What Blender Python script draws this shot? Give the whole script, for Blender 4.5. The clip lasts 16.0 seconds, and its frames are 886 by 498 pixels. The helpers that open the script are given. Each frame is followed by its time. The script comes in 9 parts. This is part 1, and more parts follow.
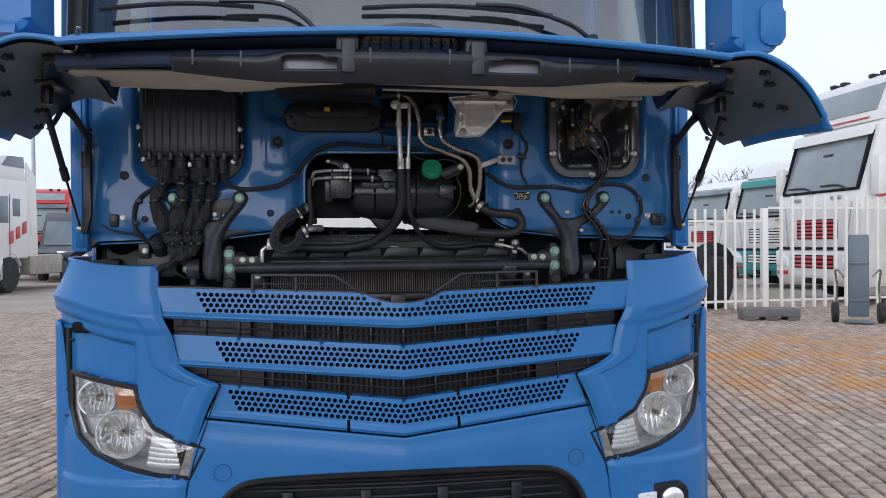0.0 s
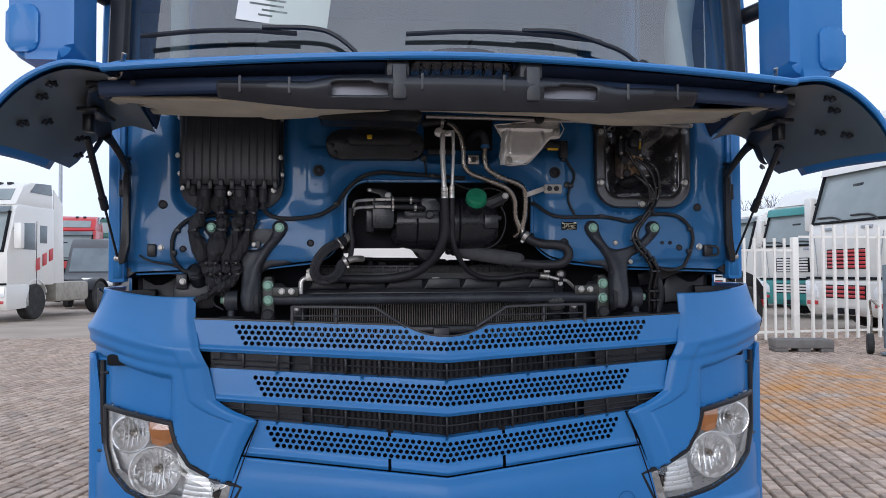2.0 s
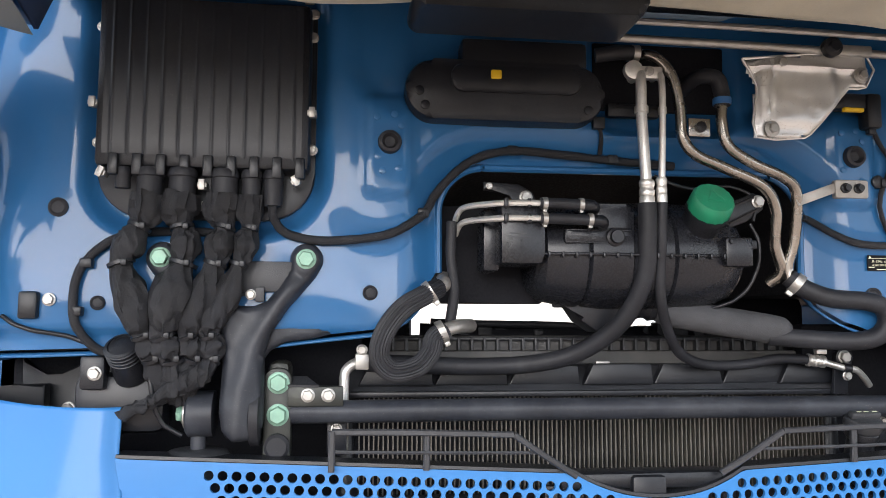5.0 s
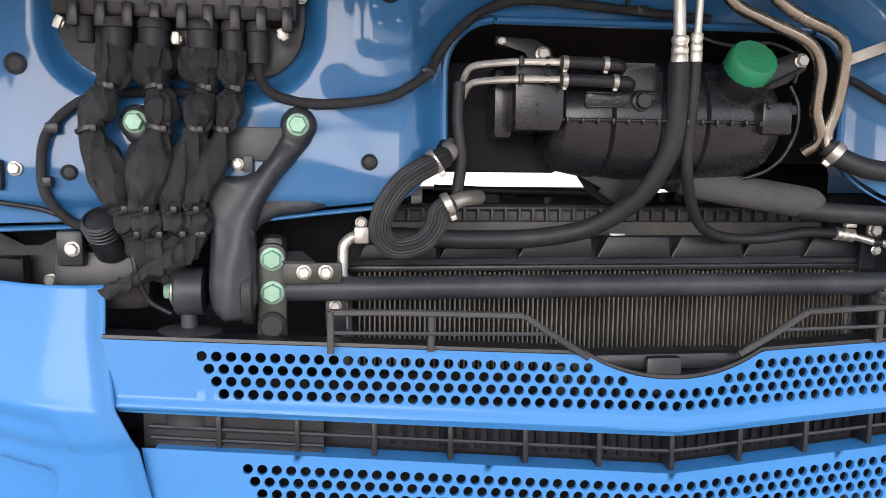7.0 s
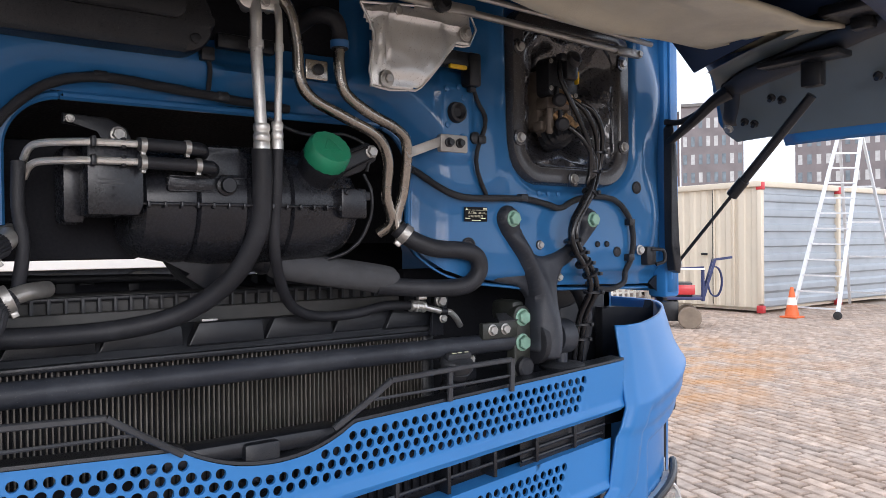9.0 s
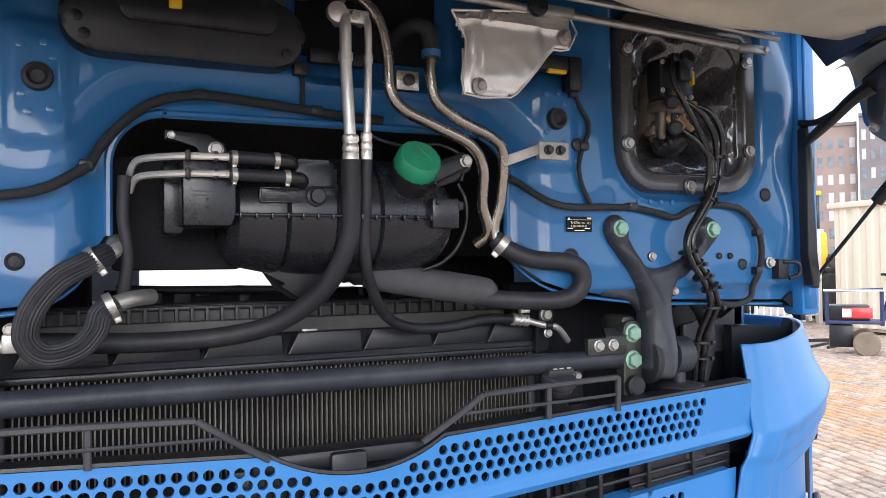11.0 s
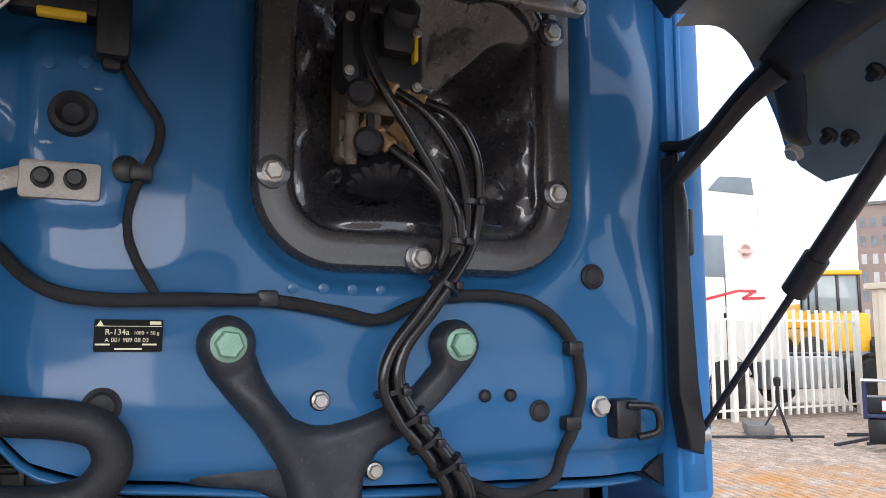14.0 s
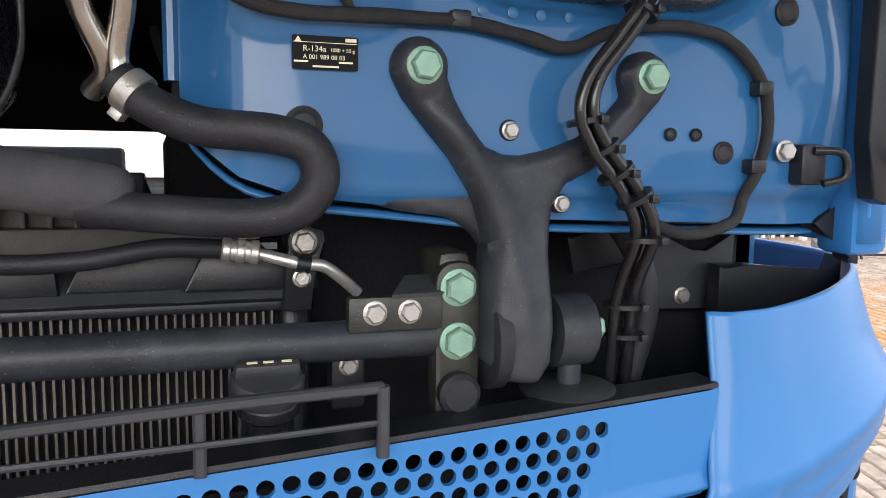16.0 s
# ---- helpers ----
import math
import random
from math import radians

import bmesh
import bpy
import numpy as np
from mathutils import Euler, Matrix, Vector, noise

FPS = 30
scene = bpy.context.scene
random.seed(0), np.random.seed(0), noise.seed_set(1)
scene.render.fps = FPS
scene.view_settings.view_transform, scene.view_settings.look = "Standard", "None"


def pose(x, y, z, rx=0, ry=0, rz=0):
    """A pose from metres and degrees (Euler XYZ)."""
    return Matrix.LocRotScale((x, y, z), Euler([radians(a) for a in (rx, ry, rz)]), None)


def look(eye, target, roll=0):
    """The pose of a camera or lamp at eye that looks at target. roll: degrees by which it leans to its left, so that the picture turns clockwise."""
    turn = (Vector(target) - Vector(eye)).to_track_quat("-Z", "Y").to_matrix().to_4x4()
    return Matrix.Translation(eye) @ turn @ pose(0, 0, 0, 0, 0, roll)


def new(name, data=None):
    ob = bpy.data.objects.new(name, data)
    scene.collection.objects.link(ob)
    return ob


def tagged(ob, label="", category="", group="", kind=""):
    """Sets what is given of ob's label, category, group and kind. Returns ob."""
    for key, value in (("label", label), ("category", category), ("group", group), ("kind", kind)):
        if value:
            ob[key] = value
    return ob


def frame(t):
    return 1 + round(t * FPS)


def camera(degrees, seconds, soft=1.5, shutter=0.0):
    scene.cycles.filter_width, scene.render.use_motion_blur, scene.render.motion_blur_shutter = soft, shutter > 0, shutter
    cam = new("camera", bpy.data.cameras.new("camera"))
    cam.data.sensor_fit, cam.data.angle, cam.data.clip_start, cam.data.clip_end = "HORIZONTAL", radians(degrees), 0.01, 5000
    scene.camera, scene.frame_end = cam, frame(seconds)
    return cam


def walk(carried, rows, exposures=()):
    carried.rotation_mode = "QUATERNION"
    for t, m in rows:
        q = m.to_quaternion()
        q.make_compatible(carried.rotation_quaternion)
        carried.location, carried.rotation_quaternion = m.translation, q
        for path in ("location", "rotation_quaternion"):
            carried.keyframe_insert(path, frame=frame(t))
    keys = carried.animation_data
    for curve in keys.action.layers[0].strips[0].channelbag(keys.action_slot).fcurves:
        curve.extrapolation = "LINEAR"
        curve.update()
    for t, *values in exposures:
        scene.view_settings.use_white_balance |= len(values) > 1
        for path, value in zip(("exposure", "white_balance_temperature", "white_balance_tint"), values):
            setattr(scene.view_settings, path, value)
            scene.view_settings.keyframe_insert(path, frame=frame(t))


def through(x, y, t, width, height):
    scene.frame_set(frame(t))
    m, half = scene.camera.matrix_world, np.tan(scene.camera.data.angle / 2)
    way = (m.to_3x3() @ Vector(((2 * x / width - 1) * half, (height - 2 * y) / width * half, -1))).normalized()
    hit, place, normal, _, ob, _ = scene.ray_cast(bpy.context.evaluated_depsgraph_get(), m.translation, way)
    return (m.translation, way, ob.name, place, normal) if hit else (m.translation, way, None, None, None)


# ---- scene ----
cam = camera(59.6, 16.0, 0.55)
PATH = [
    (0, (-0.202, -2.533, 1.334), (0.056, -0.55, 1.32), -0.5),
    (0.5, (-0.225, -2.516, 1.345), (0.02, -0.531, 1.374), -0.5),
    (1, (-0.229, -2.49, 1.352), (-0.004, -0.504, 1.401), -0.3),
    (1.5, (-0.222, -2.466, 1.353), (-0.011, -0.478, 1.406), -0.3),
    (2, (-0.28, -2.43, 1.348), (-0.072, -0.442, 1.406), -0.3),
    (2.5, (-0.27, -2.255, 1.342), (-0.046, -0.269, 1.4), -0.3),
    (3, (-0.293, -1.969, 1.376), (-0.034, 0.013, 1.431), -0.2),
    (3.5, (-0.411, -1.666, 1.373), (-0.169, 0.318, 1.438), -0.1),
    (4, (-0.469, -1.381, 1.37), (-0.255, 0.604, 1.481), -0.0),
    (4.2, (-0.476, -1.254, 1.371), (-0.255, 0.725, 1.558), -0.1),
    (6.3, (-0.531, -0.849, 1.469), (-0.27, 1.132, 1.552), 0.5),
    (6.5, (-0.531, -0.843, 1.462), (-0.268, 1.138, 1.379), 0.6),
    (7, (-0.503, -0.837, 1.447), (-0.25, 1.136, 1.234), 0.6),
    (7.5, (-0.471, -0.821, 1.444), (-0.088, 1.129, 1.219), 0.5),
    (8, (-0.461, -0.812, 1.436), (0.281, 1.033, 1.215), 0.1),
    (8.5, (-0.484, -0.821, 1.451), (0.61, 0.851, 1.352), -0.0),
    (9, (-0.485, -0.832, 1.458), (0.699, 0.78, 1.443), -0.6),
    (9.2, (-0.483, -0.844, 1.457), (0.676, 0.786, 1.456), -0.8),
    (11.3, (-0.319, -0.855, 1.437), (0.515, 0.962, 1.482), -0.7),
    (11.5, (-0.269, -0.845, 1.438), (0.569, 0.97, 1.483), -0.7),
    (12, (-0.106, -0.817, 1.431), (0.735, 0.997, 1.476), -0.6),
    (12.5, (0.086, -0.686, 1.429), (0.918, 1.132, 1.466), -0.4),
    (13, (0.271, -0.564, 1.443), (1.087, 1.257, 1.573), -0.3),
    (13.5, (0.454, -0.424, 1.489), (1.265, 1.391, 1.708), -0.2),
    (14, (0.481, -0.384, 1.51), (1.235, 1.453, 1.748), 0.1),
    (14.5, (0.489, -0.374, 1.507), (1.172, 1.488, 1.768), 0.4),
    (15, (0.465, -0.355, 1.463), (1.125, 1.53, 1.576), 0.6),
    (15.5, (0.427, -0.351, 1.439), (1.062, 1.543, 1.338), 0.7),
    (16, (0.37, -0.316, 1.423), (0.987, 1.573, 1.194), 0.7),
]
walk(cam, [(t, look(eye, target, roll)) for t, eye, target, roll in PATH],
     exposures=[(0, -0.19, 5850, 13), (2.5, -0.1, 5800, 13), (3.0, -0.08, 5800, 12), (3.5, 0.66, 6100, 11), (4.2, 1.05, 6300, 11), (6.5, 1.76, 6450, 13), (7.0, 1.34, 6580, 13), (8.0, 1.44, 6640, 14), (8.5, 0.80, 6300, 14), (9.0, 0.60, 6100, 14), (11.5, 1.10, 6100, 12), (12.5, 0.7, 6100, 12), (13.5, 0.65, 6100, 12), (14.5, 0.75, 6100, 12), (15.0, 0.78, 6200, 12), (16.0, 0.97, 6450, 12)])

# ---- world, sun ----
world = bpy.data.worlds.new("overcast_sky")
scene.world = world
world.use_nodes = True
wn, wl = world.node_tree.nodes, world.node_tree.links
wn.clear()
sky = wn.new("ShaderNodeTexSky")
sky.sky_type = "NISHITA"
sky.sun_disc = False
sky.sun_elevation, sky.sun_rotation = radians(6), radians(200)
sky.dust_density, sky.air_density = 4.0, 1.0
coord = wn.new("ShaderNodeTexCoord")
cloud = wn.new("ShaderNodeTexNoise")
cloud.inputs["Scale"].default_value, cloud.inputs["Detail"].default_value = 2.2, 5.0
ramp = wn.new("ShaderNodeValToRGB")
ramp.color_ramp.elements[0].position, ramp.color_ramp.elements[0].color = 0.30, (6.3, 7.0, 7.9, 1)
ramp.color_ramp.elements[1].position, ramp.color_ramp.elements[1].color = 0.70, (9.0, 9.2, 9.4, 1)
mixer = wn.new("ShaderNodeMix")
mixer.data_type = "RGBA"
mixer.inputs[0].default_value = 0.90
back = wn.new("ShaderNodeBackground")
back.inputs["Strength"].default_value = 0.15
wout = wn.new("ShaderNodeOutputWorld")
wl.new(coord.outputs["Generated"], cloud.inputs["Vector"])
wl.new(cloud.outputs["Fac"], ramp.inputs["Fac"])
wl.new(sky.outputs["Color"], mixer.inputs[6])
wl.new(ramp.outputs["Color"], mixer.inputs[7])
wl.new(mixer.outputs[2], back.inputs["Color"])
wl.new(back.outputs["Background"], wout.inputs["Surface"])

sun = new("sun", bpy.data.lights.new("sun", "SUN"))
sun.data.energy, sun.data.angle, sun.data.color = 1.6, radians(48), (1.0, 0.97, 0.93)
sun.matrix_world = look((-2.3, -6.6, 0.95), (0, 0, 0.5))


# ---- materials ----
def mat(name, color, rough=0.5, metal=0.0, vary=0.15, scale=6.0, bump=0.0, fine=120.0, coat=0.0, dirt=None, dirt_amount=0.0,
        dirt_scale=4.0, spec=0.5, per_piece=0.0, specks=0.0, speck_color=(0.22, 0.21, 0.19), coat_rough=0.10):
    m = bpy.data.materials.new(name)
    m.use_nodes = True
    n, l = m.node_tree.nodes, m.node_tree.links
    b = n["Principled BSDF"]
    b.inputs["Roughness"].default_value, b.inputs["Metallic"].default_value = rough, metal
    b.inputs["Specular IOR Level"].default_value = spec
    b.inputs["Coat Weight"].default_value = coat
    b.inputs["Coat Roughness"].default_value = coat_rough
    tc = n.new("ShaderNodeTexCoord")
    big = n.new("ShaderNodeTexNoise")
    big.inputs["Scale"].default_value, big.inputs["Detail"].default_value = scale, 4.0
    small = n.new("ShaderNodeTexNoise")
    small.inputs["Scale"].default_value, small.inputs["Detail"].default_value = fine, 3.0
    l.new(tc.outputs["Object"], big.inputs["Vector"])
    l.new(tc.outputs["Object"], small.inputs["Vector"])
    r1 = n.new("ShaderNodeMapRange")
    r1.inputs["To Min"].default_value, r1.inputs["To Max"].default_value = 1 - vary, 1 + vary
    r1.inputs["From Min"].default_value, r1.inputs["From Max"].default_value = 0.3, 0.7
    l.new(big.outputs["Fac"], r1.inputs["Value"])
    value = r1.outputs["Result"]
    if per_piece:
        info = n.new("ShaderNodeObjectInfo")
        geo = n.new("ShaderNodeNewGeometry")
        add = n.new("ShaderNodeMath")
        add.operation = "ADD"
        frac = n.new("ShaderNodeMath")
        frac.operation = "FRACT"
        l.new(info.outputs["Random"], add.inputs[0])
        l.new(geo.outputs["Random Per Island"], add.inputs[1])
        l.new(add.outputs[0], frac.inputs[0])
        r2 = n.new("ShaderNodeMapRange")
        r2.inputs["To Min"].default_value, r2.inputs["To Max"].default_value = 1 - per_piece, 1 + per_piece
        l.new(frac.outputs[0], r2.inputs["Value"])
        mul = n.new("ShaderNodeMath")
        mul.operation = "MULTIPLY"
        l.new(value, mul.inputs[0])
        l.new(r2.outputs["Result"], mul.inputs[1])
        value = mul.outputs[0]
    tint = n.new("ShaderNodeMix")
    tint.data_type, tint.blend_type = "RGBA", "MULTIPLY"
    tint.inputs[0].default_value = 1.0
    tint.inputs[6].default_value = (*color, 1)
    l.new(value, tint.inputs[7])
    out = tint.outputs[2]
    if dirt:
        dn = n.new("ShaderNodeTexNoise")
        dn.inputs["Scale"].default_value, dn.inputs["Detail"].default_value = dirt_scale, 8.0
        dn.inputs["Roughness"].default_value = 0.65
        l.new(tc.outputs["Object"], dn.inputs["Vector"])
        dr = n.new("ShaderNodeMapRange")
        dr.name = "dirt_mask"
        dr.inputs["From Min"].default_value, dr.inputs["From Max"].default_value = 0.48, 0.75
        dr.inputs["To Max"].default_value = dirt_amount
        l.new(dn.outputs["Fac"], dr.inputs["Value"])
        dm = n.new("ShaderNodeMix")
        dm.data_type = "RGBA"
        dm.inputs[7].default_value = (*dirt, 1)
        l.new(dr.outputs["Result"], dm.inputs[0])
        l.new(out, dm.inputs[6])
        out = dm.outputs[2]
    if specks:
        # sparse dust specks
        sn = n.new("ShaderNodeTexNoise")
        sn.inputs["Scale"].default_value, sn.inputs["Detail"].default_value = 520.0, 2.0
        l.new(tc.outputs["Object"], sn.inputs["Vector"])
        sr = n.new("ShaderNodeMapRange")
        sr.inputs["From Min"].default_value, sr.inputs["From Max"].default_value = 0.66, 0.78
        sr.inputs["To Max"].default_value = specks
        l.new(sn.outputs["Fac"], sr.inputs["Value"])
        sm = n.new("ShaderNodeMix")
        sm.data_type = "RGBA"
        sm.inputs[7].default_value = (*speck_color, 1)
        l.new(sr.outputs["Result"], sm.inputs[0])
        l.new(out, sm.inputs[6])
        out = sm.outputs[2]
    l.new(out, b.inputs["Base Color"])
    rr = n.new("ShaderNodeMapRange")
    rr.inputs["To Min"].default_value, rr.inputs["To Max"].default_value = max(rough * 0.75, 0.02), min(rough * 1.25, 1.0)
    rr.inputs["From Min"].default_value, rr.inputs["From Max"].default_value = 0.3, 0.7
    l.new(small.outputs["Fac"], rr.inputs["Value"])
    l.new(rr.outputs["Result"], b.inputs["Roughness"])
    if bump:
        bp = n.new("ShaderNodeBump")
        bp.inputs["Strength"].default_value, bp.inputs["Distance"].default_value = bump, 0.002
        l.new(small.outputs["Fac"], bp.inputs["Height"])
        l.new(bp.outputs["Normal"], b.inputs["Normal"])
    return m


def glass(name, color=(0.9, 0.95, 0.95), rough=0.0, through=0.9):
    """Thin pane: part see-through, part mirror-like."""
    m = bpy.data.materials.new(name)
    m.use_nodes = True
    n, l = m.node_tree.nodes, m.node_tree.links
    n.clear()
    out = n.new("ShaderNodeOutputMaterial")
    clear = n.new("ShaderNodeBsdfTransparent")
    clear.inputs["Color"].default_value = (*color, 1)
    gloss = n.new("ShaderNodeBsdfGlossy")
    gloss.inputs["Roughness"].default_value = rough
    fres = n.new("ShaderNodeFresnel")
    fres.inputs["IOR"].default_value = 1.5
    mul = n.new("ShaderNodeMath")
    mul.operation = "MULTIPLY_ADD"
    mul.inputs[1].default_value, mul.inputs[2].default_value = 1.6, 1 - through
    mul.use_clamp = True
    mix = n.new("ShaderNodeMixShader")
    l.new(fres.outputs["Fac"], mul.inputs[0])
    l.new(mul.outputs[0], mix.inputs["Fac"])
    l.new(clear.outputs["BSDF"], mix.inputs[1])
    l.new(gloss.outputs["BSDF"], mix.inputs[2])
    l.new(mix.outputs["Shader"], out.inputs["Surface"])
    return m


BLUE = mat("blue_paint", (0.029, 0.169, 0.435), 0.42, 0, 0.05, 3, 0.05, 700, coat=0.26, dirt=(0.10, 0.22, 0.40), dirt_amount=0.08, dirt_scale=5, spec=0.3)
# the truck's blue with a glossier coat, base darkened for shade in the bay
BLUE_IN = mat("blue_paint_bay_shade", (0.021, 0.112, 0.275), 0.42, 0, 0.06, 5, 0.02, 500, coat=0.55, dirt=(0.09, 0.16, 0.26), dirt_amount=0.14, dirt_scale=7, spec=0.15, specks=0.10, coat_rough=0.08)
BLUE_MATT = mat("matt_navy_inner_paint", (0.026, 0.046, 0.100), 0.5, 0, 0.12, 6, 0.05, 500, dirt=(0.05, 0.06, 0.08), dirt_amount=0.15, dirt_scale=8, spec=0.3)
PLASTIC = mat("black_plastic", (0.011, 0.0122, 0.016), 0.32, 0, 0.25, 9, 0.15, 900, dirt=(0.045, 0.045, 0.047), dirt_amount=0.25, dirt_scale=12, spec=0.38, specks=0.4)
PLASTIC_GREY = mat("dark_grey_plastic", (0.030, 0.032, 0.037), 0.42, 0, 0.2, 8, 0.25, 800, dirt=(0.085, 0.086, 0.088), dirt_amount=0.2, dirt_scale=9, specks=0.3)
CAST = mat("black_cast_iron", (0.023, 0.026, 0.034), 0.44, 0.0, 0.25, 14, 0.14, 520, dirt=(0.085, 0.092, 0.105), dirt_amount=0.45, dirt_scale=11, spec=0.32, specks=0.6)
LINE = mat("air_line_nylon", (0.012, 0.012, 0.014), 0.2, 0, 0.2, 14, 0.05, 700, dirt=(0.05, 0.05, 0.05), dirt_amount=0.2, dirt_scale=20)
RUBBER = mat("black_rubber", (0.017, 0.018, 0.0225), 0.52, 0, 0.25, 14, 0.25, 700, dirt=(0.068, 0.071, 0.078), dirt_amount=0.3, dirt_scale=16, spec=0.32, specks=0.4)
CLOTH = mat("cloth_tape", (0.015, 0.016, 0.020), 0.55, 0, 0.3, 25, 0.8, 1300, dirt=(0.07, 0.068, 0.066), dirt_amount=0.2, dirt_scale=18, spec=0.4, specks=0.35)
GLOSSBLACK = mat("gloss_black_steel", (0.026, 0.026, 0.031), 0.30, 0, 0.15, 10, 0.01, 200, coat=1.0, coat_rough=0.06, dirt=(0.05, 0.049, 0.05), dirt_amount=0.05, dirt_scale=5)
FLANGE = mat("dusty_black_steel", (0.050, 0.048, 0.049), 0.24, 0, 0.10, 12, 0.03, 300, dirt=(0.11, 0.10, 0.092), dirt_amount=0.25, dirt_scale=8, coat=0.3)
ALU = mat("aluminium_tube", (0.78, 0.77, 0.74), 0.36, 0.8, 0.1, 30, 0.2, 600, dirt=(0.3, 0.28, 0.25), dirt_amount=0.2, dirt_scale=14)
STEEL = mat("tarnished_steel_tube", (0.37, 0.345, 0.31), 0.24, 0.95, 0.12, 9, 0.004, 60, dirt=(0.17, 0.12, 0.075), dirt_amount=0.2, dirt_scale=5)
ZINC = mat("zinc_plated_steel", (0.43, 0.42, 0.40), 0.38, 0.75, 0.15, 40, 0.3, 500, dirt=(0.25, 0.22, 0.18), dirt_amount=0.25, dirt_scale=30)
GREENBOLT = mat("green_passivated_bolt", (0.22, 0.385, 0.30), 0.42, 0.3, 0.15, 60, 0.3, 700, dirt=(0.3, 0.30, 0.24), dirt_amount=0.3, dirt_scale=40)
GREENCAP = mat("green_plastic_cap", (0.012, 0.215, 0.110), 0.40, 0, 0.12, 40, 0.3, 900, dirt=(0.12, 0.22, 0.16), dirt_amount=0.2, dirt_scale=25)
BRASS = mat("brass_fitting", (0.48, 0.31, 0.16), 0.45, 0.6, 0.25, 60, 0.4, 600, dirt=(0.16, 0.12, 0.08), dirt_amount=0.4, dirt_scale=40)
VALVE = mat("dusty_cast_aluminium", (0.19, 0.16, 0.135), 0.45, 0.4, 0.3, 30, 0.6, 500, dirt=(0.06, 0.05, 0.04), dirt_amount=0.4, dirt_scale=22)
SHIELD = mat("heat_shield_aluminium", (0.72, 0.72, 0.71), 0.34, 0.8, 0.08, 12, 0.02, 500, dirt=(0.42, 0.41, 0.39), dirt_amount=0.15, dirt_scale=10)
BEIGE = mat("beige_foam_liner", (0.60, 0.55, 0.42), 0.7, 0, 0.10, 7, 0.3, 300, dirt=(0.30, 0.27, 0.21), dirt_amount=0.4, dirt_scale=5)
CORE = mat("condenser_fin_metal", (0.15, 0.138, 0.122), 0.45, 0.4, 0.3, 9, 0.2, 500, dirt=(0.07, 0.06, 0.05), dirt_amount=0.4, dirt_scale=20)
SKINBACK = mat("grey_primer_panel", (0.115, 0.140, 0.148), 0.42, 0, 0.10, 5, 0.2, 400, dirt=(0.13, 0.15, 0.16), dirt_amount=0.3, dirt_scale=6)
OLIVE = mat("olive_passivated_plate", (0.026, 0.029, 0.026), 0.4, 0.2, 0.15, 20, 0.3, 500, dirt=(0.12, 0.12, 0.10), dirt_amount=0.3, dirt_scale=20)
RIBGREY = mat("dusty_ribbed_plastic", (0.060, 0.060, 0.060), 0.6, 0, 0.2, 12, 0.3, 500, dirt=(0.16, 0.15, 0.13), dirt_amount=0.4, dirt_scale=10)
SLOTGREY = mat("grey_satin_plate", (0.22, 0.225, 0.26), 0.4, 0.1, 0.1, 12, 0.05, 300)
# near-black that holds the shade of cavities and gaps; plain black parts use it too
DARK = mat("cavity_shade_black", (0.012, 0.0128, 0.0165), 0.75, 0, 0.2, 8, 0.2, 200, spec=0.15)
GREYLENS = mat("grey_reflector_lens", (0.36, 0.35, 0.34), 0.3, 0.2, 0.25, 60, 0.2, 300, coat=0.5)
TROLLEY = mat("blue_grey_steel", (0.13, 0.165, 0.19), 0.45, 0.1, 0.1, 6, 0.1, 200)
STRAP = mat("dull_steel_strap", (0.40, 0.385, 0.36), 0.5, 0.5, 0.2, 30, 0.3, 400, dirt=(0.2, 0.17, 0.14), dirt_amount=0.4, dirt_scale=20)
TANKBLACK = mat("glossy_black_tank_plastic", (0.0115, 0.0125, 0.0165), 0.27, 0, 0.3, 8, 0.012, 300, dirt=(0.040, 0.043, 0.052), dirt_amount=0.25, dirt_scale=9, specks=0.12, spec=0.42)
FOAM = mat("grey_foam_sleeve", (0.050, 0.052, 0.058), 0.8, 0, 0.2, 20, 0.6, 900, dirt=(0.10, 0.10, 0.105), dirt_amount=0.4, dirt_scale=12)
LIDBLACK = mat("matt_black_lid", (0.012, 0.014, 0.019), 0.42, 0, 0.25, 9, 0.1, 900, dirt=(0.05, 0.052, 0.056), dirt_amount=0.2, dirt_scale=10, specks=0.4)
YELLOW = mat("yellow_plastic", (0.65, 0.42, 0.01), 0.45, 0, 0.1, 40, 0.1, 600)
LABELBLACK = mat("black_label_film", (0.010, 0.010, 0.011), 0.6, 0, 0.1, 40, 0.0, 600, spec=0.1)
LABELINK = mat("pale_yellow_print", (0.75, 0.72, 0.52), 0.5, 0, 0.05, 40, 0.0, 600)
CHROME = mat("headlamp_reflector", (0.95, 0.95, 0.95), 0.22, 0.7, 0.02, 40, 0.0, 60)
LAMPBODY = mat("headlamp_silver_housing", (0.88, 0.89, 0.90), 0.32, 0.35, 0.05, 10, 0.0, 60)
AMBER = mat("amber_lamp", (0.55, 0.20, 0.05), 0.2, 0, 0.1, 40, 0.1, 300, coat=0.5)
LENS = glass("headlamp_lens", (0.97, 0.98, 0.98), 0.02, 0.94)
SCREEN = glass("windscreen_glass", (0.80, 0.88, 0.86), 0.0, 0.84)
PANE = glass("window_pane", (0.35, 0.42, 0.44), 0.02, 0.7)
WHITEPAINT = mat("white_truck_paint", (0.80, 0.78, 0.735), 0.35, 0, 0.04, 2, 0.05, 400, coat=0.5, dirt=(0.66, 0.60, 0.50), dirt_amount=0.3, dirt_scale=2)
REDPAINT = mat("red_paint", (0.52, 0.03, 0.035), 0.4, 0, 0.1, 3, 0.05, 300, coat=0.4)
TEALPAINT = mat("teal_paint", (0.02, 0.24, 0.23), 0.4, 0, 0.1, 3, 0.05, 300, coat=0.4)
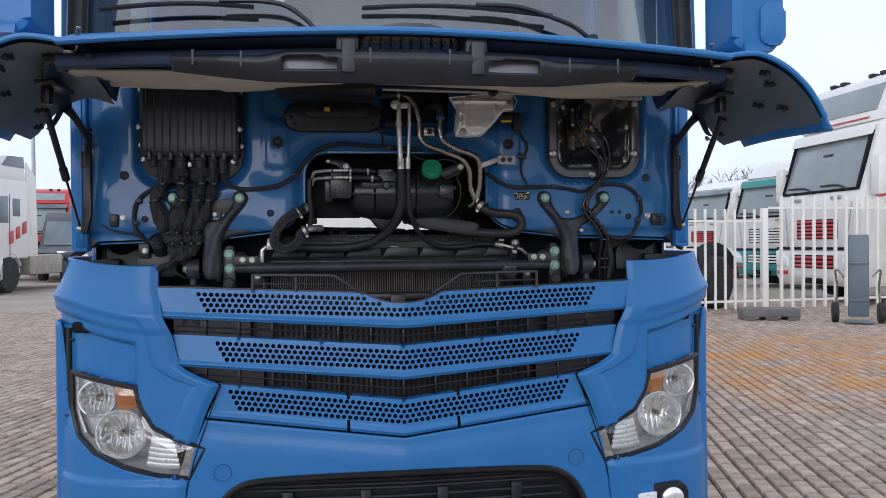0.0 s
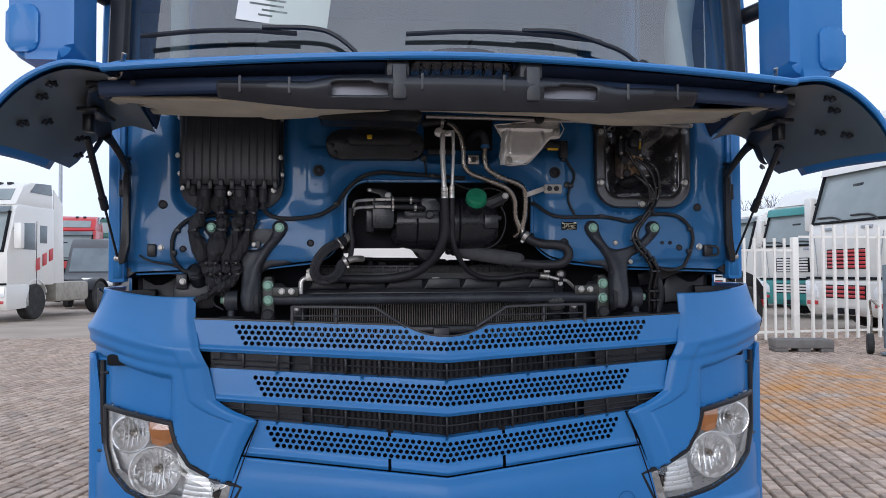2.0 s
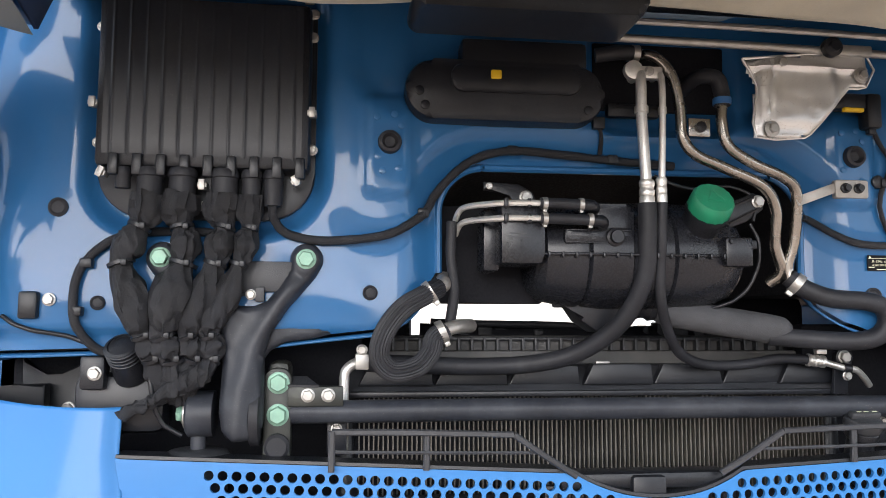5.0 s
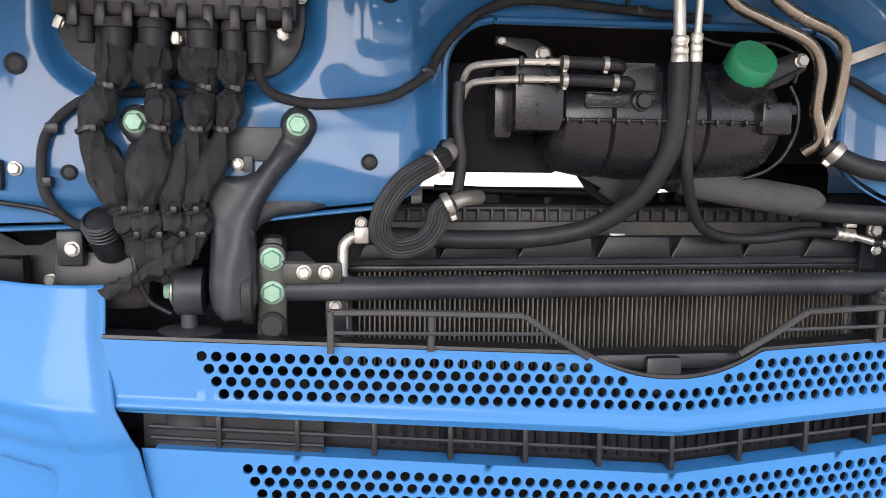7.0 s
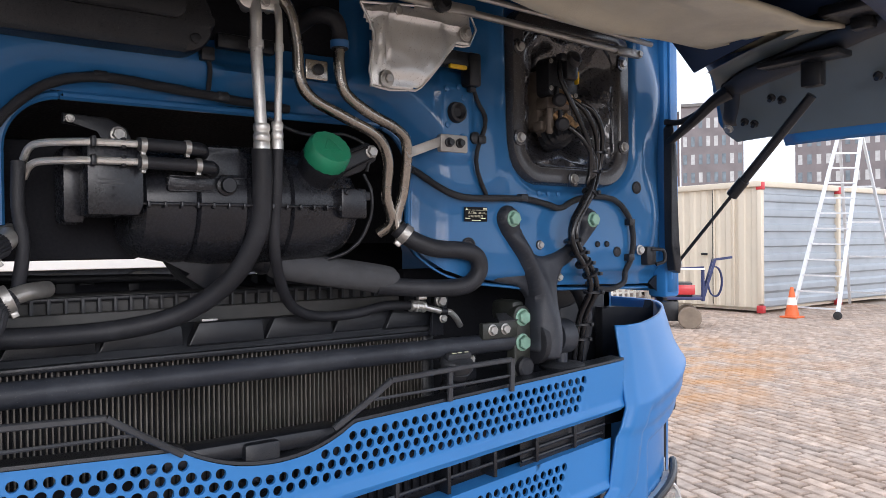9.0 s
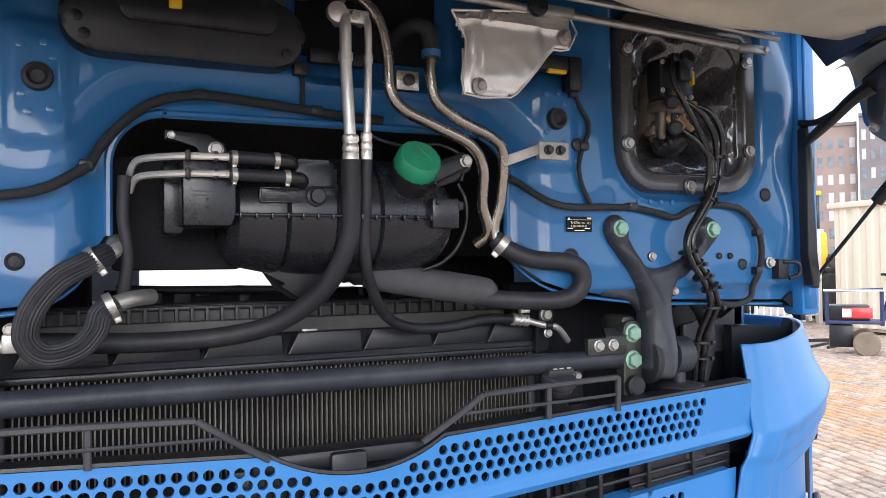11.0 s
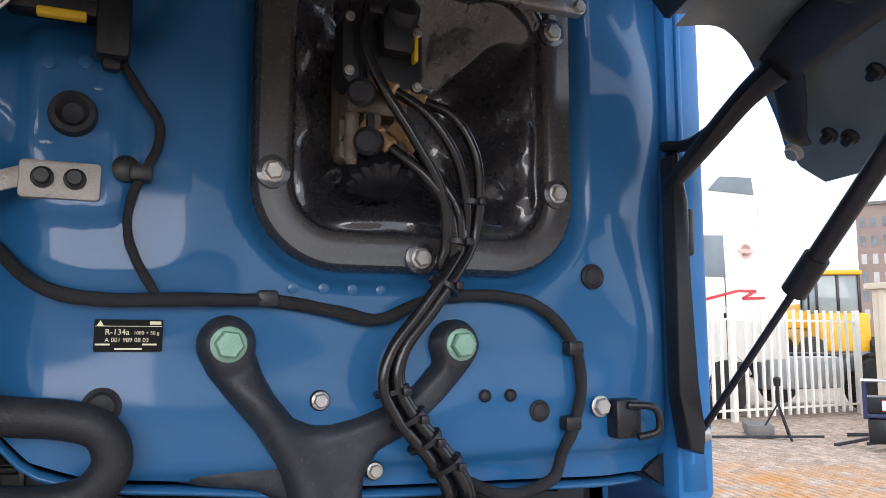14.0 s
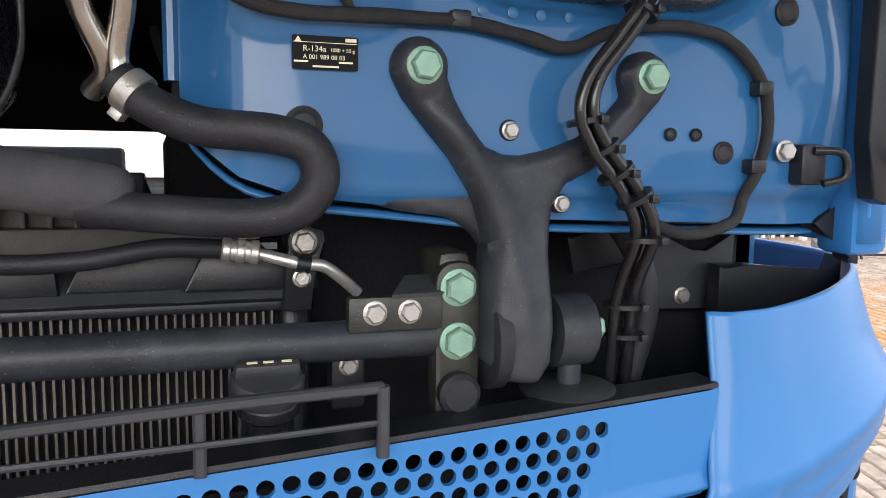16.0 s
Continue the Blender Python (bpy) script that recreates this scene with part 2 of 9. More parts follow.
GREYVAN = mat("grey_van_paint", (0.075, 0.078, 0.085), 0.4, 0, 0.1, 3, 0.05, 300, coat=0.4)
TYREDUST = mat("dusty_tyre", (0.20, 0.155, 0.115), 0.85, 0, 0.2, 8, 0.4, 120)
TYRE = mat("tyre_rubber", (0.018, 0.018, 0.018), 0.75, 0, 0.2, 8, 0.4, 120, dirt=(0.10, 0.09, 0.08), dirt_amount=0.4, dirt_scale=5)
RIM = mat("steel_rim", (0.6, 0.59, 0.57), 0.45, 0.5, 0.15, 8, 0.1, 200)
FENCE = mat("white_fence_paint", (0.86, 0.83, 0.77), 0.5, 0, 0.06, 3, 0.1, 200, dirt=(0.5, 0.47, 0.40), dirt_amount=0.35, dirt_scale=3)
CONCRETE = mat("grey_concrete", (0.17, 0.16, 0.15), 0.9, 0, 0.15, 4, 0.7, 80, dirt=(0.09, 0.085, 0.08), dirt_amount=0.6, dirt_scale=5)
CREAM = mat("cream_sheet_metal", (0.66, 0.58, 0.46), 0.55, 0, 0.06, 2, 0.1, 100, dirt=(0.45, 0.36, 0.26), dirt_amount=0.35, dirt_scale=2)
GALV = mat("galvanised_sheet", (0.40, 0.43, 0.46), 0.5, 0.4, 0.1, 3, 0.1, 100, dirt=(0.3, 0.31, 0.32), dirt_amount=0.3, dirt_scale=3)
LADDERALU = mat("ladder_aluminium", (0.72, 0.72, 0.72), 0.45, 0.6, 0.08, 8, 0.1, 200)
ORANGE = mat("orange_cone_plastic", (0.70, 0.13, 0.03), 0.5, 0, 0.1, 8, 0.1, 200)
# brick and pale window colours are lightened to hold the distance haze
BRICKDARK = mat("hazed_dark_brick", (0.19, 0.165, 0.165), 0.85, 0, 0.12, 0.5, 0.2, 30)
BRICKBROWN = mat("hazed_brown_brick", (0.27, 0.20, 0.175), 0.85, 0, 0.12, 0.5, 0.2, 30)
LITWINDOW = mat("hazed_pale_window", (0.46, 0.45, 0.44), 0.5, 0, 0.15, 1.5, 0.0, 30)
DARKWINDOW = mat("dark_window", (0.16, 0.19, 0.21), 0.12, 0, 0.3, 0.8, 0.0, 30)
LOADER = mat("loader_yellow", (0.72, 0.38, 0.015), 0.45, 0, 0.1, 3, 0.05, 200)
CARTBLUE = mat("cart_blue_steel", (0.035, 0.045, 0.12), 0.45, 0.2, 0.15, 8, 0.1, 200)
PAPER = mat("white_paper", (0.80, 0.80, 0.78), 0.7, 0, 0.04, 8, 0.0, 200)
INK = mat("grey_ink", (0.12, 0.14, 0.13), 0.7, 0, 0.04, 8, 0.0, 200)
DASH = mat("dashboard_grey", (0.06, 0.07, 0.085), 0.7, 0, 0.1, 8, 0.3, 400)
DASHPALE = mat("dashboard_beige", (0.42, 0.38, 0.31), 0.7, 0, 0.08, 8, 0.3, 400)
CABTRIM = mat("cab_interior_trim", (0.30, 0.33, 0.36), 0.8, 0, 0.1, 4, 0.2, 200)
CURTAIN = mat("cab_curtain", (0.30, 0.36, 0.40), 0.9, 0, 0.15, 12, 0.3, 300)
SANDED = mat("paver_sand", (0.022, 0.018, 0.014), 0.95, 0, 0.15, 2.0, 0.5, 90)
BARK = mat("bare_branch_bark", (0.11, 0.085, 0.07), 0.9, 0, 0.2, 3, 0.4, 50)


# ---- mesh helpers ----
def link_mesh(name, bm, material, smooth=35):
    bmesh.ops.recalc_face_normals(bm, faces=bm.faces)
    me = bpy.data.meshes.new(name)
    bm.to_mesh(me)
    bm.free()
    me.materials.append(material)
    if smooth:
        me.shade_smooth()
        me.set_sharp_from_angle(angle=radians(smooth))
    return new(name, me)


def thing(name, at, label, category, group="", kind=""):
    ob = new(name)
    ob.location = at
    ob.empty_display_size = 0.1
    return tagged(ob, label, category, group, kind)


def part(name, bm, material, parent, label="", smooth=35):
    ob = link_mesh(name, bm, material, smooth)
    ob.parent = parent
    if parent.parent is None:
        ob.matrix_parent_inverse = Matrix.Translation(parent.location).inverted()
    if label:
        ob["label"] = label
    return ob


def box(bm, lo, hi, bevel=0.0, m=None):
    r = bmesh.ops.create_cube(bm, size=1.0)
    vs = r["verts"]
    c = (Vector(lo) + Vector(hi)) / 2
    s = Vector(hi) - Vector(lo)
    for v in vs:
        v.co = Vector((v.co.x * s.x, v.co.y * s.y, v.co.z * s.z)) + c
    if bevel:
        es = list({e for v in vs for e in v.link_edges})
        r = bmesh.ops.bevel(bm, geom=es, offset=min(bevel, min(abs(x) for x in s) * 0.45), segments=2, affect="EDGES", profile=0.5)
        vs = list({v for f in r["faces"] for v in f.verts} | {v for v in vs if v.is_valid})
    if m is not None:
        for v in vs:
            v.co = m @ v.co
    return vs


def bbox(lo, hi, bevel=0.0, m=None):
    bm = bmesh.new()
    box(bm, lo, hi, bevel, m)
    return bm


def spline(pts, steps=6):
    """Catmull-Rom through the points, of any length of tuple."""
    p = [np.array(q, float) for q in pts]
    if len(p) < 3:
        return p
    p = [2 * p[0] - p[1]] + p + [2 * p[-1] - p[-2]]
    out = []
    for i in range(1, len(p) - 2):
        for k in range(steps):
            t = k / steps
            a, b, c, d = p[i - 1], p[i], p[i + 1], p[i + 2]
            out.append(0.5 * (2 * b + (c - a) * t + (2 * a - 5 * b + 4 * c - d) * t * t + (3 * b - a - 3 * c + d) * t ** 3))
    out.append(p[-2])
    return out


def sweep(bm, pts, radius, sides=12, steps=6, flat=1.0, up=(0, 1, 0), rings=0, ring_r=0.0, caps=True, square=0.0, flute=0.0):
    """A tube along a spline. pts: (x, y, z) or (x, y, z, radius). flat: thickness along 'up' as a share of the radius. square: 0 round to 1 boxy. flute: depth of lengthwise grooves."""
    q = spline([(*p[:3], p[3] if len(p) > 3 else radius) for p in pts], steps)
    n = len(q)
    loops = []
    for i in range(n):
        t = Vector(q[min(i + 1, n - 1)][:3] - q[max(i - 1, 0)][:3]).normalized()
        u = Vector(up)
        if abs(t.dot(u)) > 0.97:
            u = Vector((1, 0, 0)) if abs(t.x) < 0.9 else Vector((0, 0, 1))
        s = t.cross(u).normalized()
        u = s.cross(t).normalized()
        r = q[i][3]
        if rings:
            r += ring_r * (0.5 + 0.5 * math.cos(i / (n - 1) * rings * 2 * math.pi))
        loop = []
        for k in range(sides):
            a = 2 * math.pi * (k + 0.5) / sides
            c, d = math.cos(a) * (1 - flute * (k % 2)), math.sin(a) * (1 - flute * (k % 2))
            if square:
                e = 1 - 0.65 * square
                c, d = math.copysign(abs(c) ** e, c), math.copysign(abs(d) ** e, d)
            loop.append(bm.verts.new(Vector(q[i][:3]) + s * (r * c) + u * (r * d * flat)))
        loops.append(loop)
    for a, b in zip(loops, loops[1:]):
        for k in range(sides):
            bm.faces.new((a[k], a[(k + 1) % sides], b[(k + 1) % sides], b[k]))
    if caps:
        bm.faces.new(loops[0][::-1])
        bm.faces.new(loops[-1])
    return bm


def hose(pts, radius, **k):
    return sweep(bmesh.new(), pts, radius, **k)


def lathe(bm, profile, at, axis=(0, -1, 0), sides=20, knurl=0.0):
    """Turns (distance along axis, radius) rows round the axis."""
    m = Matrix.Translation(at) @ Vector(axis).normalized().to_track_quat("Z", "Y").to_matrix().to_4x4()
    loops = []
    for h, r in profile:
        loops.append([bm.verts.new(m @ Vector(((r * (1 - knurl * (k % 2))) * math.cos(2 * math.pi * k / sides), (r * (1 - knurl * (k % 2))) * math.sin(2 * math.pi * k / sides), h))) for k in range(sides)])
    for a, b in zip(loops, loops[1:]):
        for k in range(sides):
            bm.faces.new((a[k], a[(k + 1) % sides], b[(k + 1) % sides], b[k]))
    bm.faces.new(loops[0][::-1])
    bm.faces.new(loops[-1])
    return bm


def turned(profile, at, axis=(0, -1, 0), sides=20, knurl=0.0):
    return lathe(bmesh.new(), profile, at, axis, sides, knurl)


def hexbolt(at, r, axis=(0, -1, 0), turn=0.2):
    """A flanged hexagon head that sits on 'at'."""
    bm = turned([(0, r * 1.28), (r * 0.16, r * 1.28), (r * 0.24, r * 1.12)], at, axis, 20)
    m = Matrix.Translation(at) @ Vector(axis).normalized().to_track_quat("Z", "Y").to_matrix().to_4x4() @ Matrix.Rotation(turn, 4, "Z")
    for lo, hi, s in ((r * 0.2, r * 0.75, 1.05), (r * 0.75, r * 0.9, 0.9)):
        ring = [[bm.verts.new(m @ Vector((rr * math.cos(k * math.pi / 3), rr * math.sin(k * math.pi / 3), h))) for k in range(6)] for h, rr in ((lo, r * 1.05), (hi, r * s))]
        for k in range(6):
            bm.faces.new((ring[0][k], ring[0][(k + 1) % 6], ring[1][(k + 1) % 6], ring[1][k]))
        bm.faces.new(ring[1])
    return bm


def prism(outline, y0, y1, bevel=0.0, bm=None):
    """A plate with an outline in x and z, between y0 (front) and y1."""
    own = bmesh.new()
    a = [own.verts.new((x, y0, z)) for x, z in outline]
    b = [own.verts.new((x, y1, z)) for x, z in outline]
    n = len(outline)
    own.faces.new(a)
    own.faces.new(b[::-1])
    for k in range(n):
        own.faces.new((a[k], b[k], b[(k + 1) % n], a[(k + 1) % n]))
    if bevel:
        es = [e for e in own.edges if e.verts[0] in a and e.verts[1] in a]
        bmesh.ops.bevel(own, geom=es, offset=bevel, segments=2, affect="EDGES", profile=0.5)
    if bm is None:
        return own
    me = bpy.data.meshes.new("join")
    own.to_mesh(me)
    own.free()
    bm.from_mesh(me)
    bpy.data.meshes.remove(me)
    return bm


def rounded(x0, x1, z0, z1, r, n=6, rtop=None):
    """Corners of a rounded rectangle in x and z, from the lower left one round."""
    rt = r if rtop is None else rtop
    out = []
    for cx, cz, a0, rr in ((x0 + r, z0 + r, 180, r), (x1 - r, z0 + r, 270, r), (x1 - rt, z1 - rt, 0, rt), (x0 + rt, z1 - rt, 90, rt)):
        for k in range(n + 1):
            a = radians(a0 + 90 * k / n)
            out.append((cx + rr * math.cos(a), cz + rr * math.sin(a)))
    return out


def inside(x, z, poly):
    hit = False
    for (xa, za), (xb, zb) in zip(poly, poly[1:] + poly[:1]):
        if (za > z) != (zb > z) and x < (xb - xa) * (z - za) / (zb - za) + xa:
            hit = not hit
    return hit


def sd_round(x, z, x0, x1, z0, z1, r):
    """Signed distance to a rounded rectangle; negative inside."""
    qx, qz = abs(x - (x0 + x1) / 2) - (x1 - x0) / 2 + r, abs(z - (z0 + z1) / 2) - (z1 - z0) / 2 + r
    return math.hypot(max(qx, 0), max(qz, 0)) + min(max(qx, qz), 0) - r


def ease(v, a, b):
    t = min(max((v - a) / (b - a), 0), 1)
    return t * t * (3 - 2 * t)


def lerp(v, xs, ys):
    return float(np.interp(v, xs, ys))


def grid(bm, us, vs, at, keep=None):
    """A sheet of quads at(u, v); keep(u, v) says for each cell's middle whether it stands."""
    made = {}

    def vert(i, j):
        if (i, j) not in made:
            made[i, j] = bm.verts.new(at(us[i], vs[j]))
        return made[i, j]
    for i in range(len(us) - 1):
        for j in range(len(vs) - 1):
            if keep is None or keep((us[i] + us[i + 1]) / 2, (vs[j] + vs[j + 1]) / 2):
                bm.faces.new((vert(i, j), vert(i + 1, j), vert(i + 1, j + 1), vert(i, j + 1)))
    return bm


def thicken(ob, depth, offset=-1.0):
    mod = ob.modifiers.new("thickness", "SOLIDIFY")
    mod.thickness, mod.offset = depth, offset
    return ob


def span(a, b, n):
    return [a + (b - a) * k / n for k in range(n + 1)]


def letters(name, text, size, at, material, parent, turn=(90, 0, 0), align="LEFT"):
    """Flat print with the built-in font, turned into a mesh."""
    cu = bpy.data.curves.new(name, "FONT")
    cu.body, cu.size, cu.align_x = text, size, align
    tmp = bpy.data.objects.new(name, cu)
    me = bpy.data.meshes.new_from_object(tmp)
    bpy.data.objects.remove(tmp)
    bpy.data.curves.remove(cu)
    me.transform(pose(*at, *turn))
    me.materials.clear()
    me.materials.append(material)
    ob = new(name, me)
    ob.parent = parent
    if parent.parent is None:
        ob.matrix_parent_inverse = Matrix.Translation(parent.location).inverted()
    return ob


# ---- the blue truck: front panels ----
truck = thing("tractor_truck", (0, 1.2, 0), "blue tractor truck with raised front flap on brick paving", "truck")

PLAN = spline([(0, 0.290), (0.45, 0.315), (0.87, 0.343), (1.0, 0.370), (1.11, 0.415), (1.20, 0.485), (1.255, 0.58), (1.280, 0.72), (1.285, 0.95)], 12)
PLANX, PLANY = [p[0] for p in PLAN], [p[1] for p in PLAN]
PLANS = [0.0]
for p_, q_ in zip(PLAN, PLAN[1:]):
    PLANS.append(PLANS[-1] + math.hypot(*(q_ - p_)))


def front_y(x):
    return lerp(abs(x), PLANX, PLANY)


def plan_s(x):
    return lerp(x, PLANX, PLANS)


def plan_point(s):
    return lerp(s, PLANS, PLANX), lerp(s, PLANS, PLANY)


def plan_normal(s):
    (xa, ya), (xb, yb) = plan_point(max(s - 0.01, 0)), plan_point(s + 0.01)
    d = math.hypot(xb - xa, yb - ya) or 1
    return (yb - ya) / d, -(xb - xa) / d


PITCH, ROW, HOLE = 0.0216, 0.0187, 0.0079


def perforated_panel(top, bot, side_top, side_bot, hx, first, notch=None, x_from=None, x_to=None):
    """A curved grille bar with four staggered rows of round holes."""
    bm = bmesh.new()
    n_half = round(hx / PITCH)
    hx = n_half * PITCH
    ztop = (lambda x: min(top(x), notch(x))) if notch else top
    zone_a = lambda x: top(x) - first + ROW / 2
    zone_b = lambda x: zone_a(x) - 4 * ROW
    lo, hi = (-9 if x_from is None else x_from), (9 if x_to is None else x_to)

    def at(x, z, back=0.0):
        z2 = min(z, ztop(x))
        b, t = bot(x), top(x)
        k = (z2 - b) / (t - b)
        lip = 0.006 * ease(k, 0.245, 0.10) - 0.010 * ease(k, 0.10, 0.0)
        return Vector((x, front_y(x) + 0.10 * (z2 - b) + back - lip, z2))

    def quad(c, back=0.0):
        zs = [p[1] for p in c]
        if max(zs) - min(zs) < 1e-5 or all(z >= ztop(x) - 1e-5 for x, z in c):
            return
        bm.faces.new([bm.verts.new(at(x, z, back)) for x, z in c])

    for r in range(4):
        shift = PITCH / 2 if r % 2 else 0.0
        count = 2 * n_half - (1 if r % 2 else 0)
        for i in range(count):
            x0 = -hx + shift + i * PITCH
            x1, xc = x0 + PITCH, x0 + PITCH / 2
            if xc < lo or xc > hi:
                continue
            za, zb = (lambda x: zone_a(x) - r * ROW), (lambda x: zone_a(x) - (r + 1) * ROW)
            zc = (za(xc) + zb(xc)) / 2
            edge = abs(xc) > hx - PITCH * (0.4 + 0.45 * r) and r > 1
            if zc + HOLE + 0.003 > ztop(xc) or edge:
                for k in range(3):
                    xa, xb = x0 + PITCH * k / 3, x0 + PITCH * (k + 1) / 3
                    quad([(xa, zb(xa)), (xb, zb(xb)), (xb, za(xb)), (xa, za(xa))])
                continue
            ring, wall, rim = [], [], []
            for k in range(16):
                a = 2 * math.pi * k / 16
                c, s = math.cos(a), math.sin(a)
                ring.append(bm.verts.new(at(xc + HOLE * c, zc + HOLE * s)))
                wall.append(bm.verts.new(at(xc + HOLE * c, zc + HOLE * s, 0.007)))
                f = 1 / max(abs(c), abs(s))
                xo = xc + PITCH / 2 * c * f
                tz = s * f
                rim.append(bm.verts.new(at(xo, zc + (za(xo) - za(xc)) + ROW / 2 * tz)))
            for k in range(16):
                j = (k + 1) % 16
                bm.faces.new((rim[k], rim[j], ring[j], ring[k]))
                bm.faces.new((ring[k], ring[j], wall[j], wall[k]))
        if r % 2:
            for xa, xb in ((-hx, -hx + PITCH / 2), (hx - PITCH / 2, hx)):
                if lo <= (xa + xb) / 2 <= hi:
                    za, zb = (lambda x: zone_a(x) - r * ROW), (lambda x: zone_a(x) - (r + 1) * ROW)
                    quad([(xa, zb(xa)), (xb, zb(xb)), (xb, za(xb)), (xa, za(xa))])
    xs = [x for x in span(-hx, hx, 4 * n_half)]
    for xa, xb in zip(xs, xs[1:]):
        if not lo <= (xa + xb) / 2 <= hi:
            continue
        quad([(xa, zone_a(xa)), (xb, zone_a(xb)), (xb, top(xb)), (xa, top(xa))])
        for k in range(8):
            fa, fb = k / 8, (k + 1) / 8
            low = lambda x, f: bot(x) + (zone_b(x) - bot(x)) * f
            quad([(xa, low(xa, fa)), (xb, low(xb, fa)), (xb, low(xb, fb)), (xa, low(xa, fb))])
    for sign in (-1, 1):
        for i in range(10):
            for j in range(48):
                def cell(u, w):
                    z_at = lambda x: bot(x) + (top(x) - bot(x)) * w
                    xm = side_bot + (side_top - side_bot) * w
                    x = sign * (hx - 0.004 + (xm - hx + 0.004) * u)
                    return x, z_at(x)
                c = [cell(i / 10, j / 48), cell((i + 1) / 10, j / 48), cell((i + 1) / 10, (j + 1) / 48), cell(i / 10, (j + 1) / 48)]
                if lo <= c[0][0] <= hi:
                    quad(c, -0.0003)
    # returns along the lower edge
    xm = min(side_bot, hi)
    xs = [x for x in span(-side_bot, side_bot, 60) if lo - 1e-6 <= x <= hi + 1e-6]
    for xa, xb in zip(xs, xs[1:]):
        a, b = at(xa, bot(xa)), at(xb, bot(xb))
        bm.faces.new([bm.verts.new(v) for v in (a, b, b + Vector((0, 0.035, 0.004)), a + Vector((0, 0.035, 0.004)))])
        if top is not TOP1:
            a, b = at(xa, top(xa)), at(xb, top(xb))
            bm.faces.new([bm.verts.new(v) for v in (a, b, b + Vector((0, 0.04, 0.002)), a + Vector((0, 0.04, 0.002)))])
    bmesh.ops.remove_doubles(bm, verts=bm.verts, dist=0.0004)
    return bm


TOP1 = lambda x: 1.150 + 0.035 * abs(x) / 0.87
BOT1 = lambda x: 1.025 + 0.050 * abs(x) / 0.84
TOP2 = lambda x: 0.960 + 0.056 * abs(x) / 0.81
BOT2 = lambda x: 0.836 + 0.066 * abs(x) / 0.79
TOP3 = lambda x: 0.760 + 0.072 * abs(x) / 0.645
BOT3 = lambda x: 0.629 + 0.085 * abs(x) / 0.70
NOTCH = lambda x: 1.116 + 0.040 * (abs(x) / 0.145) ** 2.2
part("grille_bar", perforated_panel(TOP1, BOT1, 0.868, 0.845, 0.730, 0.0205, NOTCH), BLUE, truck, "blue grille bar with four rows of round holes")
part("grille_bar", perforated_panel(TOP2, BOT2, 0.815, 0.795, 0.670, 0.0245), BLUE, truck, "blue grille bar with four rows of round holes")
for lo_, hi_ in ((-0.9, -0.2025), (-0.1985, 0.1985), (0.2025, 0.9)):
    part("grille_bar", perforated_panel(TOP3, BOT3, 0.648, 0.700, 0.620, 0.0235, None, lo_, hi_), BLUE, truck, "lower blue grille bar with round holes")

# black lip along the grille's upper edge
lip = bmesh.new()
pts = []
for x in span(-0.868, 0.868, 96):
    z = min(TOP1(x), NOTCH(x))
    pts.append((x, front_y(x) + 0.10 * (z - BOT1(x)) + 0.012, z + 0.001))
for a, b in zip(pts, pts[1:]):
    A, B = Vector(a), Vector(b)
    o = [Vector((0, -0.011, 0)), Vector((0, -0.010, 0.005)), Vector((0, 0.03, 0.006)), Vector((0, 0.03, -0.02))]
    for p, q in zip(o, o[1:]):
        lip.faces.new([lip.verts.new(v) for v in (A + p, B + p, B + q, A + q)])
bmesh.ops.remove_doubles(lip, verts=lip.verts, dist=0.0004)
part("grille_lip", lip, PLASTIC, truck, "black plastic edge strip")

# dark slots between the bars
for zt, zb, end, solid in ((BOT1, TOP2, 0.815, 0.545), (BOT2, TOP3, 0.775, 0.50)):
    bm = bmesh.new()
    for sign in (-1, 1):
        grid(bm, span(solid, end, 8), span(0, 1, 2), lambda u, v: (sign * u, front_y(u) + 0.028, zb(u) - 0.01 + (zt(u) - zb(u) + 0.02) * v))
    grid(bm, span(-solid, solid, 40), span(0, 1, 2), lambda u, v: (u, front_y(u) + 0.075, zb(u) - 0.02 + (zt(u) - zb(u) + 0.04) * v))
    for x in [k * 0.117 for k in range(-6, 7)]:
        zc0, zc1 = zb(x) + 0.004, zt(x) - 0.003
        if abs(x) < end - 0.03:
            box(bm, (x - 0.004, front_y(x) + 0.016, zc0), (x + 0.004, front_y(x) + 0.06, zc1), 0.0015)
    sweep(bm, [(x, front_y(x) + 0.022, (zb(x) + zt(x)) / 2 + 0.002) for x in span(-end + 0.01, end - 0.01, 16)], 0.0035, sides=6, steps=2)
    for sign in (-1, 1):
        sweep(bm, [(sign * x, front_y(x) + 0.024, zb(x) + (zt(x) - zb(x)) * 0.22) for x in span(solid, end - 0.012, 6)], 0.003, sides=6, steps=2)
    part("slot_louvre", bm, PLASTIC, truck, "black plastic louvre between the grille bars")
    # mesh coloured near-black for the shade deep in the slot
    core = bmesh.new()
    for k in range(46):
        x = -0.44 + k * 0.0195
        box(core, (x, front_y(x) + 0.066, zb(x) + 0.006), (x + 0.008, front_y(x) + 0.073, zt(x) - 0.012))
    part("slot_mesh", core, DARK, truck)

# sheet added in near-black as the shade behind the holes and slots
part("grille_backing", bbox((-0.84, 0.43, 0.50), (0.84, 0.44, 1.10), 0.002), DARK, truck, "shade-black backing behind the grille")
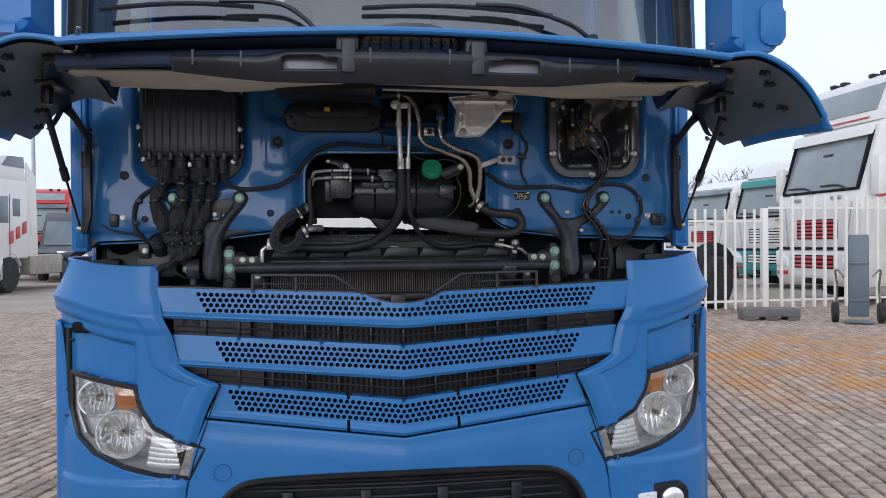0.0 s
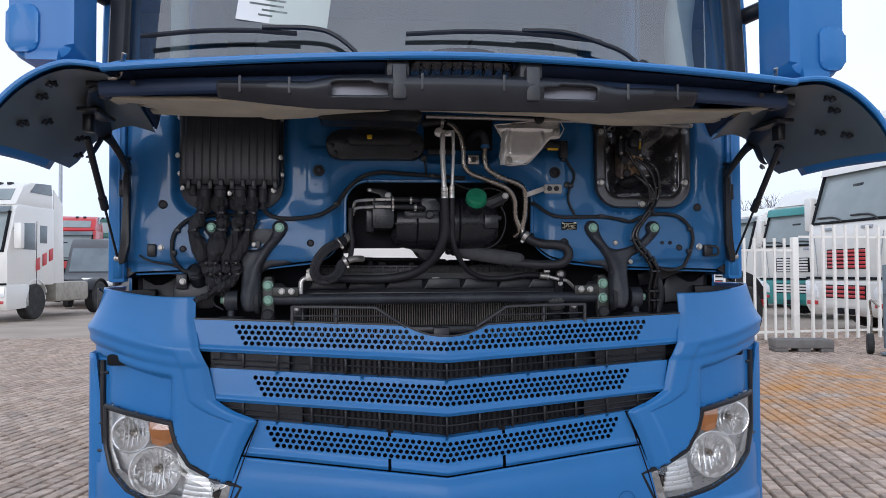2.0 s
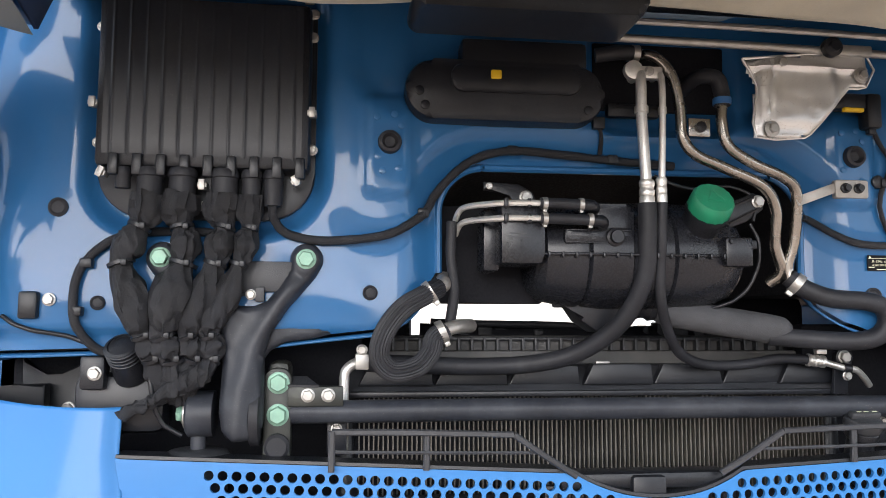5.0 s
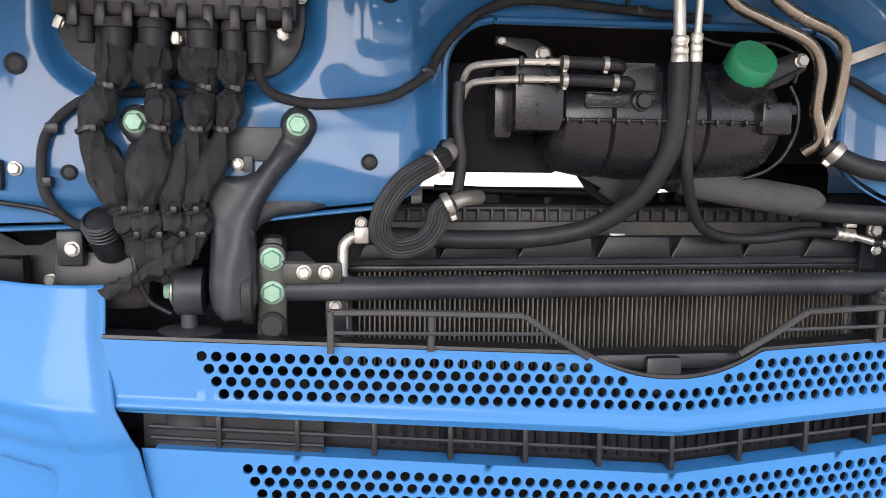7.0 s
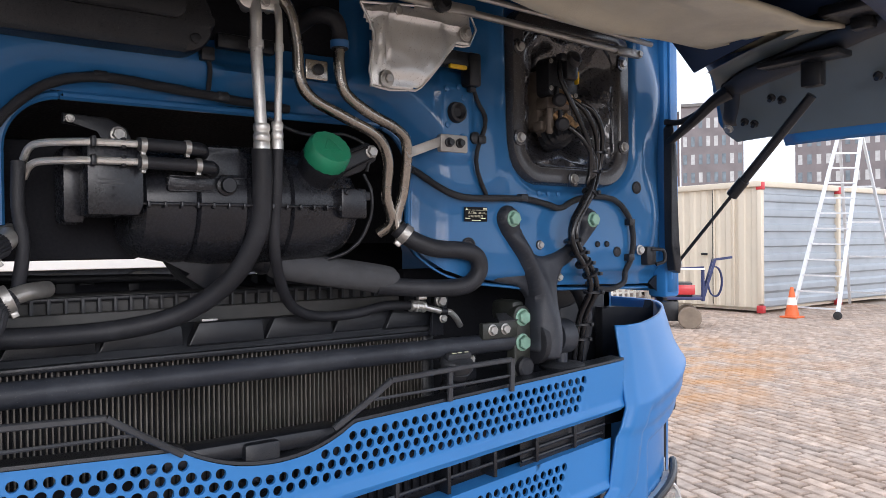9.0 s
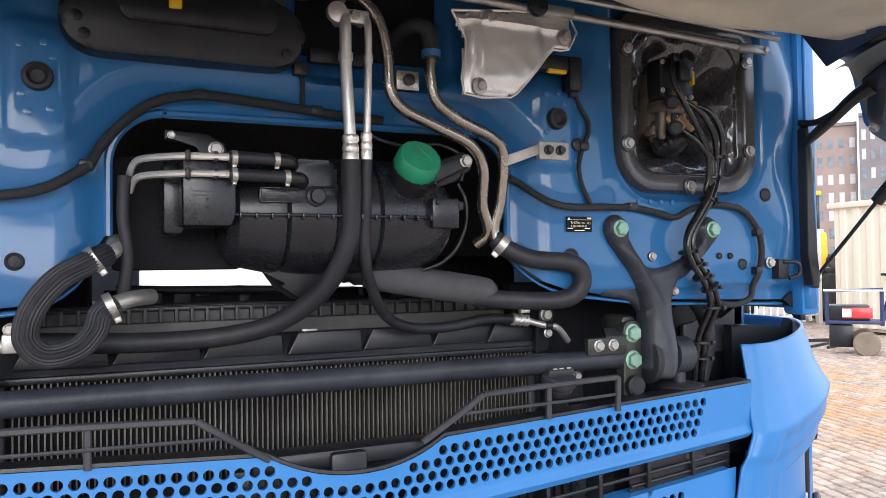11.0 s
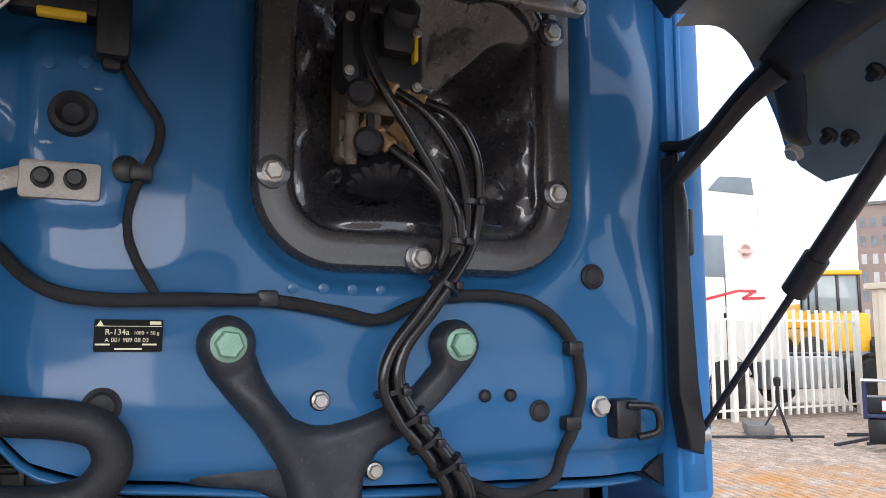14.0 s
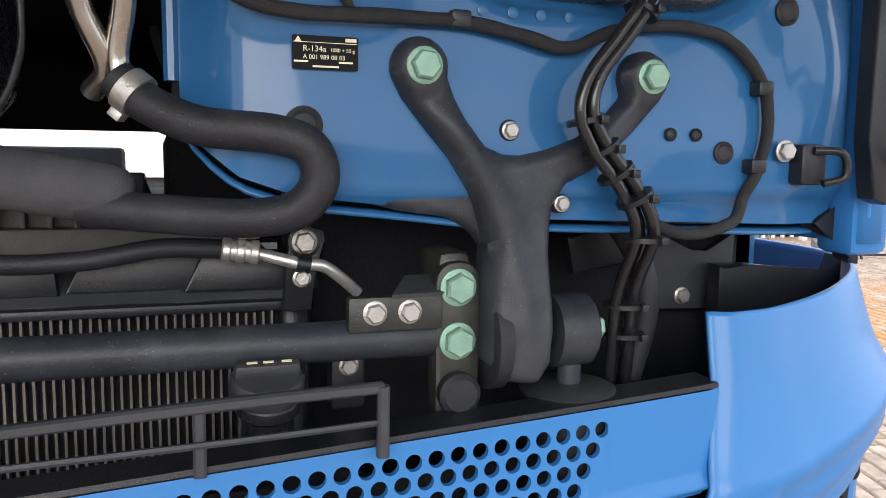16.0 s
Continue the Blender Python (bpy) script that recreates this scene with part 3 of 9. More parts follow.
# centre block in the notch and the guard rail behind the grille
bm = bbox((-0.030, 0.307, 1.088), (0.030, 0.345, 1.150), 0.007)
box(bm, (-0.150, 0.318, 1.126), (0.150, 0.372, 1.154), 0.008)
box(bm, (-0.17, 0.345, 1.05), (0.17, 0.36, 1.13), 0.004)
for k in range(26):
    if not 9 < k < 16:
        box(bm, (-0.148 + 0.0115 * k, 0.336, 1.07), (-0.143 + 0.0115 * k, 0.346, 1.128))
part("badge_bracket", bm, PLASTIC, truck, "dark plastic bracket in the grille notch")
for s in (-1, 1):
    rail = part("guard_rail", hose([(s * 0.524, 0.318, 1.227), (s * 0.40, 0.311, 1.226), (s * 0.232, 0.299, 1.222)], 0.0052, sides=8, steps=2, square=0.6), PLASTIC_GREY, truck, "dark plastic guard rail over the condenser")
    part("sloping_bar", hose([(s * 0.232, 0.299, 1.222), (s * 0.18, 0.303, 1.187), (s * 0.125, 0.310, 1.152)], 0.0055, sides=8, steps=2, square=0.6), PLASTIC_GREY, rail)
    part("lower_bar", hose([(s * 0.524, 0.318, 1.196), (s * 0.40, 0.311, 1.194), (s * 0.192, 0.303, 1.192)], 0.003, sides=6, steps=2), PLASTIC_GREY, rail)
    for x in (0.524, 0.372):
        part("upright", hose([(s * x, 0.316, 1.229), (s * x, 0.317, 1.2), (s * x, 0.318, 1.165)], 0.0055, sides=8, steps=2, square=0.6), PLASTIC_GREY, rail)

# corner pieces
HEAD = [(1.195, 0.872), (1.08, 0.852), (0.945, 0.828), (0.925, 0.76), (0.88, 0.685), (0.80, 0.64), (0.704, 0.607), (0.757, 0.500), (0.86, 0.512), (0.99, 0.542), (1.10, 0.588), (1.165, 0.645), (1.192, 0.73)]


def inner_x(z):
    return lerp(z, [0.2, 0.49, 0.62, 0.66, 0.718, 0.76, 0.80, 0.832, 0.842, 0.858, 0.88, 0.906, 1.016, 1.08, 1.19, 1.27], [0.80, 0.765, 0.735, 0.725, 0.705, 0.688, 0.668, 0.652, 0.672, 0.715, 0.755, 0.790, 0.815, 0.845, 0.868, 0.872])


def snap(x, z, poly, tol):
    """Pulls a point that lies close to the polygon's edge onto it."""
    best, to = tol, (x, z)
    for (xa, za), (xb, zb) in zip(poly, poly[1:] + poly[:1]):
        dx, dz = xb - xa, zb - za
        t = min(max(((x - xa) * dx + (z - za) * dz) / (dx * dx + dz * dz), 0), 1)
        d = math.hypot(xa + dx * t - x, za + dz * t - z)
        if d < best:
            best, to = d, (xa + dx * t, za + dz * t)
    return to


def corner_point(s, z):
    x, y = plan_point(s)
    nx, ny = plan_normal(s)
    s0 = plan_s(inner_x(z))
    d = s - s0
    k = ease(s, plan_s(0.88), plan_s(1.24))
    ridge = 1.085 + 0.07 * k
    out = 0.012 * ease(d, 0.0, 0.03)
    out -= 0.008 * ease(d, 0.075, 0.095) * ease(z, ridge, ridge - 0.03)
    out += 0.020 * ease(z, ridge - 0.070, ridge - 0.045) * (0.3 + 0.7 * k)
    out -= (0.046 + 0.034 * k) * max(z - ridge, 0) ** 0.8 / 0.17 ** 0.8
    out -= 0.032 * ease(s, plan_s(0.925), plan_s(0.955)) * ease(z, ridge - 0.09, ridge - 0.115) * ease(z, 0.60, 0.80) * ease(s, plan_s(1.25), plan_s(1.22))
    out += 0.010 * ease(z, 0.50, 0.475)
    lift = 0.035 * ease(s, 0.95, 1.35) * max(z - 1.2, 0) / 0.07
    return x + nx * out, y + ny * out, z + lift


rng_lamp = random.Random(2)
for sign in (1, -1):
    bm = bmesh.new()
    zs = span(0.27, 1.262, 170)

    def corner_at(u, z):
        s0, s1 = plan_s(inner_x(z)), PLANS[-1]
        x, y, z2 = corner_point(s0 + (s1 - s0) * u, z)
        if z < 0.9:
            x, z2 = snap(x, z2, HEAD, 0.0068)
        return sign * x, y, z2

    def corner_keep(u, z):
        x, y, z2 = corner_at(u, z)
        gap = 1.225 < abs(x) < 1.283 and 0.66 < z < 1.03 and 0.50 < y < 0.66
        return not inside(abs(x), z2, HEAD) and not gap
    grid(bm, span(0, 1, 150), zs, corner_at, corner_keep)
    ob = thicken(part("bumper_corner", bm, BLUE, truck, "blue bumper corner with a flared top edge", 40), 0.006, 1.0)
    dense = [(xa + (xb - xa) * k / 5, za + (zb - za) * k / 5) for (xa, za), (xb, zb) in zip(HEAD, HEAD[1:] + HEAD[:1]) for k in range(5)]
    sharp = sweep(bmesh.new(), [(sign * x, front_y(x) - 0.004, z) for x, z in dense + dense[:1]], 0.0098, sides=8, steps=1)
    part("headlight_seal", sharp, PLASTIC, ob, "black rubber seal")
    bm = bmesh.new()
    for z in (0.70, 0.80, 0.985):
        sweep(bm, [(sign * 1.20, 0.52, z), (sign * 1.24, 0.54, z), (sign * 1.275, 0.62, z)], 0.006, sides=6, steps=2)
    sweep(bm, [(sign * 1.215, 0.54, 0.66), (sign * 1.222, 0.53, 0.85), (sign * 1.222, 0.53, 1.03)], 0.010, sides=8, steps=3)
    part("vent_strut", bm, PLASTIC, ob, "black struts in the corner air gap")
    bm = bmesh.new()

    def fin_at(u, z):
        xi = lerp(z, [0.25, 0.42, 0.50, 0.56, 0.73, 0.90, 1.035, 1.06], [1.06, 1.10, 1.145, 1.178, 1.222, 1.236, 1.250, 1.256])
        x = lerp(u, [0, 0.12, 0.85, 1, 2], [xi + 0.004, xi, 1.268, 1.277, 1.286])
        y = lerp(u, [0, 0.12, 0.85, 1, 2], [0.548, 0.536, 0.556, 0.575, 0.72]) - 0.10 * ease(z, 0.56, 0.44) * ease(u, 1, 0)
        return sign * x, y, z
    grid(bm, span(0, 1, 14)[:-1] + span(1, 2, 5), span(0.25, 1.055, 36), fin_at)
    thicken(part("side_fin", bm, BLUE, ob, "blue outer fin beside the headlamp", 50), 0.008, 1.0)
    # near-black lines laid on the paint draw the shade in the panel gaps
    seam = sweep(bmesh.new(), [(sign * x, front_y(x) - 0.013, z) for x, z in ((0.648, 0.832), (0.690, 0.716), (0.73, 0.60), (0.762, 0.48), (0.80, 0.30))], 0.0022, sides=6, steps=4)
    part("panel_gap", seam, DARK, ob)
    bm = sweep(bmesh.new(), [(sign * x, front_y(x) - 0.014, 0.447 + 0.05 * ((x - 0.76) / 0.5) ** 2) for x in span(0.77, 1.2, 8)], 0.0022, sides=6, steps=3)
    part("panel_gap", bm, DARK, ob)

    # headlamp
    lamp = part("headlight", prism([(sign * x, z) for x, z in HEAD], 0.50, 0.52), LAMPBODY, truck, "clear headlamp with two round reflectors and an amber turn signal")
    bm = bmesh.new()
    for (xa, za), (xb, zb) in zip(HEAD, HEAD[1:] + HEAD[:1]):
        bm.faces.new([bm.verts.new(v) for v in ((sign * xa, front_y(xa) + 0.006, za), (sign * xb, front_y(xb) + 0.006, zb), (sign * (0.96 + (xb - 0.96) * 0.9), 0.47, 0.67 + (zb - 0.67) * 0.9), (sign * (0.96 + (xa - 0.96) * 0.9), 0.47, 0.67 + (za - 0.67) * 0.9))])
    bmesh.ops.remove_doubles(bm, verts=bm.verts, dist=0.0005)
    part("lamp_housing", bm, LAMPBODY, lamp, "silver lamp housing")
    for name, x, z, r, y in (("reflector", 1.095, 0.778, 0.064, 0.432), ("reflector", 1.005, 0.652, 0.086, 0.402)):
        bm = bmesh.new()
        prof = [(0.0, r), (0.008, r), (0.006, r * 0.93), (-0.02, r * 0.80), (-0.045, r * 0.5), (-0.055, r * 0.2)]
        grid(bm, span(0, 2 * math.pi, 60), span(0, 1, 10), lambda u, v: (sign * x + (r * (1 - 0.93 * v)) * math.cos(u), y - 0.008 + 0.060 * math.sqrt(v) + 0.0035 * math.cos(15 * u) * min(4 * v, 1), z + (r * (1 - 0.93 * v)) * math.sin(u)))
        sweep(bm, [(sign * x + r * math.cos(a), y - 0.008, z + r * math.sin(a)) for a in span(0, 2 * math.pi, 36)], 0.004, sides=6, steps=1)
        rf = part(name, bm, CHROME, lamp, "round mirrored reflector")
        bulb = turned([(-0.05, 0.012), (-0.02, 0.014), (-0.012, 0.006)], (sign * x, y, z), (0, -1, 0), 14)
        part("bulb_shade", bulb, STEEL, lamp)
        for k in range(-3, 4):
            w = math.sqrt(max(r * r * 0.7 - (k * r * 0.24) ** 2, 0)) * rng_lamp.uniform(0.6, 1.0)
            facet = sweep(bmesh.new(), [(sign * x + k * r * 0.24, y + 0.012, z - w), (sign * x + k * r * 0.24, y + 0.030, z), (sign * x + k * r * 0.24, y + 0.012, z + w)], 0.0035, sides=5, steps=3)
            part("reflector_facet", facet, CHROME, lamp)
    bm = prism([(sign * 1.03, 0.832), (sign * 0.955, 0.815), (sign * 0.940, 0.752), (sign * 0.985, 0.735), (sign * 1.02, 0.748), (sign * 1.028, 0.80)], 0.398, 0.415, 0.006)
    part("turn_signal", bm, AMBER, lamp, "amber turn signal")
    bm = bmesh.new()
    for k in range(6):
        z = 0.535 + 0.018 * k
        sweep(bm, [(sign * (0.80 + 0.004 * k), 0.37, z), (sign * 0.86, 0.372, z + 0.004), (sign * (0.915 - 0.004 * k), 0.385, z + 0.010)], 0.0105, sides=6, steps=3, flat=0.5)
    part("position_light", bm, LAMPBODY, lamp, "ribbed silver position light")
    bm = prism([(sign * x, z) for x, z in ((0.708, 0.603), (0.762, 0.625), (0.795, 0.512), (0.760, 0.503))], 0.329, 0.345, 0.003)
    part("side_reflector", bm, GREYLENS, lamp, "grey reflector block")
    bm = bmesh.new()
    cx_, cz_ = 0.97, 0.68
    ring_a = [(x, front_y(x) - 0.004, z) for x, z in HEAD]
    n_ring = len(ring_a)
    for f0, f1 in ((1.0, 0.7), (0.7, 0.35), (0.35, 0.0)):
        for k in range(n_ring):
            def lens_at(p, f):
                x, z = cx_ + (p[0] - cx_) * f, cz_ + (p[2] - cz_) * f
                return sign * x, front_y(x) - 0.004 - 0.012 * (1 - f * f), z
            a, b = ring_a[k], ring_a[(k + 1) % n_ring]
            fs = [lens_at(a, f0), lens_at(b, f0), lens_at(b, f1)] + ([lens_at(a, f1)] if f1 else [])
            bm.faces.new([bm.verts.new(v) for v in fs])
    bmesh.ops.remove_doubles(bm, verts=bm.verts, dist=0.0005)
    glassy = part("lens", bm, LENS, lamp, "clear curved plastic lens", 60)
    glassy.visible_shadow = False

# bumper below the grille, with the lower air intake
ARCH = [(0.70, 0.25), (0.672, 0.36), (0.64, 0.42), (0.595, 0.462), (0.52, 0.485), (0.30, 0.495), (0.0, 0.50)]
ARCH = ARCH + [(-x, z) for x, z in ARCH[-2::-1]]
bm = bmesh.new()


def bumper_at(u, v):
    top = BOT3(u * 0.70 / 0.72) - 0.006
    low = 0.25
    xe = lerp(low + (top - low) * v, [0.25, 0.49, 0.62, 0.72], [0.80, 0.765, 0.735, 0.70])
    x = u / 0.72 * xe
    z = low + (BOT3(x) - 0.006 - low) * v
    return x, front_y(x) - 0.012 + 0.02 * ease(v, 0.75, 1.0) * 0.6, z


grid(bm, span(-0.72, 0.72, 120), span(0, 1, 44), bumper_at, lambda u, v: not inside(bumper_at(u, v)[0], bumper_at(u, v)[2], ARCH))
low_bumper = thicken(part("bumper", bm, BLUE, truck, "blue front bumper with a wide lower air intake", 40), 0.006, 1.0)
part("intake_rim", sweep(bmesh.new(), [(x, front_y(x) - 0.016, z) for x, z in ARCH], 0.011, sides=8, steps=4), PLASTIC, low_bumper, "black plastic rim")
bm = bmesh.new()
grid(bm, span(-0.68, 0.68, 30), span(0.25, 0.49, 4), lambda u, v: (u, front_y(u) + 0.06, v))
for z in (0.47, 0.455, 0.44):
    sweep(bm, [(x, front_y(x) + 0.012, z) for x in span(-0.57, 0.57, 10)], 0.005, sides=6, steps=2)
for z in (0.28, 0.31, 0.34, 0.37, 0.40):
    sweep(bm, [(x, front_y(x) + 0.035, z) for x in span(-0.6, 0.6, 10)], 0.006, sides=6, steps=2)
for x in (-0.42, -0.14, 0.14, 0.42):
    box(bm, (x - 0.02, front_y(x) + 0.02, 0.25), (x + 0.02, front_y(x) + 0.06, 0.43), 0.004)
part("intake_grille", bm, PLASTIC, low_bumper, "black slatted air intake")
for sign in (1, -1):
    ring = [(sign * 0.642 + 0.030 * math.cos(a), front_y(0.642 + 0.030 * math.cos(a)) - 0.0185, 0.520 + 0.030 * math.sin(a)) for a in span(0, 2 * math.pi, 24)]
    part("tow_eye_cover", sweep(bmesh.new(), ring, 0.0016, sides=5, steps=1), BLUE_IN, low_bumper, "round tow-eye cover")
    fog = part("fog_light_housing", prism([(sign * x, z) for x, z in rounded(0.84, 1.13, 0.26, 0.395, 0.035)], 0.335, 0.37, 0.006), PLASTIC, truck, "black fog lamp housing")
    part("fog_lamp", turned([(0, 0.044), (0.012, 0.044), (0.018, 0.036), (0.02, 0.01)], (sign * 1.065, 0.34, 0.335), (0, -1, 0), 24), CHROME, fog, "round clear fog lamp")
    bm = bbox((min(sign * 0.86, sign * 1.0), 0.325, 0.30), (max(sign * 0.86, sign * 1.0), 0.345, 0.365), 0.006)
    part("daylight_lamp", bm, LAMPBODY, fog, "clear daytime lamp")

# the front panels sit a little off the chassis centre line
FRONT = ("grille_bar", "grille_lip", "slot_louvre", "slot_mesh", "grille_backing", "bumper_corner", "headlight", "bumper")
for panel in list(truck.children):
    if panel.name.split(".")[0] in FRONT:
        for ob in [panel] + list(panel.children_recursive):
            ob.data.transform(Matrix.Translation((0.018, 0, 0)) @ Matrix.Diagonal((1.016, 1, 1, 1)))

# ---- cab front wall (firewall) ----
TUN = (-0.342, 0.356, 1.20, 1.684, 0.085)


TUNNEL_POLY = rounded(*TUN, 10)


def fire_y(x, z):
    y = 0.386
    y += 0.030 * ease(sd_round(x, z, -0.945, -0.545, 1.548, 2.3, 0.10), 0.012, -0.022)
    y += 0.024 * ease(sd_round(x, z, 0.585, 0.970, 1.572, 2.3, 0.10), 0.012, -0.010)
    d = sd_round(x, z, *TUN)
    y += 0.042 * (1 - ease(d, 0.0, 0.075)) ** 1.3
    y += 0.028 * ease(sd_round(x, z, -0.06, 0.215, 1.752, 2.3, 0.04), 0.012, -0.012)
    y += 0.018 * ease(sd_round(x, z, -0.50, 0.52, 1.775, 2.4, 0.09), 0.02, -0.03)
    y += 0.034 * (max(abs(x) - 0.985, 0) / 0.125) ** 2 - 0.009 * math.sin(21 * z + 1.0) * ease(abs(x), 1.0, 1.06) * ease(abs(x), 1.125, 1.09)
    y -= 0.010 * ease(sd_round(x, z, 0.385, 0.560, 1.55, 2.0, 0.06), 0.035, -0.03)
    y -= 0.010 * ease(sd_round(x, z, -0.525, -0.385, 1.55, 2.0, 0.06), 0.03, -0.03)
    y -= 0.003 * ease(z, 1.50, 1.43)
    y += 0.016 * ease(z, 1.395, 1.375)
    y -= 0.008 * ease(sd_round(x, z, 0.39, 0.475, 1.62, 1.80, 0.02), 0.004, -0.004)
    y -= 0.008 * ease(sd_round(x, z, -0.475, -0.395, 1.62, 1.80, 0.02), 0.004, -0.004)
    y += 0.0035 * math.sin(7 * x + 5 * z) + 0.0016 * math.sin(17 * x - 11 * z) + 0.0008 * math.sin(31 * x + 23 * z)
    return y


def fire_low(x):
    a = abs(x)
    return lerp(a, [0.0, 0.345, 0.36, 0.38, 0.41, 0.46, 0.56, 0.66, 1.1], [1.50, 1.50, 1.465, 1.432, 1.406, 1.389, 1.378, 1.366, 1.352])


bm = bmesh.new()
xs = span(-1.112, 1.112, 276)
vs = span(0, 1, 84)


def fire_at(u, v):
    lo = fire_low(u)
    z = lo + (1.985 - lo) * v
    x = u
    if sd_round(x, z, *TUN) < 0.006 and sd_round(x, z, *TUN) > -0.02 and z > 1.43:
        x, z = snap(x, z, TUNNEL_POLY, 0.006)
    return x, fire_y(x, z), z


def fire_keep(u, v):
    x, y, z = fire_at(u, v)
    return sd_round(x, z, *TUN) > 0 and sd_round(x, z, 0.622, 0.937, 1.612, 1.93, 0.08) > 0


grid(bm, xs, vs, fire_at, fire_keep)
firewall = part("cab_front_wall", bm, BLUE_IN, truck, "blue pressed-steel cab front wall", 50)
rim = []
for k in range(49):
    a = k / 48
    if a < 0.3:
        rim.append((TUN[0], 1.49 + (1.60 - 1.49) * a / 0.3))
    elif a > 0.7:
        rim.append((TUN[1], 1.60 - (1.60 - 1.49) * (a - 0.7) / 0.3))
    else:
        t = (a - 0.3) / 0.4
        arc = rounded(TUN[0], TUN[1], 1.3, TUN[3], TUN[4], 8)[18:36][::-1]
        rim.append(arc[min(int(t * 17.99), 17)])
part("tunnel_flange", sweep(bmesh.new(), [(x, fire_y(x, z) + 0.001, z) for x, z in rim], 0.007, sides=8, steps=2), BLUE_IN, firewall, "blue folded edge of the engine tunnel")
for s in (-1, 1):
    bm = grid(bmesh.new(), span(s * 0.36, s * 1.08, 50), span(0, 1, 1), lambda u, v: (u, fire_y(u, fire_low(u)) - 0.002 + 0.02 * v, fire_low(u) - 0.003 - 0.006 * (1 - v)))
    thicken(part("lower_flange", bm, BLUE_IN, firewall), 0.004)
# engine tunnel behind the opening, its shade put into a near-black colour
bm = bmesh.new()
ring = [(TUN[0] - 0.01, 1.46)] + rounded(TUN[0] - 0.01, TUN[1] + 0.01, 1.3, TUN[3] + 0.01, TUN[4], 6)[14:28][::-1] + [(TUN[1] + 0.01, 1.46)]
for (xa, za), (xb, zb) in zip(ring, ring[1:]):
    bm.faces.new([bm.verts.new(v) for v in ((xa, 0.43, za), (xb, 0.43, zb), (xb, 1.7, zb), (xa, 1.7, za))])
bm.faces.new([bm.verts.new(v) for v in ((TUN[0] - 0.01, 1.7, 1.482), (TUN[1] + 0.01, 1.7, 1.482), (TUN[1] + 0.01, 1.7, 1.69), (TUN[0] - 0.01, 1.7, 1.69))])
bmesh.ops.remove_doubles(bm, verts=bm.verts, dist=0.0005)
thicken(part("engine_tunnel", bm, DARK, truck, "engine tunnel blackened for shade", 0), 0.01, -1)
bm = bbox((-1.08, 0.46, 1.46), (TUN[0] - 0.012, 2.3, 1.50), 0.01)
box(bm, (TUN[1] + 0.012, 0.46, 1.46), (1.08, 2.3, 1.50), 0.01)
part("cab_floor", bm, DARK, truck, "cab floor underside blackened for shade")


def on_wall(x, z, proud=0.0):
    return (x, fire_y(x, z) - proud, z)


def plug(x, z, r, mt=RUBBER, name="rubber_plug"):
    part(name, turned([(0, r), (0.003, r), (0.005, r * 0.8), (0.003, r * 0.6), (0.004, r * 0.2)], on_wall(x, z), (0, -1, 0), 20), mt, firewall)


for x, z, r in ((0.986, 1.586, 0.015), (-0.98, 1.590, 0.016), (0.466, 1.452, 0.017), (-0.464, 1.452, 0.013), (-0.91, 1.432, 0.012), (0.845, 1.452, 0.007), (0.876, 1.452, 0.007), (0.912, 1.434, 0.012)):
    plug(x, z, r)
for s, x in ((1, 0.430), (-1, -0.434)):
    bm = turned([(0, 0.021), (0.010, 0.019), (0.012, 0.014), (0.004, 0.009), (0.003, 0.002)], on_wall(x, 1.712, 0.001), (0, -1, 0), 22)
    part("rubber_buffer", bm, RUBBER, firewall, "black rubber buffer")
    for dx, dz in ((-0.022, 0.045), (0.008, 0.05), (0.016, -0.045), (-0.012, -0.05), (0.02, 0.03), (-0.02, -0.025)):
        part("rivet", turned([(0, 0.006), (0.0015, 0.006), (0.002, 0.003)], on_wall(x + dx, 1.712 + dz), (0, -1, 0), 12), BLUE_IN, firewall)
for k in range(4):
    part("rivet", turned([(0, 0.0055), (0.002, 0.0055), (0.0025, 0.003)], on_wall(0.635 + 0.031 * k, 1.563), (0, -1, 0), 12), BLUE_IN, firewall)


# ---- engine bay ----
def clamp_ring(at, axis, r, parent, material=ZINC, width=0.012):
    bm = turned([(-width / 2, r), (-width / 2, r * 1.10), (width / 2, r * 1.10), (width / 2, r)], at, axis, 18)
    m = Matrix.Translation(at) @ Vector(axis).normalized().to_track_quat("Z", "Y").to_matrix().to_4x4()
    box(bm, (-r * 0.35, -r * 1.45, -width * 0.4), (r * 0.35, -r * 1.02, width * 0.4), 0.001, m)
    return part("hose_clamp", bm, material, parent, "metal hose clamp")


def bolt_on(at, r, parent, mt=ZINC, axis=(0, -1, 0), label="", turn=0.2):
    return part("bolt", hexbolt(at, r, axis, turn), mt, parent, label)


def tie(at, axis, r, parent):
    ob = part("cable_tie", turned([(-0.003, r), (-0.003, r * 1.13 + 0.001), (0.003, r * 1.13 + 0.001), (0.003, r)], at, axis, 12), PLASTIC, parent)
    return ob


# control unit housing with its plugs
bm = bbox((-0.918, 0.352, 1.655), (-0.570, 0.43, 1.945), 0.010)
ecu = part("control_unit", bm, PLASTIC, truck, "black ribbed control unit housing")
bm = prism(rounded(-0.926, -0.562, 1.575, 1.96, 0.085, 8, 0.02), 0.400, 0.412, 0.003)
part("backing_plate", bm, LIDBLACK, ecu, "black backing plate with rounded corners")
bm = bmesh.new()
grid(bm, span(-0.905, -0.583, 230), span(1.662, 1.94, 12), lambda u, v: (u, 0.3495 - 0.0013 * math.exp(-((((u + 0.905) % 0.0268) - 0.0134) / 0.0022) ** 2) + 0.0003 * math.sin(31 * u + 2 * v) + 0.006 * ease(v, 1.675, 1.662), v))
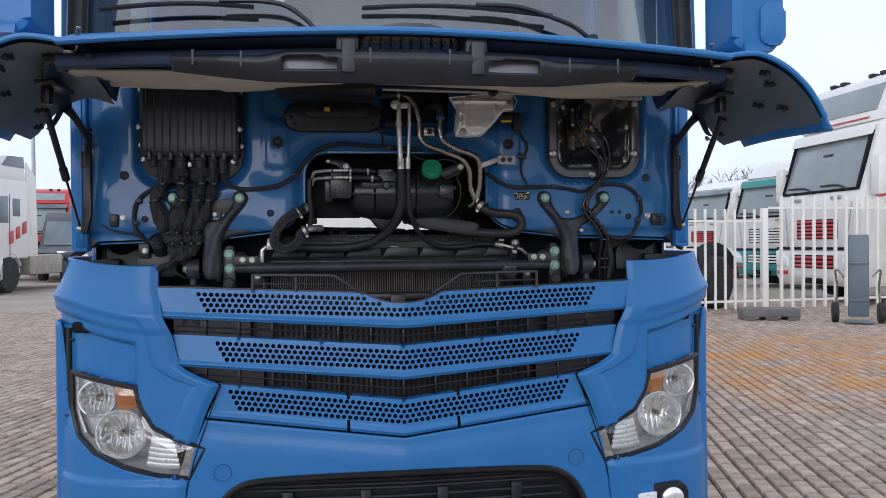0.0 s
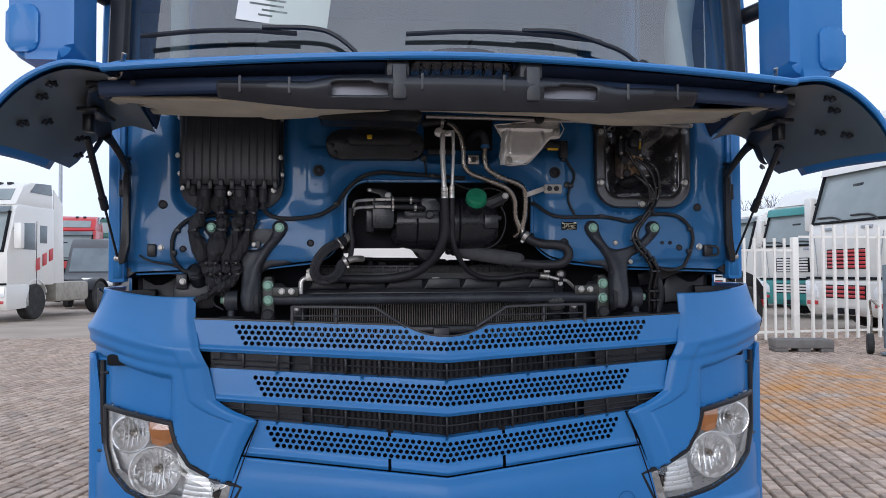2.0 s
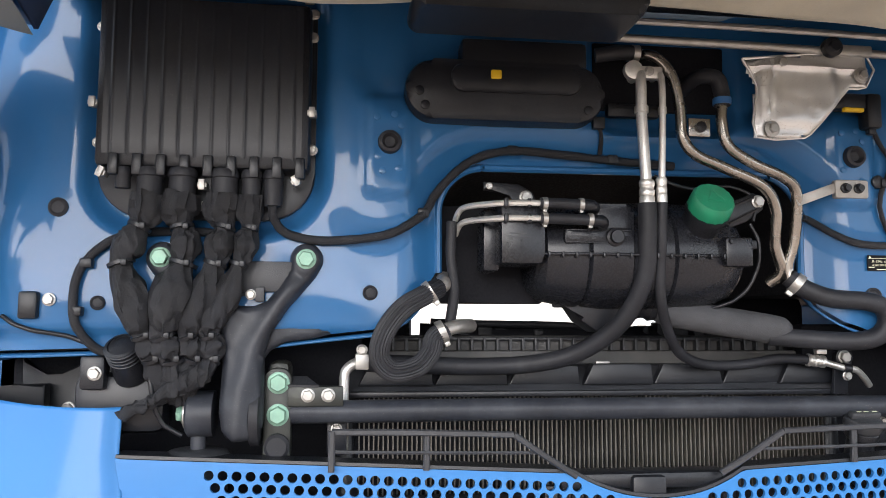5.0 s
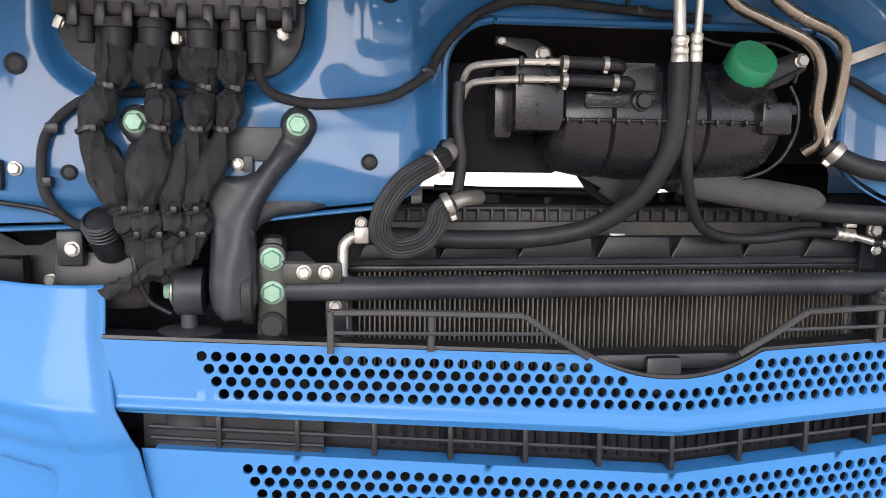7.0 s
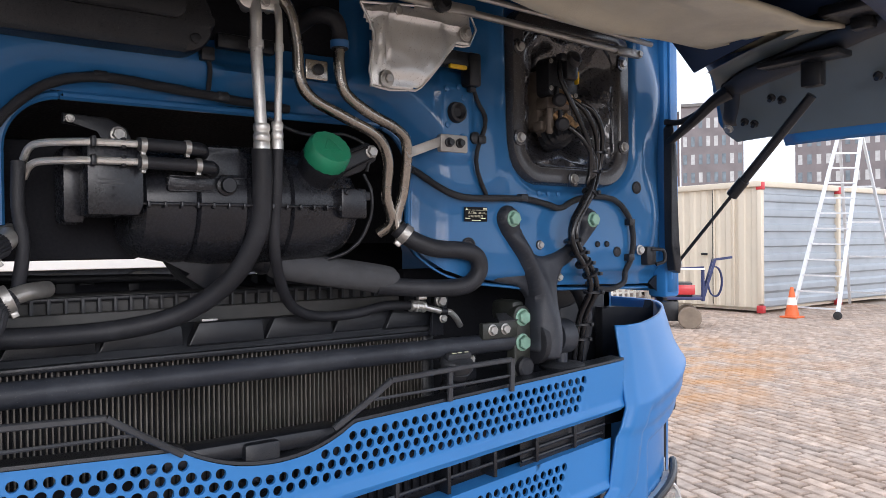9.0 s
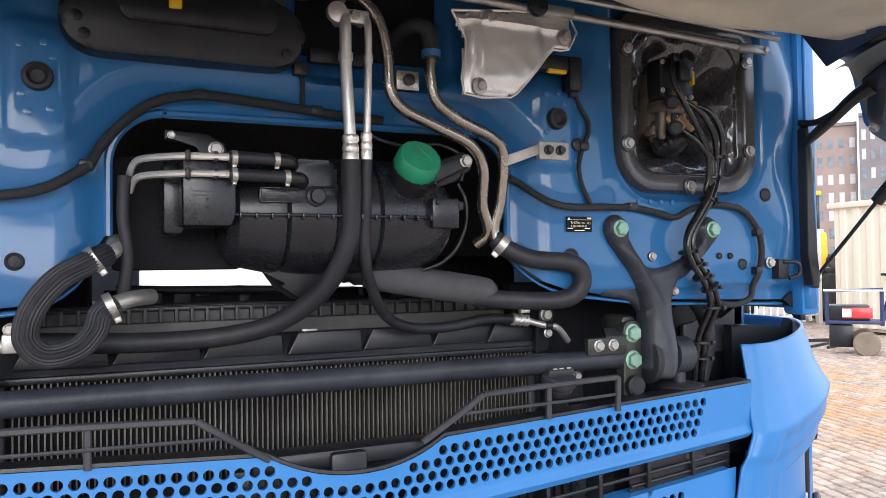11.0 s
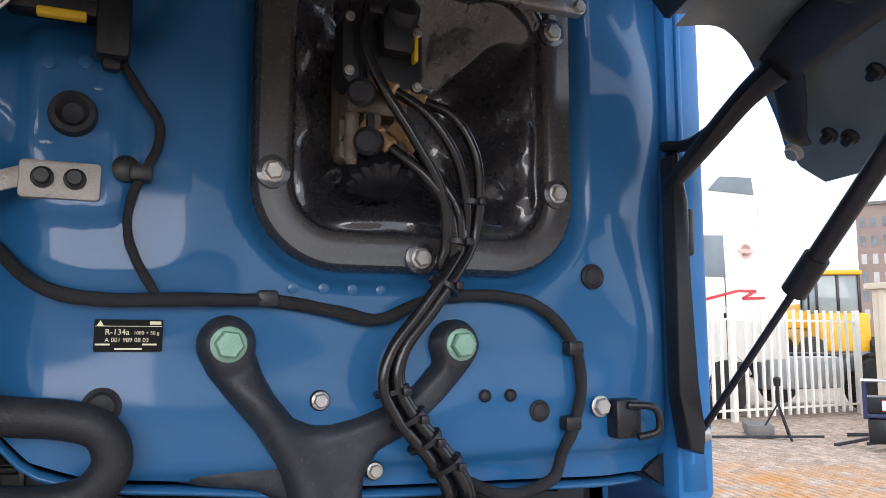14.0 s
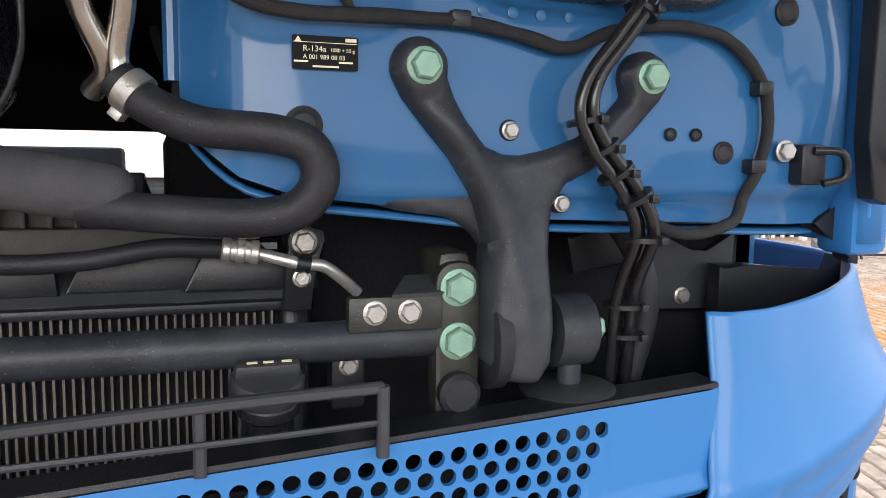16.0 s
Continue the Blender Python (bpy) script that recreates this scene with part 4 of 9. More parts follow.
part("ribbed_lid", bm, LIDBLACK, ecu, "vertically ribbed lid", 30)
for k in range(9):
    x = -0.885 + k * 0.0375
    part("lid_tooth", bbox((x - 0.008, 0.343, 1.640), (x + 0.008, 0.36, 1.676), 0.003), PLASTIC, ecu)
for x, z in ((-0.921, 1.90), (-0.921, 1.70), (-0.568, 1.898), (-0.567, 1.698), (-0.744, 1.596), (-0.567, 1.94)):
    bolt_on((x, 0.385, z), 0.0075, ecu, ZINC)
for x, z, tl in ((-0.922, 1.76, 0), (-0.567, 1.755, 0), (-0.905, 1.645, 25), (-0.592, 1.637, -30), (-0.744, 1.627, 0), (-0.575, 1.957, 0)):
    m = Matrix.Translation((x, 0.362, z)) @ pose(0, 0, 0, 0, tl, 0)
    bm = bbox((-0.008, -0.012, -0.005), (0.008, 0.012, 0.005), 0.002, m)
    box(bm, (-0.005, -0.017, -0.009), (0.005, -0.011, 0.009), 0.001, m)
    part("spring_clip", bm, ZINC, ecu, "shiny spring clip")
plugs = ((-0.872, 0.013, 0.035), (-0.829, 0.022, 0.07), (-0.777, 0.023, 0.065), (-0.709, 0.023, 0.068), (-0.665, 0.0165, 0.068), (-0.629, 0.0165, 0.06))
for x, r, h in plugs:
    bm = turned([(0, r * 0.9), (0.006, r * 1.05), (0.014, r * 1.05), (0.016, r * 0.95), (0.03, r * 0.97), (h, r * 0.9)], (x, 0.362, 1.655), (0, 0, -1), 18)
    part("plug", bm, RUBBER, ecu, "round black cable plug")

HARNESS = (
    [(-0.829, 0.360, 1.612, 0.0240), (-0.832, 0.358, 1.580, 0.0250), (-0.841, 0.354, 1.556, 0.0150), (-0.855, 0.351, 1.526, 0.0225), (-0.866, 0.350, 1.496, 0.0170), (-0.851, 0.349, 1.448, 0.0245), (-0.838, 0.352, 1.403, 0.0220), (-0.829, 0.356, 1.380, 0.0150), (-0.822, 0.362, 1.361, 0.0200), (-0.816, 0.370, 1.342, 0.0145), (-0.808, 0.380, 1.316, 0.0190), (-0.802, 0.395, 1.270, 0.0150)],
    [(-0.778, 0.360, 1.612, 0.0250), (-0.780, 0.358, 1.580, 0.0260), (-0.773, 0.352, 1.556, 0.0150), (-0.767, 0.348, 1.526, 0.0225), (-0.769, 0.347, 1.496, 0.0180), (-0.783, 0.344, 1.448, 0.0320), (-0.793, 0.346, 1.405, 0.0270), (-0.797, 0.352, 1.380, 0.0175), (-0.790, 0.358, 1.361, 0.0235), (-0.783, 0.366, 1.342, 0.0175), (-0.779, 0.376, 1.316, 0.0230), (-0.777, 0.395, 1.270, 0.0170)],
    [(-0.709, 0.360, 1.612, 0.0250), (-0.711, 0.358, 1.580, 0.0250), (-0.705, 0.352, 1.556, 0.0140), (-0.713, 0.348, 1.526, 0.0210), (-0.718, 0.347, 1.496, 0.0145), (-0.735, 0.346, 1.448, 0.0215), (-0.751, 0.349, 1.405, 0.0210), (-0.759, 0.354, 1.380, 0.0145), (-0.751, 0.360, 1.361, 0.0200), (-0.750, 0.368, 1.342, 0.0145), (-0.760, 0.378, 1.316, 0.0200), (-0.765, 0.395, 1.270, 0.0160)],
    [(-0.665, 0.360, 1.612, 0.0180), (-0.667, 0.358, 1.580, 0.0180), (-0.664, 0.354, 1.556, 0.0110), (-0.672, 0.350, 1.526, 0.0190), (-0.681, 0.349, 1.496, 0.0115), (-0.698, 0.348, 1.448, 0.0195), (-0.721, 0.350, 1.405, 0.0200), (-0.727, 0.354, 1.380, 0.0130), (-0.722, 0.360, 1.361, 0.0185), (-0.720, 0.364, 1.342, 0.0110), (-0.742, 0.362, 1.316, 0.0180), (-0.783, 0.362, 1.292, 0.0150), (-0.822, 0.366, 1.268, 0.0100), (-0.87, 0.385, 1.25, 0.0120)],
)
for pts in HARNESS:
    bm = sweep(bmesh.new(), [(*p[:3], p[3] * (1.1 if i in (0, 1, 3, 5, 6, 8, 10) else 0.95)) for i, p in enumerate(pts)], 0.02, sides=30, steps=9)
    for v in bm.verts:
        v.co += 0.0072 * Vector(noise.noise_vector(Vector((v.co.x * 125, v.co.y * 125, v.co.z * 7)))) + 0.0010 * Vector(noise.noise_vector(v.co * 60))
    loom = part("wiring_loom", bm, CLOTH, truck, "black cloth-wrapped wiring loom pinched by ties", 60)
    for i in (2, 4, 7, 9):
        p, q = Vector(pts[i][:3]), Vector(pts[i + 1][:3])
        tie(p, q - p, pts[i][3] * 1.12, loom)
        k = pts[i][3]
        part("tie_head", bbox((p.x + k * 0.3, p.y - k - 0.008, p.z - 0.005), (p.x + k * 0.3 + 0.009, p.y - k + 0.002, p.z + 0.005), 0.0015), PLASTIC, loom)
bm = bbox((-0.70, 0.372, 1.452), (-0.595, 0.378, 1.503), 0.002)
box(bm, (-0.655, 0.366, 1.435), (-0.64, 0.374, 1.46), 0.002)
bracket = part("loom_bracket", bm, PLASTIC_GREY, truck, "dark bracket plate behind the loom")
bolt_on((-0.662, 0.366, 1.447), 0.007, bracket, ZINC)


def cable(pts, r, label="black taped cable", mt=CLOTH, **k):
    bm = sweep(bmesh.new(), pts, r, sides=10, steps=7, **k)
    for v in bm.verts:
        v.co += 0.0011 * Vector(noise.noise_vector(v.co * 60))
    return part("cable", bm, mt, truck, label, 60)


def walled(pts, proud):
    return [on_wall(x, z, proud) for x, z in pts]


def cable_clip(x, z, proud=0.01):
    part("cable_clip", bbox((x - 0.010, fire_y(x, z) - proud - 0.008, z - 0.008), (x + 0.010, fire_y(x, z), z + 0.008), 0.003), PLASTIC, firewall, "black cable clip")


cable([(-0.629, 0.360, 1.60), (-0.627, 0.360, 1.575)] + walled([(-0.606, 1.551), (-0.545, 1.539), (-0.47, 1.545), (-0.424, 1.556), (-0.372, 1.592), (-0.350, 1.628), (-0.314, 1.670), (-0.27, 1.700), (-0.204, 1.712), (-0.10, 1.706), (0.0, 1.700), (0.10, 1.694)], 0.012), 0.0078)
cable(walled([(-0.72, 1.552), (-0.80, 1.553), (-0.873, 1.544), (-0.925, 1.506), (-0.944, 1.461), (-0.941, 1.40), (-0.913, 1.358), (-0.88, 1.35)], 0.010), 0.0075)
for x, z in ((-0.928, 1.497), (-0.940, 1.418), (-0.372, 1.594), (-0.21, 1.713), (-0.02, 1.703)):
    cable_clip(x, z)
cable(walled([(-1.06, 1.41), (-1.02, 1.39), (-0.95, 1.375), (-0.90, 1.352)], 0.008), 0.004, "thin black cable", PLASTIC)
cable([(0.345, 0.40, 1.60)] + walled([(0.365, 1.598), (0.410, 1.558), (0.46, 1.547), (0.52, 1.548), (0.608, 1.549), (0.67, 1.541), (0.72, 1.532), (0.755, 1.545), (0.79, 1.556), (0.86, 1.560), (0.915, 1.546), (0.955, 1.505), (0.963, 1.46), (0.950, 1.415), (0.940, 1.385)], 0.011) + [(0.918, 0.372, 1.360), (0.868, 0.378, 1.348), (0.826, 0.40, 1.362), (0.80, 0.43, 1.37)], 0.0066)
cable(walled([(0.460, 1.79), (0.465, 1.772), (0.484, 1.741), (0.503, 1.711), (0.501, 1.685), (0.489, 1.660), (0.481, 1.634), (0.480, 1.609), (0.489, 1.582), (0.506, 1.552)], 0.008), 0.0045)
for x, z in ((0.489, 1.663), (0.608, 1.551), (0.955, 1.503), (0.948, 1.42)):
    cable_clip(x, z)
part("cable_clip", turned([(0, 0.012), (0.01, 0.012), (0.012, 0.008)], on_wall(0.476, 1.666), (0, -1, 0), 14), PLASTIC, firewall)

# plug connector with a yellow lock
bm = bbox((0.372, 0.345, 1.797), (0.452, 0.372, 1.828), 0.005)
box(bm, (0.445, 0.340, 1.762), (0.475, 0.372, 1.828), 0.006)
box(bm, (0.452, 0.348, 1.752), (0.468, 0.362, 1.766), 0.004)
conn = part("plug_connector", bm, PLASTIC, truck, "black plug connector with a yellow lock")
part("connector_lock", bbox((0.398, 0.339, 1.791), (0.438, 0.349, 1.799), 0.002), YELLOW, conn, "yellow plastic lock")
cable([(0.375, 0.36, 1.812), (0.35, 0.365, 1.825), (0.31, 0.37, 1.818)], 0.006)

# pan with the clutch valve
OUT = (0.595, 0.962, 1.586, 1.955, 0.088)


def pan_loop(inset, n=12):
    r = max(OUT[4] - inset, 0.02)
    return rounded(OUT[0] + inset, OUT[1] - inset, OUT[2] + inset, OUT[3] - inset, r, n, max(0.05 - inset, 0.015))


def pan_sheet(rows, wavy=0.0):
    bm = bmesh.new()
    loops = []
    for inset, y in rows:
        loop = []
        for x, z in pan_loop(inset):
            k = min(max((inset - 0.035) / 0.03, 0), 1)
            dy = wavy * k * (noise.noise(Vector((x * 14, y * 9, z * 14))) + 0.8 * noise.noise(Vector((x * 34, 3, z * 34))))
            loop.append(bm.verts.new((x, y + dy, z)))
        loops.append(loop)
    for a, b in zip(loops, loops[1:]):
        for k in range(len(a)):
            j = (k + 1) % len(a)
            bm.faces.new((a[k], a[j], b[j], b[k]))
    return bm, loops


bm = bmesh.new()


def bowl(x, z):
    d = -sd_round(x, z, OUT[0] + 0.034, OUT[1] - 0.034, OUT[2] + 0.034, OUT[3] - 0.034, 0.055)
    y = 0.390 + 0.012 * ease(d, 0.0, 0.006) + 0.070 * ease(d, 0.006, 0.105)
    w = ease(d, 0.006, 0.022) * (1 - 0.8 * ease(d, 0.08, 0.12))
    near_, cells = noise.voronoi(Vector((x * 10 + 3.1, z * 9 + 0.4, 0.5)))
    crease = min(near_[1] - near_[0], 0.5)
    y += w * (0.016 * (crease - 0.25) + 0.007 * noise.noise(Vector((x * 9, 2.0, z * 9))) + 0.003 * math.sin(2 * math.pi * x / 0.085) * math.sin(2 * math.pi * z / 0.075))
    return x, y, z


grid(bm, span(OUT[0] + 0.026, OUT[1] - 0.026, 100), span(OUT[2] + 0.026, OUT[3] - 0.02, 100), bowl)
pan = part("valve_pan", bm, GLOSSBLACK, truck, "glossy black dented pan in the cab front wall", 60)
bm, loops = pan_sheet([(-0.003, 0.412), (0.0, 0.390), (0.003, 0.386), (0.015, 0.3865), (0.030, 0.385), (0.034, 0.387), (0.037, 0.391)])
part("pan_flange", bm, FLANGE, pan, "dusty black flange")
for x, z in ((0.612, 1.679), (0.938, 1.680), (0.770, 1.598), (0.934, 1.874), (0.612, 1.87)):
    part("washer", turned([(0, 0.017), (0.004, 0.017), (0.005, 0.012)], (x, 0.3855, z), (0, -1, 0), 20), GLOSSBLACK, pan)
    bolt_on((x, 0.381, z), 0.0088, pan, ZINC, label="zinc-plated hexagon bolt")

valve = part("clutch_valve", bbox((0.682, 0.405, 1.706), (0.752, 0.50, 1.835), 0.012), VALVE, truck, "dusty air valve with brass fittings and hoses")
part("valve_cover", prism(rounded(0.676, 0.762, 1.772, 1.855, 0.012), 0.362, 0.40, 0.006), PLASTIC, valve, "black valve cover")
for x, z in ((0.683, 1.845), (0.683, 1.787), (0.757, 1.838), (0.757, 1.778)):
    bolt_on((x, 0.362, z), 0.0042, valve, ZINC)
bm = turned([(0, 0.018), (0.01, 0.019), (0.022, 0.017), (0.028, 0.008)], (0.735, 0.358, 1.845), (0, -0.8, 0.5), 18)
box(bm, (0.712, 0.342, 1.806), (0.748, 0.366, 1.850), 0.008)
box(bm, (0.698, 0.345, 1.845), (0.716, 0.365, 1.862), 0.004)
part("valve_plug", bm, PLASTIC, valve, "black angled electric plug")
part("plug_lock", bbox((0.748, 0.346, 1.800), (0.753, 0.358, 1.828), 0.002), YELLOW, valve, "yellow lock tab")
bm = bmesh.new()
for x0, x1, z0, z1, y in ((0.684, 0.752, 1.746, 1.772, 0.374), (0.688, 0.748, 1.710, 1.733, 0.384), (0.680, 0.696, 1.700, 1.722, 0.390), (0.700, 0.722, 1.728, 1.750, 0.370), (0.730, 0.754, 1.700, 1.716, 0.386)):
    box(bm, (x0, y, z0), (x1, 0.42, z1), 0.006)
for x in (0.690, 0.744):
    lathe(bm, [(0, 0.008), (0.05, 0.008), (0.054, 0.005)], (x, 0.375, 1.745), (0, 0, -1), 12)
part("valve_body", bm, VALVE, valve, "dusty cast valve body")
bm = turned([(0, 0.037), (0.008, 0.038), (0.024, 0.036), (0.032, 0.026), (0.036, 0.008)], (0.722, 0.395, 1.698), (0.05, -0.45, -0.9), 30, 0.16)
part("silencer", bm, PLASTIC, valve, "black ribbed silencer cap")
bm = turned([(0, 0.032), (0.03, 0.034), (0.034, 0.032)], (0.722, 0.41, 1.722), (0.05, -0.35, -0.9), 24)
part("silencer_neck", bm, VALVE, valve)
FIT = (((0.715, 0.360, 1.775), (0.75, -0.5, -0.45)), ((0.748, 0.366, 1.766), (0.85, -0.4, -0.3)), ((0.716, 0.366, 1.722), (0.55, -0.5, -0.7)), ((0.748, 0.370, 1.722), (0.65, -0.4, -0.7)))
for p, a in FIT:
    bm = turned([(-0.02, 0.009), (0.0, 0.010), (0.002, 0.0075), (0.012, 0.0075), (0.013, 0.009), (0.019, 0.009), (0.021, 0.006)], p, a, 10)
    part("fitting", bm, BRASS, valve, "tarnished brass fitting")
for x, z in ((0.697, 1.762), (0.705, 1.712)):
    bm = turned([(0, 0.014), (0.016, 0.0145), (0.02, 0.010)], (x, 0.355, z), (-0.5, -0.8, -0.2), 16)
    box(bm, (x - 0.004, 0.355, z), (x + 0.004, 0.362, z + 0.03), 0.002)
    part("dust_cap", bm, RUBBER, valve, "black rubber dust cap")
AIR = (
    [(0.728, 0.352, 1.768), (0.762, 0.340, 1.742), (0.792, 0.338, 1.70), (0.806, 0.345, 1.655), (0.806, 0.352, 1.615)],
    [(0.762, 0.358, 1.762), (0.792, 0.344, 1.745), (0.815, 0.340, 1.705), (0.822, 0.346, 1.655), (0.816, 0.352, 1.612)],
    [(0.727, 0.356, 1.708), (0.755, 0.342, 1.682), (0.782, 0.340, 1.648), (0.792, 0.346, 1.612), (0.790, 0.350, 1.59)],
    [(0.757, 0.360, 1.708), (0.775, 0.348, 1.68), (0.796, 0.344, 1.645), (0.800, 0.348, 1.612), (0.798, 0.350, 1.59)],
    [(0.700, 0.352, 1.845), (0.694, 0.345, 1.81), (0.712, 0.338, 1.765), (0.745, 0.336, 1.715), (0.775, 0.338, 1.665), (0.784, 0.345, 1.615), (0.78, 0.35, 1.59)],
)
for i, pts in enumerate(AIR):
    dx, dy = (0.0, 0.0125, 0.004, 0.017, 0.0085)[i], (0.0, 0.002, 0.009, 0.010, 0.016)[i]
    tail = [(0.776 + dx, 0.338 + dy, 1.572), (0.752 + dx, 0.336 + dy, 1.540), (0.723 + dx, 0.334 + dy, 1.503), (0.714 + 1.2 * dx, 0.334 + dy, 1.468), (0.730 + 1.5 * dx, 0.336 + dy, 1.434), (0.764 + 1.6 * dx, 0.340 + dy, 1.395), (0.792 + 1.7 * dx, 0.356 + dy, 1.35), (0.796 + 1.7 * dx, 0.395 + dy, 1.28), (0.808 + 1.7 * dx, 0.425 + dy, 1.17)]
    part("air_line", sweep(bmesh.new(), pts + tail, 0.0058, sides=10, steps=6), LINE, truck, "shiny black plastic air line", 60)
for x, z, w, ax in ((0.812, 1.655, 0.012, (0, 0, 1)), (0.796, 1.612, 0.013, (0.1, 0, 1)), (0.783, 1.566, 0.016, (0.6, 0, 1)), (0.727, 1.462, 0.017, (-0.3, 0, 1)), (0.745, 1.435, 0.018, (-0.6, 0, 1)), (0.762, 1.412, 0.018, (-0.7, 0, 1)), (0.784, 1.388, 0.018, (-0.6, 0, 1)), (0.806, 1.345, 0.019, (0, 0, 1)), (0.812, 1.27, 0.021, (0, 0, 1)), (0.820, 1.235, 0.021, (0, 0, 1))):
    y = 0.348 if z > 1.36 else 0.364 if z > 1.3 else 0.405 if z > 1.25 else 0.417
    bm = turned([(-0.0025, w), (-0.0025, w + 0.0015), (0.0025, w + 0.0015), (0.0025, w)], (x, y, z), ax, 14)
    box(bm, (x + w * 0.3, y - w - 0.006, z - 0.004), (x + w * 0.3 + 0.008, y - w + 0.002, z + 0.004), 0.001)
    part("cable_tie", bm, PLASTIC, truck, "black cable tie")

part("air_hose", hose([(0.790, 0.43, 1.375), (0.822, 0.425, 1.345), (0.846, 0.425, 1.30), (0.854, 0.43, 1.25), (0.842, 0.44, 1.18)], 0.0145, sides=14), RUBBER, truck, "thick black rubber hose behind the air lines", 60)

# warning label
lab = part("refrigerant_label", prism(rounded(0.4565, 0.5145, 1.5005, 1.5295, 0.0015, 2), 0.3822 - 0.006, 0.3832 - 0.006), LABELBLACK, truck, "black refrigerant label with pale print")
ly = 0.3755
letters("label_text", "R-134a", 0.0072, (0.4655, ly, 1.5158), LABELINK, lab)
letters("label_text", "1080 + 50 g", 0.0045, (0.4895, ly, 1.5160), LABELINK, lab)
letters("label_text", "A 001 989 08 03", 0.0055, (0.4655, ly, 1.5092), LABELINK, lab)
for x0, x1, z in ((0.4578, 0.470, 1.5062), (0.497, 0.5095, 1.5062), (0.474, 0.497, 1.5022)):
    part("print_bar", bbox((x0, ly - 0.0003, z), (x1, ly, z + 0.0016)), LABELINK, lab)
part("print_bar", bbox((0.4575, ly - 0.0003, 1.5232), (0.5135, ly, 1.5237)), LABELINK, lab)
bm = bmesh.new()
bm.faces.new([bm.verts.new(v) for v in ((0.4585, ly, 1.5236), (0.4645, ly, 1.5236), (0.4615, ly, 1.5286))])
part("warning_triangle", bm, LABELINK, lab, "", 0)
part("print_bar", bbox((0.503, ly - 0.0003, 1.5250), (0.5128, ly, 1.5280)), LABELINK, lab)

# steering-side strap and latch
m = Matrix.Translation((0.358, 0.368, 1.6410)) @ pose(0, 0, 0, 0, -20, 0)
strap = part("pipe_bracket", bbox((-0.046, -0.002, -0.009), (0.046, 0.002, 0.009), 0.001, m), STRAP, truck, "flat steel pipe bracket")
part("bracket_foot", prism(rounded(0.390, 0.456, 1.634, 1.668, 0.004, 3), 0.3630, 0.374, 0.002), STRAP, strap)
for x in (0.409, 0.435):
    part("nut", turned([(0, 0.0095), (0.004, 0.0095), (0.005, 0.007), (0.012, 0.006)], (x, 0.3632, 1.652), (0, -1, 0), 14), PLASTIC, strap, "black nut")
latch = part("latch", bbox((1.005, 0.370, 1.400), (1.04, 0.40, 1.445), 0.005), PLASTIC, truck, "black flap latch with a striker loop")
part("latch_hook", hose([(1.02, 0.370, 1.438), (1.048, 0.358, 1.435), (1.053, 0.358, 1.41), (1.03, 0.365, 1.402)], 0.0045), PLASTIC, latch)
bolt_on((0.990, 0.381, 1.437), 0.0095, latch, ZINC)
latch = part("latch", bbox((-1.03, 0.370, 1.405), (-1.0, 0.40, 1.450), 0.005), PLASTIC, truck, "black flap latch")
bolt_on((-0.985, 0.381, 1.437), 0.0085, latch, ZINC)


# cab mounting consoles
def casting(outline, front, depth, edge, sign=1, step=0.005):
    """A cast plate with rounded edges: an outline in x and z, front(x, z) its face, depth its thickness."""
    bm = bmesh.new()
    x0, x1 = min(p[0] for p in outline) - step, max(p[0] for p in outline) + step
    z0, z1 = min(p[1] for p in outline) - step, max(p[1] for p in outline) + step

    def gap(x, z):
        best = 1.0
        for (xa, za), (xb, zb) in zip(outline, outline[1:] + outline[:1]):
            dx, dz = xb - xa, zb - za
            t = min(max(((x - xa) * dx + (z - za) * dz) / (dx * dx + dz * dz + 1e-12), 0), 1)
            best = min(best, math.hypot(xa + dx * t - x, za + dz * t - z))
        return best

    def at(u, v):
        x, z = snap(u, v, outline, step * 0.8)
        k = 1 - min(gap(x, z) / edge, 1)
        return sign * x, front(x, z) + edge * (1 - math.sqrt(max(1 - k * k, 0))) + 0.0012 * noise.noise(Vector((x * 45, 1, z * 45))), z
    grid(bm, span(x0, x1, round((x1 - x0) / step)), span(z0, z1, round((z1 - z0) / step)), at, lambda u, v: inside(u, v, outline))
    rim_edges = [e for e in bm.edges if e.is_boundary]
    made = bmesh.ops.extrude_edge_only(bm, edges=rim_edges)["geom"]
    for v in made:
        if isinstance(v, bmesh.types.BMVert):
            v.co.y += depth
    return bm


def arc_points(cx, cz, r, a0, a1, n):
    return [(cx + r * math.cos(radians(a)), cz + r * math.sin(radians(a))) for a in span(a0, a1, n)]


ARM = arc_points(0.572, 1.507, 0.028, 215, -15, 14) + [(0.606, 1.480), (0.617, 1.460), (0.637, 1.436), (0.656, 1.4285), (0.675, 1.428), (0.702, 1.434), (0.735, 1.446), (0.765, 1.466), (0.785, 1.488)] \
    + arc_points(0.808, 1.507, 0.027, 185, -40, 14) + [(0.822, 1.480), (0.797, 1.452), (0.755, 1.416), (0.724, 1.401), (0.709, 1.378), (0.706, 1.33), (0.708, 1.255), (0.703, 1.225), (0.685, 1.208), (0.656, 1.209), (0.638, 1.230), (0.638, 1.305), (0.641, 1.341), (0.627, 1.385), (0.601, 1.425), (0.579, 1.450), (0.556, 1.478)]
WEB = [(0.585, 1.446), (0.568, 1.412), (0.545, 1.394), (0.530, 1.388), (0.530, 1.381), (0.558, 1.374), (0.605, 1.368), (0.632, 1.352), (0.646, 1.332), (0.672, 1.33), (0.672, 1.43), (0.61, 1.45)]


